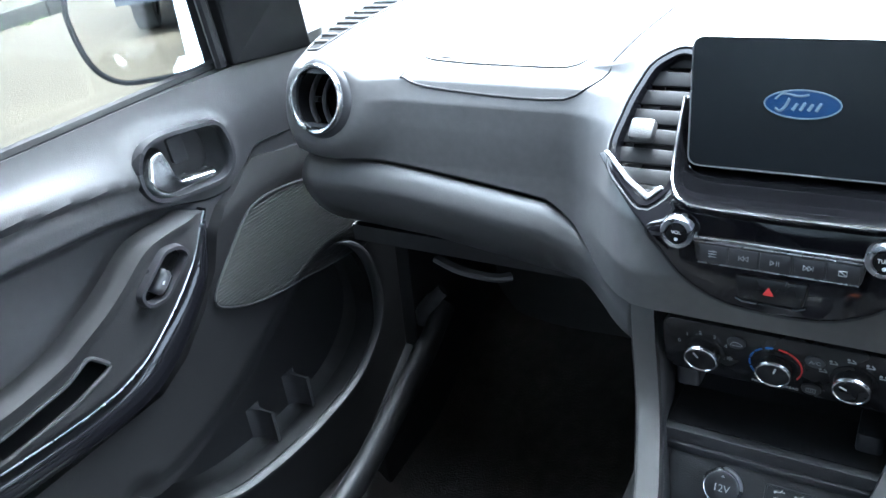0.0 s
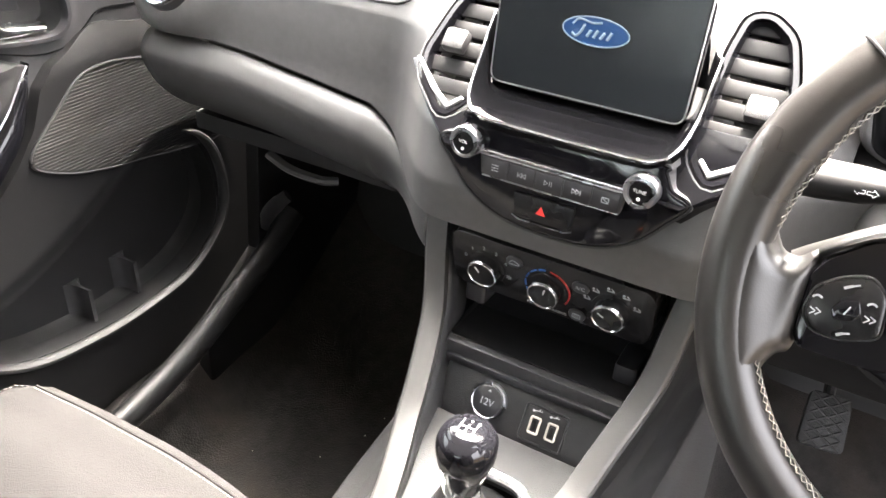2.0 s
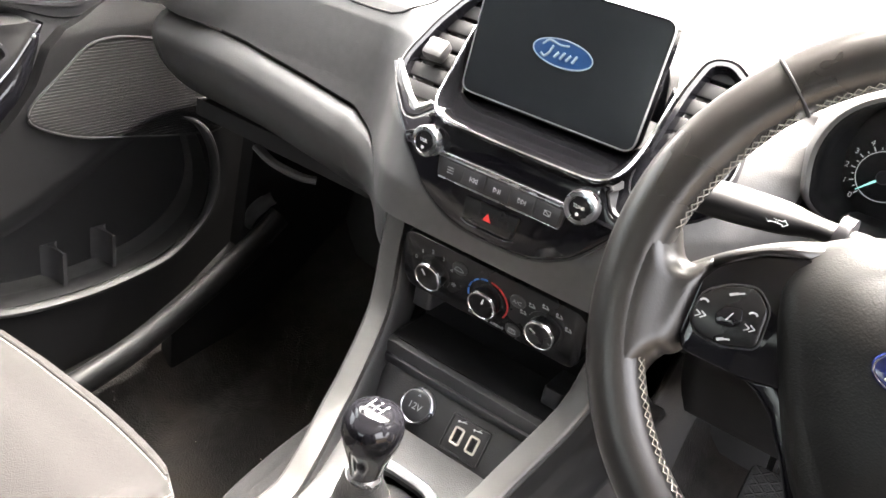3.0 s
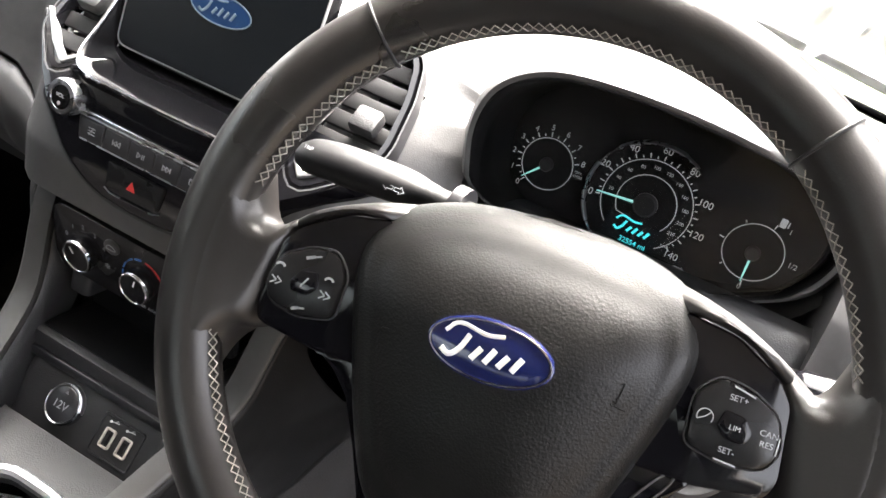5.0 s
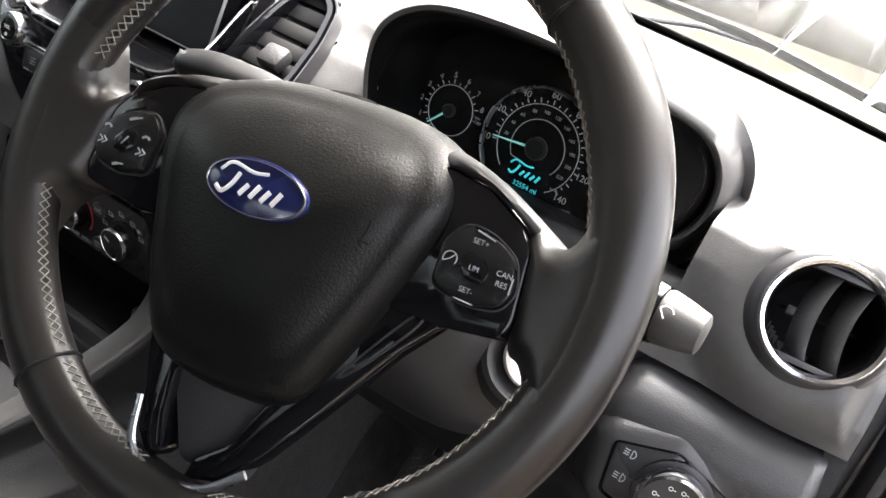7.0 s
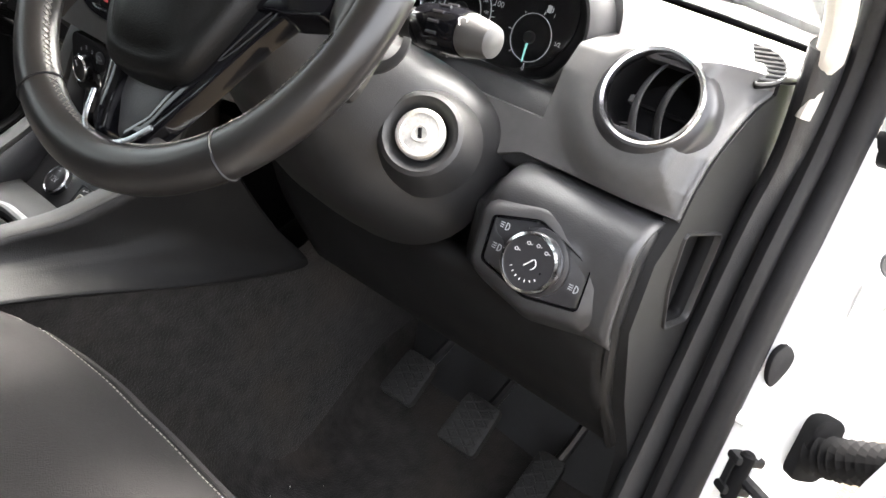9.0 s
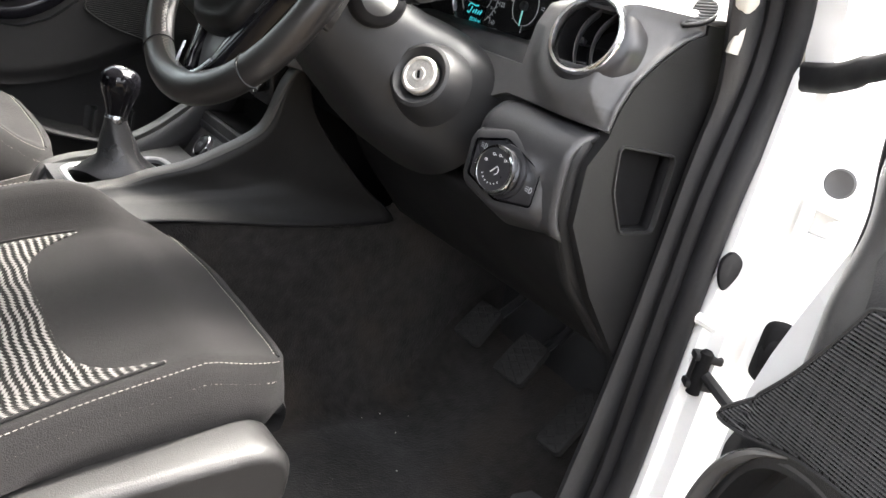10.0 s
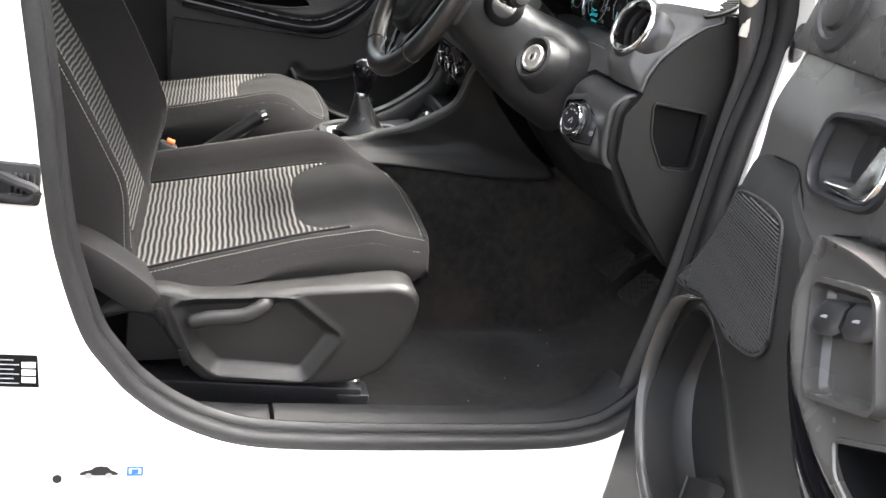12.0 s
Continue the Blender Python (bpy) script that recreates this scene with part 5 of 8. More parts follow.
for u, z0_, z1_ in ((-0.086, 0.806, 0.84), (0.086, 0.772, 0.794)):
    part("tray_post", prism(arc_round([(CX + u - 0.012, 0.205), (CX + u + 0.012, 0.205), (CX + u + 0.012, 0.25), (CX + u - 0.012, 0.25)], 0.006), z0_, z1_, F_TOP, 0.003), M_SATIN, console)
F_SK = frm((CX - 0.004, 0.158, 0.7275), (1, 0, 0), (0, 0.52, 0.854))
SK = arc_round([(-0.092, -0.040), (0.092, -0.040), (0.098, 0.030), (-0.088, 0.030)], 0.008)
sock = thing("socket_panel", (CX, 0.15, 0.72), "dark panel with a round power socket and two charging ports", "socket panel")
part("plate", prism(SK, -0.02, 0.0, F_SK, 0.003), M_DARK, sock)
pm = shift(F_SK, -0.031, -0.001)
part("socket_ring", lathe([(0.0195, -0.002), (0.0195, 0.006), (0.0178, 0.008), (0.0165, 0.007), (0.0165, -0.002)], pm, 36), M_SILVER, sock, "bright ring round the socket")
cap = part("socket_cap", lathe([(0.0168, 0.0), (0.0165, 0.0075), (0.0145, 0.009), (0, 0.0095)], pm, 32), M_SATIN, sock, "black socket cap")
words("lettering", "12V", 0.0105, shift(pm, 0, -0.001, 0.0096), M_GREYMARK, cap)
part("arrow_mark", prism([(-0.002, 0.0105), (0.002, 0.0105), (0, 0.013)], 0.0088, 0.0094, pm), M_GREYMARK, cap)
um = shift(F_SK, 0.032, -0.006)
part("port_frame", ring_frame(arc_round([(-0.024, -0.020), (0.024, -0.020), (0.024, 0.020), (-0.024, 0.020)], 0.004), 0.002, -0.002, 0.001, um), M_SATIN, sock)
for u in (-0.0095, 0.0095):
    pr = part("usb_port", ring_frame(arc_round([(u - 0.0060, -0.0105), (u + 0.0060, -0.0105), (u + 0.0060, 0.0085), (u - 0.0060, 0.0085)], 0.003), 0.0022, 0.0, 0.0022, um), M_CREAM, sock, "pale framed charging port")
    part("tongue", box(0.0036, 0.0105, 0.002, um @ Matrix.Translation((u, -0.001, 0.0012)), 0.0005), M_RUBBER, pr)
    part("usb_symbol", join(bar(u - 0.005, 0.0135, u + 0.004, 0.0150, 0, um, 0.0007), bar(u - 0.001, 0.0142, u + 0.002, 0.0168, 0, um, 0.0006), prism(oval(u - 0.005, 0.0135, 0.0013, 0.0013, 8), 0, 0.0005, um)), M_MARK, sock)
# gear surround
F_GS = frm((CX, 0.02, 0.690), (1, 0, 0), (0, 0.985, 0.17))
GS = [(-0.056, -0.098), (0.056, -0.098), (0.063, -0.02), (0.072, 0.03), (0.096, 0.115), (-0.096, 0.115), (-0.072, 0.03), (-0.063, -0.02)]
GH = arc_round([(-0.040, -0.075), (0.048, -0.075), (0.046, 0.066), (-0.032, 0.066)], 0.024, 5)
part("gear_surround", plate(GS, [GH], -0.012, 0.002, F_GS), M_DARK, console, "satin dark panel round the gear gaiter")
part("surround_trim", ring_frame(grow(GH, 0.010), 0.011, -0.004, 0.004, F_GS), M_SILVPAINT, console, "pale satin trim round the gear gaiter")
part("rear_console", prism(arc_round([(-0.085, 0.36), (-0.085, 0.600), (-0.13, 0.570), (-0.36, 0.560), (-0.75, 0.560), (-0.75, 0.36)], 0.02), CX - 0.085, CX + 0.085, F_SIDE, 0.015), M_DARK, console)

gear = thing("gear_lever", (0.012, -0.005, 0.69), "gear lever with a glossy black knob on a leather gaiter", "gear lever")
GA = Vector((0.010, -0.005, 0.0))
boot_secs = []
for i in range(13):
    f = i / 12
    r = tab(f, [0, 0.08, 0.22, 0.5, 1.0], [0.046, 0.045, 0.037, 0.0265, 0.0165])
    c = Vector((0.004 + 0.006 * f, 0.012 * (1 - f) - 0.008 * f + 0.004, 0.690 + 0.086 * f))
    boot_secs.append([c + Vector((r * (1 + 0.07 * math.sin(3 * a + 5 * f)) * math.cos(a), r * (1.45 - 0.45 * min(1.0, f * 3)) * (1 + 0.08 * math.sin(2 * a + 9 * f)) * math.sin(a), 0.004 * math.sin(4 * a) * (1 - f))) for a in np.linspace(0, 2 * math.pi, 28, endpoint=False)])
part("gaiter", loft(boot_secs), M_LEATHERBOOT, gear, "creased black leather gaiter")
part("gaiter_stitch", stitches([tuple(boot_secs[k][3] * 1.0 + Vector((0.0008, 0.0008, 0))) for k in range(10)], 0.0007, 0.004, 0.002), M_THREAD, gear)
F_GK = frm((0.0115, -0.004, 0.772), (1, 0.05, 0), (0, 0.99, -0.10))
part("collar", lathe([(0.0145, -0.004), (0.0155, 0.0), (0.0155, 0.006), (0.0140, 0.009)], F_GK, 28), M_SILVER, gear, "bright collar under the knob")
kn_secs = []
for w, r, dy in ((0.006, 0.0135, 0), (0.014, 0.0150, 0), (0.028, 0.0190, -0.001), (0.042, 0.0235, -0.003), (0.054, 0.0255, -0.005), (0.064, 0.0250, -0.006), (0.071, 0.0215, -0.007), (0.0755, 0.0140, -0.007), (0.077, 0.004, -0.007)):
    kn_secs.append([F_GK @ Vector((r * math.cos(a), dy + r * 1.08 * math.sin(a), w + 0.10 * r * math.sin(a))) for a in np.linspace(0, 2 * math.pi, 32, endpoint=False)])
kb = part("knob", loft(kn_secs), M_GLOSS, gear, "polished black knob with a shift pattern")
part("knob_insert", lathe([(0.0200, 0.0690), (0.0185, 0.0728), (0.014, 0.0756), (0.007, 0.0768), (0, 0.0770)], shift(F_GK, 0, -0.007, 0.0), 30), M_GLOSS, kb, "gloss knob cap")
F_KT = shift(F_GK, 0, -0.008, 0.0772)
part("shift_pattern", join(bar(-0.0065, 0.0, 0.0065, 0, 0, F_KT, 0.0008), *[bar(u, -0.0042, u, 0.0042, 0, F_KT, 0.0008) for u in (-0.0065, 0.0, 0.0065)]), M_MARK, kb)
for ch, u, v in (("1", -0.0068, 0.0076), ("3", 0, 0.0078), ("5", 0.0068, 0.0076), ("2", -0.0068, -0.0076), ("4", 0, -0.0078), ("R", 0.0068, -0.0076)):
    words("numeral", ch, 0.0052, shift(F_KT, u, v, 0.0), M_MARK, kb)

hb = thing("handbrake", (0.0, -0.30, 0.62), "black handbrake lever with a chrome button", "handbrake")
part("grip", sweep(smooth_line([(0.012, -0.40, 0.540), (0.010, -0.34, 0.590), (0.006, -0.27, 0.648), (0.004, -0.21, 0.698)], 4), [0.012] * 5 + [0.0155] * 8, 12), M_STALK, hb)
part("button", lathe([(0.0115, -0.006), (0.0115, 0.004), (0.0085, 0.006), (0, 0.0065)], frm((0.0035, -0.203, 0.7015), (1, 0, 0), (0, -0.46, 0.89)), 20), M_CHROME, hb, "chrome release button")

# ---- driver's side of the dash ----
knee = thing("knee_panel", (0.57, 0.28, 0.85), "dark grey lower dash panel by the driver's knees", "lower panel")
k_secs = []
for x in np.linspace(0.476, 0.652, 22):
    e = sm(0.515, 0.476, x)
    y0, z0 = face_y(min(x, 0.60), 0.975), 0.972
    row = [(x, y0 + 0.02, z0), (x, y0 - 0.004, z0 - 0.001), (x, y0 - 0.018, z0 - 0.008), (x, y0 - 0.032, z0 - 0.024), (x, y0 - 0.034, z0 - 0.05), (x, y0 - 0.028, z0 - 0.095), (x, y0 - 0.012, z0 - 0.118), (x, y0 + 0.020, z0 - 0.125)]
    row = [(p[0], p[1] + 0.03 * e, p[2] - 0.028 * e * (1 if i < 4 else 0.2)) for i, p in enumerate(row)]
    k_secs.append(smooth_line(row, 3))
part("upper_panel", loft(k_secs, closed=False), M_TRIM, knee, solid=0.008, smooth=60)
lp = []
for x in np.linspace(0.17, 0.650, 26):
    z_top = tab(x, [0.17, 0.24, 0.46, 0.50, 0.65], [0.87, 0.875, 0.86, 0.865, 0.858])
    lp.append(smooth_line([(x, 0.30, z_top), (x, 0.288, z_top - 0.02), (x, 0.325, z_top - 0.075), (x, 0.385, 0.735), (x, 0.435, 0.695), (x, 0.52, 0.69)], 3))
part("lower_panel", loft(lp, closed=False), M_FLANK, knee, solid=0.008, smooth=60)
part("side_trim", sweep(smooth_line([(0.648, 0.274, 0.962), (0.650, 0.264, 0.94), (0.650, 0.272, 0.875), (0.645, 0.332, 0.79), (0.638, 0.43, 0.70)], 5), 0.009, 10, up=(1, 0, 0), flat=0.6), M_FLANK, knee)

endp = thing("dash_end_panel", (0.66, 0.39, 0.9), "dark dash end panel with an open pocket", "end panel")
EP = [(pad_y(0.660, z) + 0.005, z - 0.002) for z in np.linspace(0.974, crest(0.655) - 0.002, 14)] + [(y, dash_top_z(0.660, y) - 0.007) for y in (0.405, 0.43, 0.46, 0.50)] + [(0.50, 0.55), (0.455, 0.60), (0.43, 0.69), (0.335, 0.79), (0.272, 0.875), (0.265, 0.94)]
PK = arc_round([(0.306, 0.965), (0.402, 0.960), (0.406, 0.869), (0.350, 0.868), (0.318, 0.915)], 0.009, 3)
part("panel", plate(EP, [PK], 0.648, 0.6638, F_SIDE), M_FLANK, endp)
part("pocket_rim", ring_frame(grow(PK, 0.003), 0.004, 0.655, 0.6665, F_SIDE), M_LOWTRIM, endp)
part("pocket_well", prism(grow(PK, 0.004), 0.6425, 0.6455, F_SIDE), M_BLACK, endp)
wl = loft([[F_SIDE @ Vector((p[0], p[1], 0.644)) for p in PK], [F_SIDE @ Vector((p[0], p[1], 0.660)) for p in PK]], caps=False)
part("pocket_wall", wl, M_BLACK, endp, solid=0.002)
pil = sweep(smooth_line([(0.676, 0.415, 0.45), (0.676, 0.440, 0.70), (0.678, 0.445, 0.95), (0.684, 0.44, 1.05), (0.684, 0.405, 1.15)], 6), 0.030, 12, up=(1, 0, 0), flat=0.55)
part("pillar_trim", pil, M_DARK, endp, "dark lower pillar trim")
part("pillar_trim", sweep(smooth_line([(0.688, 0.402, 1.083), (0.690, 0.398, 1.125), (0.688, 0.36, 1.185), (0.67, 0.28, 1.26), (0.65, 0.1, 1.385)], 6), [0.0075] * 7 + [0.014] * 18, 10, up=(1, 0, 0), flat=0.9), M_CREAM, endp, "cream upper pillar trim")

lsw = thing("light_switch", (0.59, 0.24, 0.905), "black rotary headlamp switch with a chrome ring", "light switch")
F_LS = frm((0.585, 0.2445, 0.905), (0.985, 0.12, -0.05), (0.03, 0.13, 0.98))
LS = arc_round([(-0.064, 0.015), (-0.058, -0.024), (-0.008, -0.035), (0.039, -0.0235), (0.0345, 0.0135), (-0.022, 0.030)], 0.004)
part("bezel", prism(LS, -0.02, 0.003, F_LS, 0.002), M_SATIN, lsw)
part("bezel_edge", ring_frame(grow(LS, 0.0022), 0.0022, -0.02, 0.0045, F_LS, 0.5), M_GLOSS, lsw)
part("bezel_shroud", loft([[F_LS @ Vector((*p, -0.032)) for p in grow(LS, 0.026)], [F_LS @ Vector((*p, -0.006)) for p in grow(LS, 0.016)], [F_LS @ Vector((*p, 0.003)) for p in grow(LS, 0.009)], [F_LS @ Vector((*p, 0.0042)) for p in grow(LS, 0.002)]], caps=False), M_TRIM, lsw, "moulded swell round the switch", smooth=60)
kc = shift(F_LS, -0.0105, -0.003, 0.002)
part("knob_base", lathe([(0.031, 0), (0.030, 0.004), (0.026, 0.005), (0, 0.005)], kc, 36), M_SATIN, lsw)
lk = part("knob", lathe([(0.0255, 0.002), (0.0265, 0.012), (0.0265, 0.018), (0.0235, 0.0205), (0.0, 0.0205)], kc, 40), M_SATIN, lsw, "round black switch knob")
part("knob_ring", lathe([(0.0268, 0.010), (0.0275, 0.017), (0.0262, 0.0212), (0.0236, 0.0216), (0.0230, 0.0200), (0.0255, 0.010), (0.0268, 0.010)], kc, 44), M_CHROME, lk, "polished chrome ring")
marks = []
for k, (u, v) in enumerate(((-0.007, 0.0150), (0.002, 0.0165), (0.011, 0.0140), (-0.0150, 0.006))):
    marks.append(stroke(oval(u, v, 0.0015, 0.0014, 10) + [(u + 0.0015, v)], 0.0206, kc, 0.0005))
    marks.append(bar(u + 0.0021, v, u + 0.0038, v, 0.0206, kc, 0.0005))
for k in range(7):
    a = radians(215 + k * 17)
    marks.append(bar(0.0150 * math.cos(a), 0.0150 * math.sin(a), 0.0170 * math.cos(a), 0.0170 * math.sin(a), 0.0206, kc, 0.0008))
marks += [bar(-0.003, -0.004, 0.003, 0.004, 0.0206, kc, 0.0010), stroke(arc_pts(0.002, 0, 0.005, -70, 70, 8), 0.0206, kc, 0.0007)]
part("symbols", join(*marks), M_MARK, lk, "white printed light symbols")
for u, v in ((-0.050, 0.012), (-0.049, -0.008), (0.030, -0.008)):
    part("symbol", join(stroke(arc_pts(u, v, 0.0032, -90, 90, 8) + [(u, v - 0.0032)], 0.003, F_LS, 0.0008), *[bar(u - 0.006, v + d, u - 0.002, v + d, 0.003, F_LS, 0.0007) for d in (-0.002, 0, 0.002)]), M_GREYMARK, lsw)

# ---- instrument cluster ----
clus = thing("instrument_cluster", (0.35, 0.3, 1.06), "hooded black instrument cluster with three dials", "instrument cluster")
LIP = smooth_line([(0.232, 1.036), (0.217, 1.068), (0.215, 1.100), (0.226, 1.130), (0.250, 1.150), (0.285, 1.160), (0.350, 1.1635), (0.410, 1.160), (0.450, 1.150), (0.478, 1.138), (0.495, 1.115), (0.497, 1.086), (0.486, 1.060), (0.462, 1.038), (0.38, 1.016), (0.29, 1.012)], 5, True)
def lip_y(z, x=0.3):
    return 0.262 - 0.022 * sm(1.06, 1.15, z) + 0.036 * sm(1.06, 1.018, z) + 0.066 * sm(0.40, 0.495, x)
BACK = grow(LIP, -0.012)
hood = [[(p[0], 0.42, min(p[1], 1.135) - 0.01) for p in grow(LIP, 0.030)], [(p[0], 0.345, p[1]) for p in grow(LIP, 0.022)], [(p[0], lip_y(p[1], p[0]) + 0.035, p[1]) for p in grow(LIP, 0.014)], [(p[0], lip_y(p[1], p[0]) + 0.008, p[1]) for p in grow(LIP, 0.009)], [(p[0], lip_y(p[1], p[0]), p[1]) for p in grow(LIP, 0.004)],
        [(p[0], lip_y(p[1], p[0]) + 0.001, p[1]) for p in LIP]]
part("hood", loft(hood, caps=False), M_DASH, clus, "grained hood over the dials", smooth=60, solid=0.001)
wall_in = [[(p[0], lip_y(p[1], p[0]) + 0.001, p[1]) for p in LIP], [(p[0], lip_y(p[1], p[0]) + 0.02, p[1]) for p in grow(LIP, -0.003)], [(p[0], 0.327, p[1]) for p in BACK]]
part("inner_wall", loft(wall_in, caps=False), M_BLACK, clus, smooth=60, solid=0.0015)
part("dial_plate", prism(BACK, -0.335, -0.326, F_FRONT), M_BLACK, clus, "matt black dial plate")
F_LENS = frm((0.34, 0.290, 0), (1, 0.24, 0), (0, 0, 1))
lens = part("lens", prism([(p[0] - 0.34, p[1]) for p in grow(LIP, -0.006)], -0.001, 0.001, F_LENS), M_LENS, clus, "clear dial cover")
lens.visible_shadow = False
F_D = frm((0, 0.326, 0), (1, 0, 0), (0, 0, 1))


def dial(cx, cz, r_ring, a0, a1, n, nums, r_num, size, rim=0.0):
    m = shift(F_D, cx, cz)
    d = part("dial", ring_frame(oval(0, 0, r_ring, r_ring, 48), 0.0007, 0, 0.0008, m), M_DIALG, clus, "dial with pale printed scale")
    if rim:
        part("bezel_ring", lathe([(rim, 0), (rim, 0.004), (rim - 0.0015, 0.006), (rim - 0.003, 0.004), (rim - 0.003, 0)], m, 56, radians(55), radians(270)), M_SILVER, d)
    ts = []
    for k in range(n + 1):
        a = radians(a0 + (a1 - a0) * k / n)
        big = k % 2 == 0
        r1, r2 = r_ring + 0.001, r_ring + (0.0048 if big else 0.003)
        ts.append(bar(r1 * math.cos(a), r1 * math.sin(a), r2 * math.cos(a), r2 * math.sin(a), 0.0, m, 0.0009))
    part("ticks", join(*ts), M_DIAL, d)
    for k, ch in enumerate(nums):
        a = radians(a0 + (a1 - a0) * k / (len(nums) - 1))
        words("numeral", ch, size, shift(m, r_num * math.cos(a), r_num * math.sin(a), 0.0), M_DIAL, d)
    return d, m


d1, m1 = dial(0.263, 1.072, 0.0225, 232, 22, 16, "012345678", 0.0308, 0.0068)
d2, m2 = dial(0.351, 1.074, 0.0375, 190, -42, 28, ("0", "20", "40", "60", "80", "100", "120", "140"), 0.0465, 0.0082, 0.0525)
d3, m3 = dial(0.441, 1.073, 0.0235, 275, 75, 4, (), 0.03, 0.006)
part("inner_ring", stroke(arc_pts(0, 0, 0.0245, -50, 215, 30), 0.0, m2, 0.0007), M_DIALG, d2)
part("inner_chord", bar(0.0245 * math.cos(radians(215)), 0.0245 * math.sin(radians(215)), 0.0245 * math.cos(radians(-50)), 0.0245 * math.sin(radians(-50)), 0, m2, 0.0007), M_DIALG, d2)
for k, ch in enumerate(("20", "40", "60", "80", "100", "120", "140", "160", "180", "200", "220")):
    a = radians(178 - k * 20.5)
    words("small_numeral", ch, 0.0040, shift(m2, 0.0310 * math.cos(a), 0.0310 * math.sin(a)), M_DIALG, d2)
words("unit", "mph", 0.0048, shift(m2, 0.044, -0.038), M_DIALG, d2)
words("unit", "km/h", 0.0036, shift(m2, 0.027, -0.026), M_DIALG, d2)
words("unit", "rpm", 0.0036, shift(m1, 0.027, 0.004), M_DIALG, d1)
words("unit", "x1000", 0.0034, shift(m1, 0.0275, 0.0), M_DIALG, d1)
words("numeral", "1/2", 0.0058, shift(m3, 0.0305, 0.002), M_DIAL, d3)
words("numeral", "0", 0.0058, shift(m3, 0.002, -0.030), M_DIAL, d3)
words("numeral", "1", 0.0058, shift(m3, 0.018, 0.026), M_DIAL, d3)
part("pump_symbol", join(prism(arc_round([(0.008, 0.027), (0.013, 0.027), (0.013, 0.034), (0.008, 0.034)], 0.001), 0, 0.0005, m3), bar(0.0145, 0.028, 0.0145, 0.033, 0, m3, 0.0009)), M_DIALG, d3)
for d, m, a, ln, hub in ((d1, m1, 226, 0.0235, 0.006), (d2, m2, 186, 0.041, 0.010), (d3, m3, 272, 0.024, 0.006)):
    part("needle", prism([(0.0, -0.0011), (ln, -0.0004), (ln, 0.0004), (0.0, 0.0011)], 0.003, 0.0042, shift(m, 0, 0, 0, a)), M_NEEDLE, d, "pale cyan needle")
    part("hub", lathe([(hub, 0.001), (hub, 0.004), (hub * 0.8, 0.006), (0, 0.006)], m, 24), M_RUBBER, d)
lcd = part("display", prism(arc_round([(-0.026, -0.040), (0.020, -0.040), (0.020, -0.0155), (-0.026, -0.0155)], 0.002), 0, 0.001, m2), M_SCREEN, d2, "small black trip display")
part("display_mark", script_mark(0.0, -0.0225, 0.028, 0.0012, m2), M_CYAN, lcd, "glowing cyan emblem script")
words("odometer", "32554 mi", 0.0062, shift(m2, 0.002, -0.0345, 0.0012), M_CYAN, lcd)

base_rows = [[(x, y + 0.012 * sm(0.50, 0.54, x), z) for y, z in ((0.300, 0.955), (0.289, 0.962), (0.289, 0.985), (0.292, 1.012), (0.300, 1.030), (0.325, 1.036))] for x in np.linspace(0.195, 0.528, 12)]
part("lower_cover", loft(base_rows, closed=False), M_DARK, clus, "dark cover under the dials", smooth=60, solid=0.003)

# ---- steering column ----
COL = Vector((0.342, 0.021, 1.067))
AX = Vector((0.0, 0.92, -0.39)).normalized()
UPV = Vector((0, 0.39, 0.92)).normalized()
column = thing("steering_column", COL + AX * 0.2, "dark column shroud with stalks and ignition lock", "steering column")
c_secs = []
for s, wl_, wr_, up_, dn in ((0.045, 0.050, 0.052, 0.036, 0.050), (0.055, 0.058, 0.060, 0.039, 0.058), (0.10, 0.074, 0.070, 0.043, 0.072), (0.15, 0.092, 0.080, 0.048, 0.088), (0.185, 0.100, 0.086, 0.052, 0.098), (0.202, 0.104, 0.098, 0.054, 0.104), (0.214, 0.106, 0.116, 0.056, 0.107), (0.224, 0.108, 0.126, 0.058, 0.109), (0.25, 0.112, 0.134, 0.062, 0.114), (0.31, 0.114, 0.136, 0.060, 0.118)):
    c = COL + AX * s
    pts = []
    for a in np.linspace(0, 2 * math.pi, 40, endpoint=False):
        ca, sa = math.cos(a), math.sin(a)
        rx, ry = (wr_ if ca > 0 else wl_), (up_ if sa > 0 else dn)
        e = 2 / 2.8
        px_, py_ = math.copysign(abs(ca) ** e, ca) * rx, math.copysign(abs(sa) ** e, sa) * ry
        pts.append(c + Vector((1, 0, 0)) * px_ + UPV * py_)
    c_secs.append(pts)
part("shroud", loft(c_secs), M_COLUMN, column, "smooth dark column shroud", smooth=60)
F_IG = frm((0.455, 0.186, 0.973), (0.93, 0.36, 0), (-0.12, 0.32, 0.93))
part("ignition_boss", lathe([(0.050, -0.034), (0.045, -0.018), (0.041, -0.006), (0.0375, 0.0015), (0.0335, 0.0035), (0.030, 0.0015), (0.0265, -0.004), (0.0235, -0.007)], F_IG, 40), M_COLUMN, column, "round boss of the ignition lock")
ig = part("ignition_lock", lathe([(0.0222, -0.004), (0.0222, 0.003), (0.0205, 0.0050), (0.0175, 0.0052), (0.0165, 0.0042), (0.0, 0.0042)], F_IG, 40), M_KEYMETAL, column, "bare metal ignition lock")
part("key_slot", box(0.0035, 0.0095, 0.002, F_IG @ Matrix.Translation((0, 0, 0.0040)) @ Matrix.Rotation(radians(20), 4, "Z"), 0.0004), M_BLACK, ig)
part("key_surround", lathe([(0.0085, 0.004), (0.008, 0.0056), (0.006, 0.0056), (0.0055, 0.004)], F_IG, 24), M_KEYMETAL, ig)
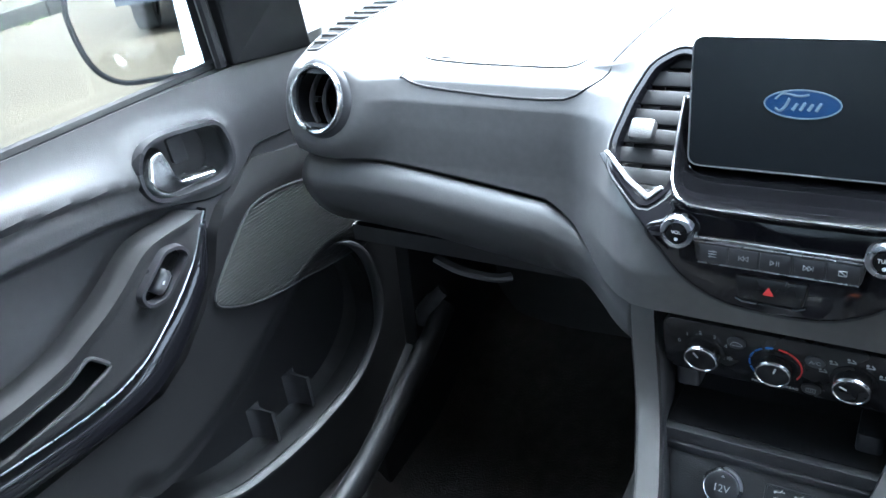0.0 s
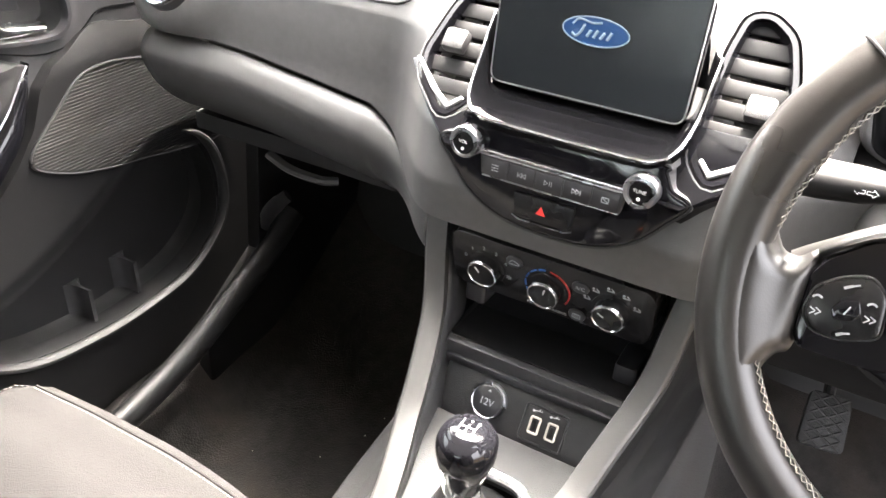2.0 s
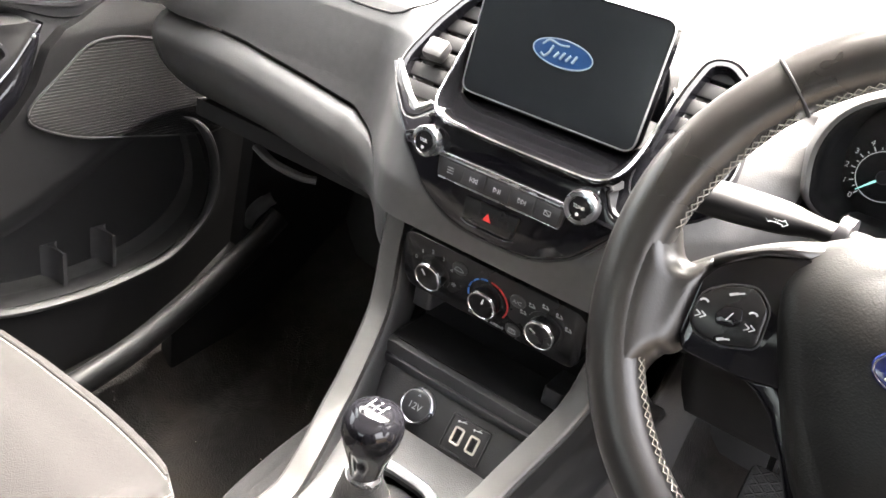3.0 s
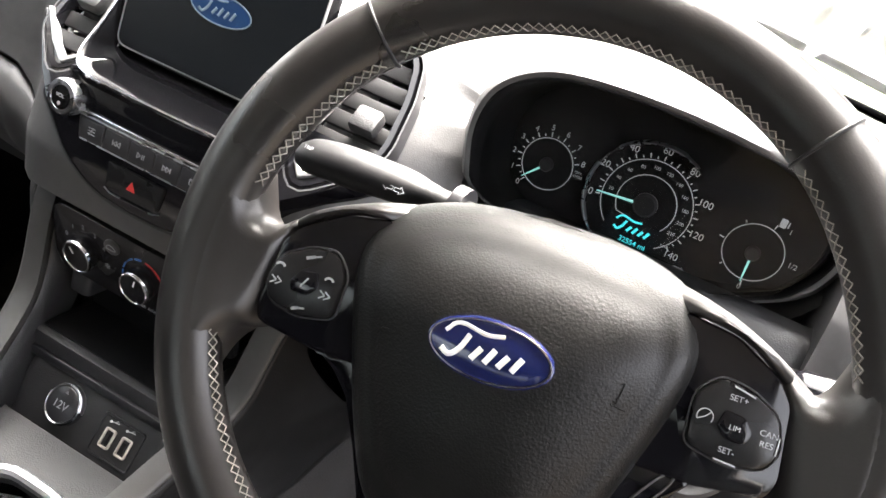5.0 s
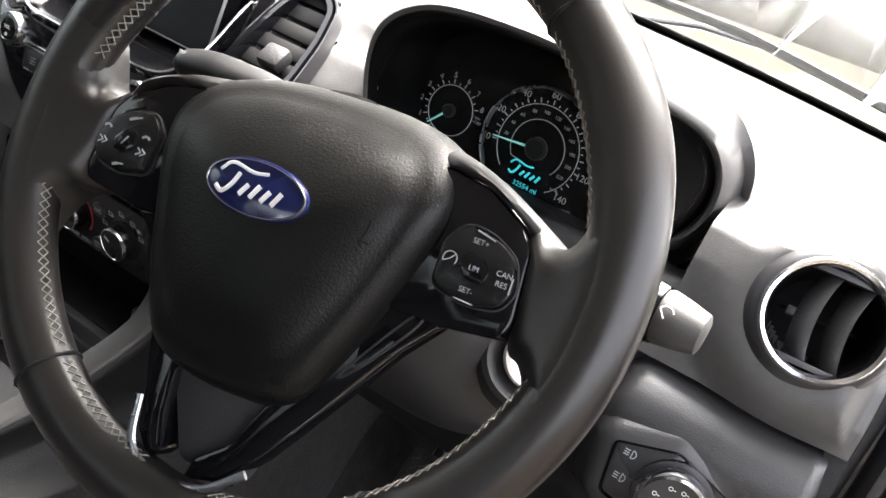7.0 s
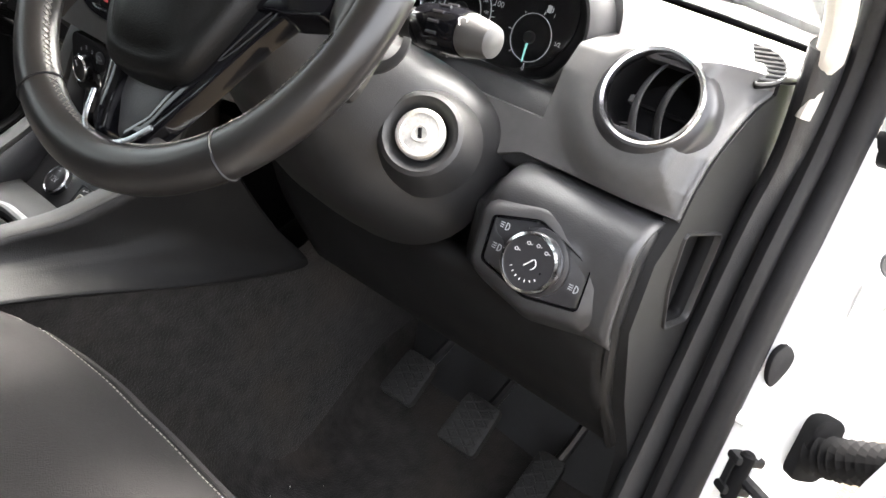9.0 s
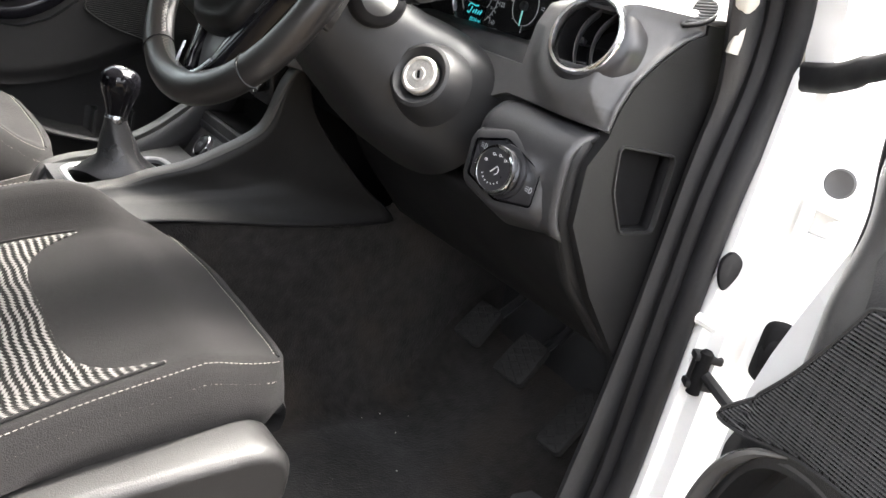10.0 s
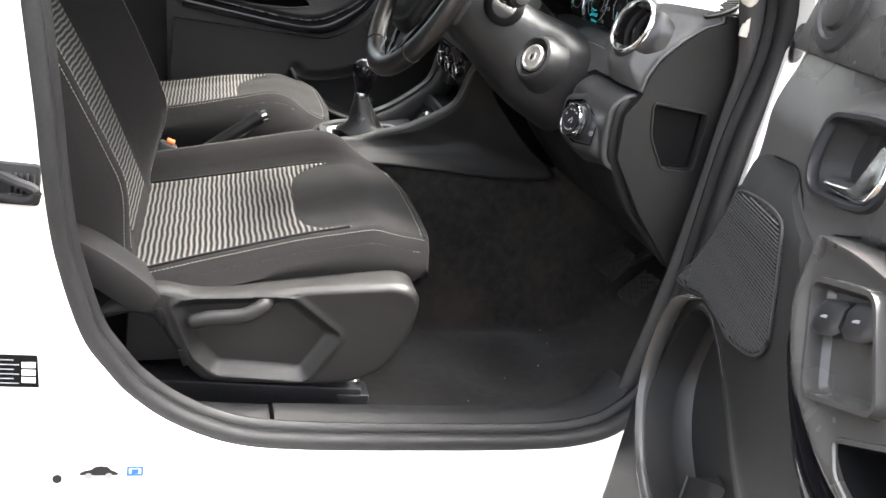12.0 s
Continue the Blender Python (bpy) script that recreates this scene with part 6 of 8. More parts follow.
# left stalk
ls = part("indicator_stalk", sweep(smooth_line([(0.285, 0.115, 1.082), (0.255, 0.118, 1.082), (0.235, 0.12, 1.080), (0.205, 0.12, 1.077), (0.175, 0.12, 1.074), (0.152, 0.12, 1.070)], 4), [0.011, 0.011, 0.010, 0.010, 0.010, 0.010, 0.011, 0.012, 0.014, 0.0155, 0.0165, 0.017, 0.0175, 0.018, 0.018, 0.018, 0.0175, 0.017, 0.0165, 0.015, 0.011], 14, up=(0, 0, 1), flat=0.72), M_STALK, column, "tapered indicator stalk")
part("stalk_collar", sweep([(0.262, 0.118, 1.082), (0.270, 0.117, 1.082)], 0.0145, 14), M_SATIN, ls)
F_ST = frm((0.226, 0.1052, 1.0805), (1, 0, 0.03), (0, 0.55, 0.83)) @ Matrix.Scale(0.62, 4)
part("arrow_symbol", join(stroke([(-0.012, 0), (-0.007, 0.004), (-0.007, 0.0018), (-0.001, 0.0018), (-0.001, -0.0018), (-0.007, -0.0018), (-0.007, -0.004), (-0.012, 0)], 0.0012, F_ST, 0.0005), stroke([(0.012, 0), (0.007, 0.004), (0.007, 0.0018), (0.001, 0.0018), (0.001, -0.0018), (0.007, -0.0018), (0.007, -0.004), (0.012, 0)], 0.0012, F_ST, 0.0005)), M_GREYMARK, ls)
words("lettering", "TRIP", 0.0034, frm((0.163, 0.1045, 1.0815), (1, 0, 0.03), (0, 0.6, 0.8)), M_GREYMARK, ls)
# right stalk
SA = [Vector(q) for q in ((0.425, 0.125, 1.058), (0.455, 0.12, 1.062), (0.478, 0.117, 1.065), (0.500, 0.1145, 1.0675), (0.526, 0.112, 1.070), (0.550, 0.110, 1.0715))]
rs = part("wiper_stalk", sweep(SA[:3], [0.0115, 0.0115, 0.0125], 14, flat=0.95), M_SATIN, column, "black wiper stalk")
part("stalk_barrel", sweep([SA[2], SA[2].lerp(SA[3], 0.2), SA[3], SA[3].lerp(SA[4], 0.8), SA[4]], [0.0135, 0.0165, 0.0175, 0.0175, 0.0165], 20), M_GLOSS, rs, "gloss black barrel")
part("stalk_tip", sweep([SA[4], SA[4].lerp(SA[5], 0.1), SA[4].lerp(SA[5], 0.6), SA[5], SA[5] + Vector((0.0015, 0, 0))], [0.0150, 0.0158, 0.0138, 0.0115, 0.008], 20), M_STRIP, rs, "grey tapered end cap")
ax_ = (SA[4] - SA[3]).normalized()
for i in range(14):
    a_ = 2 * math.pi * i / 14
    o_ = SA[3].lerp(SA[4], 0.25)
    up_ = Vector((0, 0, 1)) - ax_ * ax_.z
    sd = ax_.cross(up_.normalized())
    c_ = o_ + (up_.normalized() * math.cos(a_) + sd * math.sin(a_)) * 0.0178
    part("ring_rib", sweep([c_ - ax_ * 0.005, c_ + ax_ * 0.005], 0.0013, 6), M_SATIN, rs)
part("stalk_symbol", stroke(arc_pts(0, 0, 0.004, 20, 160, 8) + [(0, -0.003)], 0, frm((0.530, 0.0955, 1.078), (1, 0, 0), (0, 0.5, 0.86)), 0.0008), M_MARK, rs)
part("stalk_boot", lathe([(0.034, -0.006), (0.033, 0.003), (0.028, 0.009), (0.020, 0.012)], frm((0.425, 0.128, 1.045), (0.35, 0.93, 0), (0, 0.2, 0.97)), 28), M_RUBBER, column)

# ---- steering wheel ----
def wheel_frame():
    r, t, y = radians(7.5), radians(23), radians(2)
    u0, f = Vector((math.cos(y), math.sin(y), 0)), Vector((-math.sin(y), math.cos(y), 0))
    v0 = f * math.sin(t) + Vector((0, 0, 1)) * math.cos(t)
    return frm(COL, u0 * math.cos(r) + v0 * math.sin(r), v0 * math.cos(r) - u0 * math.sin(r))


F_W = wheel_frame()
wheel = thing("steering_wheel", COL, "black leather steering wheel with pale stitching and blue oval badge", "steering wheel")
RW = 0.1735


def rim_tube(a):
    """Half widths of the rim: thicker at the thumb grips."""
    t = 1 + 0.10 * math.exp(-((abs((a - 90 + 180) % 360 - 180) - 62) / 16) ** 2)
    return 0.0182 * t, 0.0160 * t


rows = []
for i in range(144):
    a = i * 2.5
    ra, rb = rim_tube(a)
    c, s = math.cos(radians(a)), math.sin(radians(a))
    rows.append([F_W @ Vector(((RW + ra * math.cos(q)) * c, (RW + ra * math.cos(q)) * s, rb * math.sin(q))) for q in np.linspace(0, 2 * math.pi, 20, endpoint=False)])
rows.append(rows[0])
rim = part("rim", loft(rows, caps=False), M_LEATHER, wheel, "dark leather rim", smooth=80)
for a in (50, 130, 233, 307):
    ra, rb = rim_tube(a)
    ring = [F_W @ Vector(((RW + (ra + 0.0004) * math.cos(q)) * math.cos(radians(a)), (RW + (ra + 0.0004) * math.cos(q)) * math.sin(radians(a)), (rb + 0.0004) * math.sin(q))) for q in np.linspace(0, 2 * math.pi, 20, endpoint=False)]
    part("rim_seam", sweep(ring, 0.0011, 6, True), M_RUBBER, rim)
zig = []
for a0, a1 in ((52, 128), (132, 166), (188, 231), (235, 262), (278, 305), (309, 352), (12, 48)):
    n = int((a1 - a0) / 2.0)
    st_ = (a1 - a0) / n
    for k in range(n):
        a = a0 + st_ * k
        ra, rb = rim_tube(a)
        hi, mid, lo_q = 30, 20, 10
        for (qa, aa), (qb, ab) in (((hi, a), (mid, a + st_ * 0.5)), ((mid, a + st_ * 0.5), (hi, a + st_)), ((lo_q, a), (mid, a + st_ * 0.5)), ((mid, a + st_ * 0.5), (lo_q, a + st_))):
            zig.append([F_W @ Vector(((RW + (ra + 0.0005) * math.cos(radians(180 - q))) * math.cos(radians(b)), (RW + (ra + 0.0005) * math.cos(radians(180 - q))) * math.sin(radians(b)), (rb + 0.0005) * math.sin(radians(180 - q)))) for q, b in ((qa, aa), (qb, ab))])
zb = bmesh.new()
for p0, p1 in zig:
    t = (p1 - p0).normalized()
    o = t.orthogonal().normalized()
    q = t.cross(o)
    va = [zb.verts.new(p0 + x * 0.00038) for x in (o, q, -o, -q)]
    vb = [zb.verts.new(p1 + x * 0.00038) for x in (o, q, -o, -q)]
    for i in range(4):
        zb.faces.new((va[i], va[(i + 1) % 4], vb[(i + 1) % 4], vb[i]))
part("rim_stitching", zb, M_THREAD, rim, "pale cross stitching round the inner rim", kind="stuff")

PADO = smooth_line([(0.0, 0.0665), (0.045, 0.0632), (0.076, 0.0505), (0.087, 0.030), (0.086, 0.008), (0.078, -0.022), (0.064, -0.062), (0.048, -0.094), (0.030, -0.105), (0.0, -0.108), (-0.030, -0.105), (-0.048, -0.094), (-0.064, -0.062), (-0.078, -0.022), (-0.086, 0.008), (-0.087, 0.030), (-0.076, 0.0505), (-0.045, 0.0632)], 4, True)
pr_ = []
for f, w in ((1.0, -0.030), (1.0, -0.004), (0.985, 0.004), (0.95, 0.010), (0.89, 0.0145), (0.84, 0.0158), (0.80, 0.0162), (0.76, 0.0185), (0.66, 0.0225), (0.54, 0.0255), (0.40, 0.0278), (0.2, 0.0298), (0.02, 0.0305)):
    ring_ = []
    for p in PADO:
        v = -0.015 + (p[1] + 0.015) * f
        ring_.append(F_W @ Vector((p[0] * f, v, w - 0.031 * max(0.0, (v + 0.006) / 0.072) ** 2.2)))
    pr_.append(ring_)
part("airbag_pad", loft(pr_), M_PAD, wheel, "grained airbag cover", smooth=60)
F_B = shift(F_W, -0.0035, -0.005, 0.0285)
bd = part("badge", prism(oval(0, 0, 0.0305, 0.0150, 44), -0.004, 0.0022, F_B, 0.0012), M_BLUE, wheel, "dark blue oval badge")
part("badge_ring", ring_frame(oval(0, 0, 0.0295, 0.0140, 44), 0.0012, 0.001, 0.0030, F_B), M_CHROME, bd)
part("badge_script", script_mark(0, 0.0, 0.036, 0.0024, F_B, 0.0008), M_MARK, bd, "silvery script strokes")
for s in (-1, 1):
    F_H = shift(F_W, 0.052 * s, -0.004, 0.0222, -8 * s)
    part("horn_mark", join(stroke([(-0.008, -0.006), (0.010, -0.006)], 0.0, F_H, 0.0005), stroke([(-0.003, -0.003), (0.001, -0.003), (0.005, -0.005), (0.005, 0.005), (0.001, 0.003), (-0.003, 0.003), (-0.003, -0.003)], 0, F_H, 0.0005)), M_PAD, wheel)
part("airbag_lettering", join(*[bar(-0.035 + i * 0.0105, -0.074, -0.035 + i * 0.0105 + (0.003 if i % 2 else 0.006), -0.074 + (0.005 if i % 2 else 0), 0.0190, F_W, 0.001) for i in range(7)]), M_PAD, wheel)

for s in (-1, 1):
    sp = lambda pts: [(p[0] * s, p[1]) for p in pts] if s > 0 else [(p[0] * s, p[1]) for p in pts][::-1]
    # leather web that flows into the rim
    web = smooth_line([(0.126, 0.026), (0.138, 0.0205), (0.148, 0.0240), (0.158, 0.052), (0.170, 0.056), (0.176, 0.0), (0.170, -0.068), (0.157, -0.074), (0.149, -0.050), (0.142, -0.039), (0.134, -0.034), (0.129, -0.010)], 4, True)

    def web_w(p):
        e = np.clip(depth_in(p, sp(web)) / 0.012, 0, 1)
        return 0.0045 + 0.0098 * ease(0.136, 0.168, np.hypot(p[:, 0], p[:, 1])) - 0.013 * (1 - e) ** 2.2
    part("spoke_web", relief(sp(web), web_w, 0.0035, F_W, (), 0.022), M_LEATHER, wheel, "leather spoke web", smooth=80)
    blk = arc_round([(0.064, 0.041), (0.080, 0.0395), (0.101, 0.036), (0.1226, 0.0235), (0.1306, 0.013), (0.1345, -0.022), (0.131, -0.031), (0.098, -0.036), (0.066, -0.036)], 0.004)
    part("spoke_panel", prism(sp(blk), -0.024, 0.002, F_W, 0.003), M_GLOSS, wheel, "gloss black spoke panel")
    lid_o = smooth_line([(0.062, 0.0560), (0.085, 0.0495), (0.106, 0.0415), (0.131, 0.0285), (0.143, 0.0215)], 5)
    lid_i = smooth_line([(0.062, 0.0420), (0.080, 0.0400), (0.101, 0.0366), (0.1230, 0.0240), (0.1345, 0.0120)], 5)
    part("spoke_trim", loft([[F_W @ Vector((a[0] * s + (b[0] - a[0]) * s * f, a[1] + (b[1] - a[1]) * f, w)) for f, w in [(f_, w_ - 0.012 * (1 - sm(0.062, 0.092, a[0])) - 0.014 * sm(0.116, 0.143, a[0])) for f_, w_ in ((1.0, -0.010), (1.0, 0.0035), (0.75, 0.0050), (0.5, 0.0035), (0.25, -0.002), (0.05, -0.010), (0.0, -0.020), (0.3, -0.024))]] for a, b in zip(lid_o, lid_i)]), M_LEATHER, wheel, "leather covered upper spoke edge", smooth=70)
    if s > 0:
        arm_o = [(0.060, -0.030), (0.100, -0.035), (0.083, -0.0565), (0.0715, -0.075), (0.060, -0.0935), (0.049, -0.111), (0.034, -0.134), (0.018, -0.152), (-0.002, -0.158), (0.000, -0.146), (0.016, -0.132), (0.030, -0.100)]
    else:
        arm_o = [(0.060, -0.030), (0.098, -0.034), (0.084, -0.042), (0.073, -0.053), (0.061, -0.077), (0.052, -0.098), (0.045, -0.120), (0.038, -0.145), (0.026, -0.157), (0.020, -0.150), (0.026, -0.130), (0.030, -0.100)]
    part("lower_arm", prism(sp(arc_round(arm_o, 0.003)), -0.020, -0.001, F_W, 0.003), M_GLOSS, wheel, "gloss black lower spoke arm")
    if s > 0:
        part("arm_inlay", sweep([F_W @ Vector((p[0], p[1], -0.0005)) for p in smooth_line([(0.092, -0.034), (0.086, -0.036), (0.070, -0.060), (0.060, -0.078), (0.072, -0.066), (0.088, -0.043), (0.092, -0.034)], 4)], 0.0007, 6), M_SATIN, wheel)
    pod = arc_round([(0.089, 0.006), (0.098, 0.0165), (0.112, 0.0145), (0.126, 0.007), (0.131, -0.008), (0.126, -0.0185), (0.110, -0.0215), (0.090, -0.0175)], 0.005)
    po = part("button_pod", prism(sp(pod), -0.004, 0.0065, F_W, 0.0025), M_POD, wheel, "black multi-function button pad")
    part("pod_edge", ring_frame(grow(sp(pod), 0.0012), 0.0009, 0.0, 0.0036, F_W), M_TRIM, po)
    cb = arc_round([(0.103, 0.003), (0.112, 0.002), (0.117, -0.004), (0.115, -0.010), (0.106, -0.010), (0.101, -0.005)], 0.002)
    part("centre_button", prism(sp(cb), 0.004, 0.0082, F_W, 0.001), M_GLOSS, po)
    if s > 0:
        for txt, u, v, z in (("SET+", 0.1075, 0.0090, 0.0039), ("SET-", 0.1085, -0.0150, 0.0039), ("LIM", 0.109, -0.0040, 0.0035), ("CAN", 0.1238, -0.0020, 0.0039), ("RES", 0.1238, -0.0068, 0.0039)):
            words("lettering", txt, z, shift(F_W, u, v, 0.0083 if txt == "LIM" else 0.0066), M_GREYMARK, po)
        part("gauge_symbol", stroke(arc_pts(0.0955, -0.003, 0.0036, -30, 210, 12) + [(0.0955, -0.003), (0.098, 0.0)], 0.0066, F_W, 0.0005), M_GREYMARK, po)
        part("ridge_mark", join(bar(0.104, 0.0142, 0.114, 0.0118, 0.0066, F_W, 0.0008), bar(0.104, -0.0198, 0.114, -0.0203, 0.0066, F_W, 0.0008), bar(0.1285, -0.010, 0.1285, -0.002, 0.0066, F_W, 0.0007)), M_GREYMARK, po)
    else:
        mk = [bar(-0.110, 0.0095, -0.104, 0.0115, 0.0066, F_W, 0.0010), bar(-0.111, -0.0175, -0.105, -0.0165, 0.0066, F_W, 0.0010), bar(-0.112, 0.0085, -0.1075, 0.0105, 0.0066, F_W, 0.0016), bar(-0.112, -0.0185, -0.1085, -0.0170, 0.0066, F_W, 0.0016)]
        for u in (-0.1245, -0.0965):
            mk += [stroke(arc_pts(u, -0.0005, 0.0028, 30, 150, 6), 0.0066, F_W, 0.0012), stroke([(u - 0.003, -0.009), (u, -0.007), (u - 0.003, -0.005)], 0.0066, F_W, 0.0007), stroke([(u, -0.009), (u + 0.003, -0.007), (u, -0.005)], 0.0066, F_W, 0.0007)]
        mk += [bar(-0.110, -0.006, -0.107, -0.001, 0.0083, F_W, 0.0008)]
        part("symbols", join(*mk), M_GREYMARK, po)
# lower V spoke
part("lower_insert", prism(arc_round([(-0.040, -0.100), (0.040, -0.100), (0.024, -0.152), (-0.012, -0.152)], 0.006), -0.022, -0.008, F_W, 0.003), M_TRIM, wheel, "dark insert of the lower spoke")
part("lower_trim_cap", sweep([F_W @ Vector((p[0], p[1], 0.006)) for p in smooth_line([(-0.039, -0.126), (-0.0345, -0.147), (-0.024, -0.1570), (-0.002, -0.160), (0.018, -0.154), (0.036, -0.139)], 4)], 0.0026, 8, up=F_W.to_3x3() @ Vector((0, 0, 1)), flat=0.6), M_SILVER, wheel, "silvery lip of the lower spoke")
part("hub_back", lathe([(0.052, -0.075), (0.060, -0.05), (0.066, -0.022), (0.05, -0.018)], F_W, 32), M_DARK, wheel)

# ---- seats ----
def seat(cx, yf, outer, name_label):
    """A front seat. cx: its centre, yf: its front edge, outer: side of the door (+1 right)."""
    st = thing("front_seat", (cx, yf - 0.25, 0.36), name_label, "car seat", "front seats")
    LN, HW = 0.56, 0.245

    def top_z(u, v):
        # u across -1..1, v 0 front .. 1 back
        z = 0.668 + 0.012 * sm(0.05, 0.22, v) - 0.150 * max(0.0, v - 0.18)
        z -= 0.012 * (1 - sm(0.0, 0.08, v)) ** 2
        if u * outer > 0:
            bol = 0.014 * sm(0.70, 0.90, abs(u)) * sm(0.10, 0.45, v)
        else:
            bol = 0.056 * sm(0.66, 0.86, abs(u)) * sm(0.02, 0.30, v)
        bol -= 0.036 * sm(0.88, 1.0, abs(u)) ** 2
        return z + bol + 0.004 * noise.noise(Vector((u * 2.5, v * 3, cx * 7)))

    def half(v, u=-1.0):
        if u * outer > 0:
            return tab(v, [0, 0.05, 0.28, 0.54, 0.75, 1.0], [0.182, 0.208, 0.228, 0.247, 0.264, 0.276])
        return HW * (0.80 + 0.20 * sm(0.0, 0.40, v)) * (1 - 0.20 * (1 - sm(0.0, 0.05, v)))

    def pt(u, v, lift=0.0):
        return (cx + u * half(v, u), yf - LN * v - (0.010 if u * outer > 0 else 0.018) * (abs(u) ** 2.5) * (1 - v), top_z(u, v) + lift)

    us = np.linspace(-1, 1, 41)
    vs = np.linspace(0, 1, 33)
    rows = []
    for v in vs:
        r = [pt(u, v) for u in us]
        hl, hr_ = half(v, -1.0), half(v, 1.0)
        low = min(0.545, min(r[0][2], r[-1][2]) - 0.03) + 0.035 * (1 - sm(0, 0.1, v))
        left = [(cx - hl + 0.030, r[0][1], low), (cx - hl + 0.008, r[0][1], min(0.590, r[0][2] - 0.020)), (cx - hl - 0.006, r[0][1], min(0.622, r[0][2] - 0.008))]
        right = [(cx + hr_ + 0.006, r[-1][1], min(0.622, r[-1][2] - 0.008)), (cx + hr_ - 0.008, r[-1][1], min(0.590, r[-1][2] - 0.020)), (cx + hr_ - 0.030, r[-1][1], low)]
        rows.append(left + r + right)
    def lower_row(dy, z_top, sx):
        out = []
        for p in rows[0]:
            f = (p[2] - 0.56) / 0.11
            out.append((cx + (p[0] - cx) * sx, p[1] + dy, 0.565 + (z_top - 0.565) * max(0.0, min(1.0, f))))
        return out
    front = [lower_row(-0.012, 0.568, 0.985), lower_row(0.004, 0.59, 0.998), lower_row(0.007, 0.625, 1.0), lower_row(0.005, 0.645, 1.0)]
    part("cushion", loft(front + rows, closed=False), M_FABRIC, st, "dark grey cloth cushion", smooth=75)

    def patch(fn, nu, nv, cloth):
        bm = bmesh.new()
        uvl = bm.loops.layers.uv.new("UVMap")
        g = [[bm.verts.new(fn(i / nu, j / nv)) for j in range(nv + 1)] for i in range(nu + 1)]
        for i in range(nu):
            for j in range(nv):
                f = bm.faces.new((g[i][j], g[i + 1][j], g[i + 1][j + 1], g[i][j + 1]))
                for l, (a, b) in zip(f.loops, ((i, j), (i + 1, j), (i + 1, j + 1), (i, j + 1))):
                    l[uvl].uv = cloth(Vector(fn(a / nu, b / nv)))
        return bm

    def insert(a, b):
        u = (-0.665 + 1.495 * a) * outer
        v0 = 0.395 - 0.14 * abs(2 * a - 1) ** 5.0
        v = v0 + (1.0 - v0) * b
        return pt(u * (1 + 0.06 * b), v, 0.0022)
    part("cushion_insert", patch(insert, 40, 34, lambda p: (yf - p.y, (p.x - cx) * outer)), M_HERRING, st, "black and white herringbone cloth insert", weld=False, solid=0.002)
    for s in (-1, 1):
        line = [pt(s * ((0.845 if s * outer > 0 else 0.675) + 0.04 * t), 0.26 + 0.74 * t, 0.002) for t in np.linspace(0, 1, 24)]
        part("seam", sweep(line, 0.0018, 6), M_FABRIC, st)
        piping = [pt(s * 0.925, 0.02 + 0.95 * t, 0.0014) for t in np.linspace(0, 1, 40)]
        part("stitching", stitches(piping, 0.00055, 0.0042, 0.0018), M_THREAD, st, "pale seam stitching", kind="stuff")
        part("stitching", stitches([pt(s * 0.965, 0.02 + 0.95 * t, 0.0012) for t in np.linspace(0, 1, 40)], 0.00055, 0.0042, 0.0018), M_THREAD, st, "pale seam stitching", kind="stuff")
    fl = [pt(u, 0.032, 0.0012) for u in np.linspace(-0.86, 0.86, 40)]
    part("front_stitching", stitches(fl, 0.00055, 0.0042, 0.0018), M_THREAD, st, "pale seam stitching", kind="stuff")
    part("front_seam", sweep([pt(u, 0.022, 0.001) for u in np.linspace(-0.9, 0.9, 40)], 0.0022, 6), M_FABRIC, st)
    # backrest
    BT = radians(30)
    ob_ = Vector((cx, yf - 0.530, 0.580))
    vb_ = Vector((0, -math.sin(BT), math.cos(BT)))
    nb = Vector((0, math.cos(BT), math.sin(BT)))

    def bpt(u, v, lift=0.0):
        hw = 0.215 + 0.025 * math.sin(math.pi * min(1, v * 1.1)) - 0.06 * sm(0.7, 1.0, v)
        d = 0.055 + 0.02 * math.sin(v * 3.0)
        d += (0.046 if u * outer > 0 else 0.092) * sm(0.54, 0.84, abs(u)) * sm(-0.06, 0.20, v) * (1 - 0.35 * sm(0.5, 1.0, v)) - 0.15 * max(0.0, (abs(u) - 0.78) / 0.22) ** 2.2
        d -= 0.05 * sm(0.92, 1.0, v)
        p = ob_ + Vector((u * hw * (1.08 if u * outer > 0 else 1.0), 0, 0)) + vb_ * (v * 0.60) + nb * (d + lift)
        return tuple(p)
    brow = []
    for v in np.linspace(-0.12, 1, 36):
        r = [bpt(u, v) for u in np.linspace(-1, 1, 41)]
        a, b = Vector(r[0]), Vector(r[-1])
        brow.append([tuple(a - nb * 0.10 + Vector((0.03, 0, 0))), tuple(a - nb * 0.05)] + r + [tuple(b - nb * 0.05), tuple(b - nb * 0.10 - Vector((0.03, 0, 0)))])
    part("backrest", loft(brow, closed=True), M_FABRIC, st, "dark grey cloth backrest", smooth=75)

    def binsert(a, b):
        return bpt((-0.52 + 1.04 * a) * (1 + 0.05 * b), 0.0 + 0.80 * b, 0.0025)
    part("backrest_insert", patch(binsert, 26, 40, lambda p: ((p - ob_).dot(vb_), p.x - cx)), M_HERRING, st, "black and white herringbone cloth insert", weld=False, solid=0.002)
    for s in (-1, 1):
        part("stitching", stitches([bpt(s * 0.80, t, 0.001) for t in np.linspace(0, 0.95, 40)], 0.00055, 0.0042, 0.0018), M_THREAD, st, "pale seam stitching", kind="stuff")
        part("stitching", stitches([bpt(s * 0.845, t, 0.001) for t in np.linspace(0, 0.95, 40)], 0.0006, 0.0045, 0.0018), M_THREAD, st, "pale seam stitching", kind="stuff")
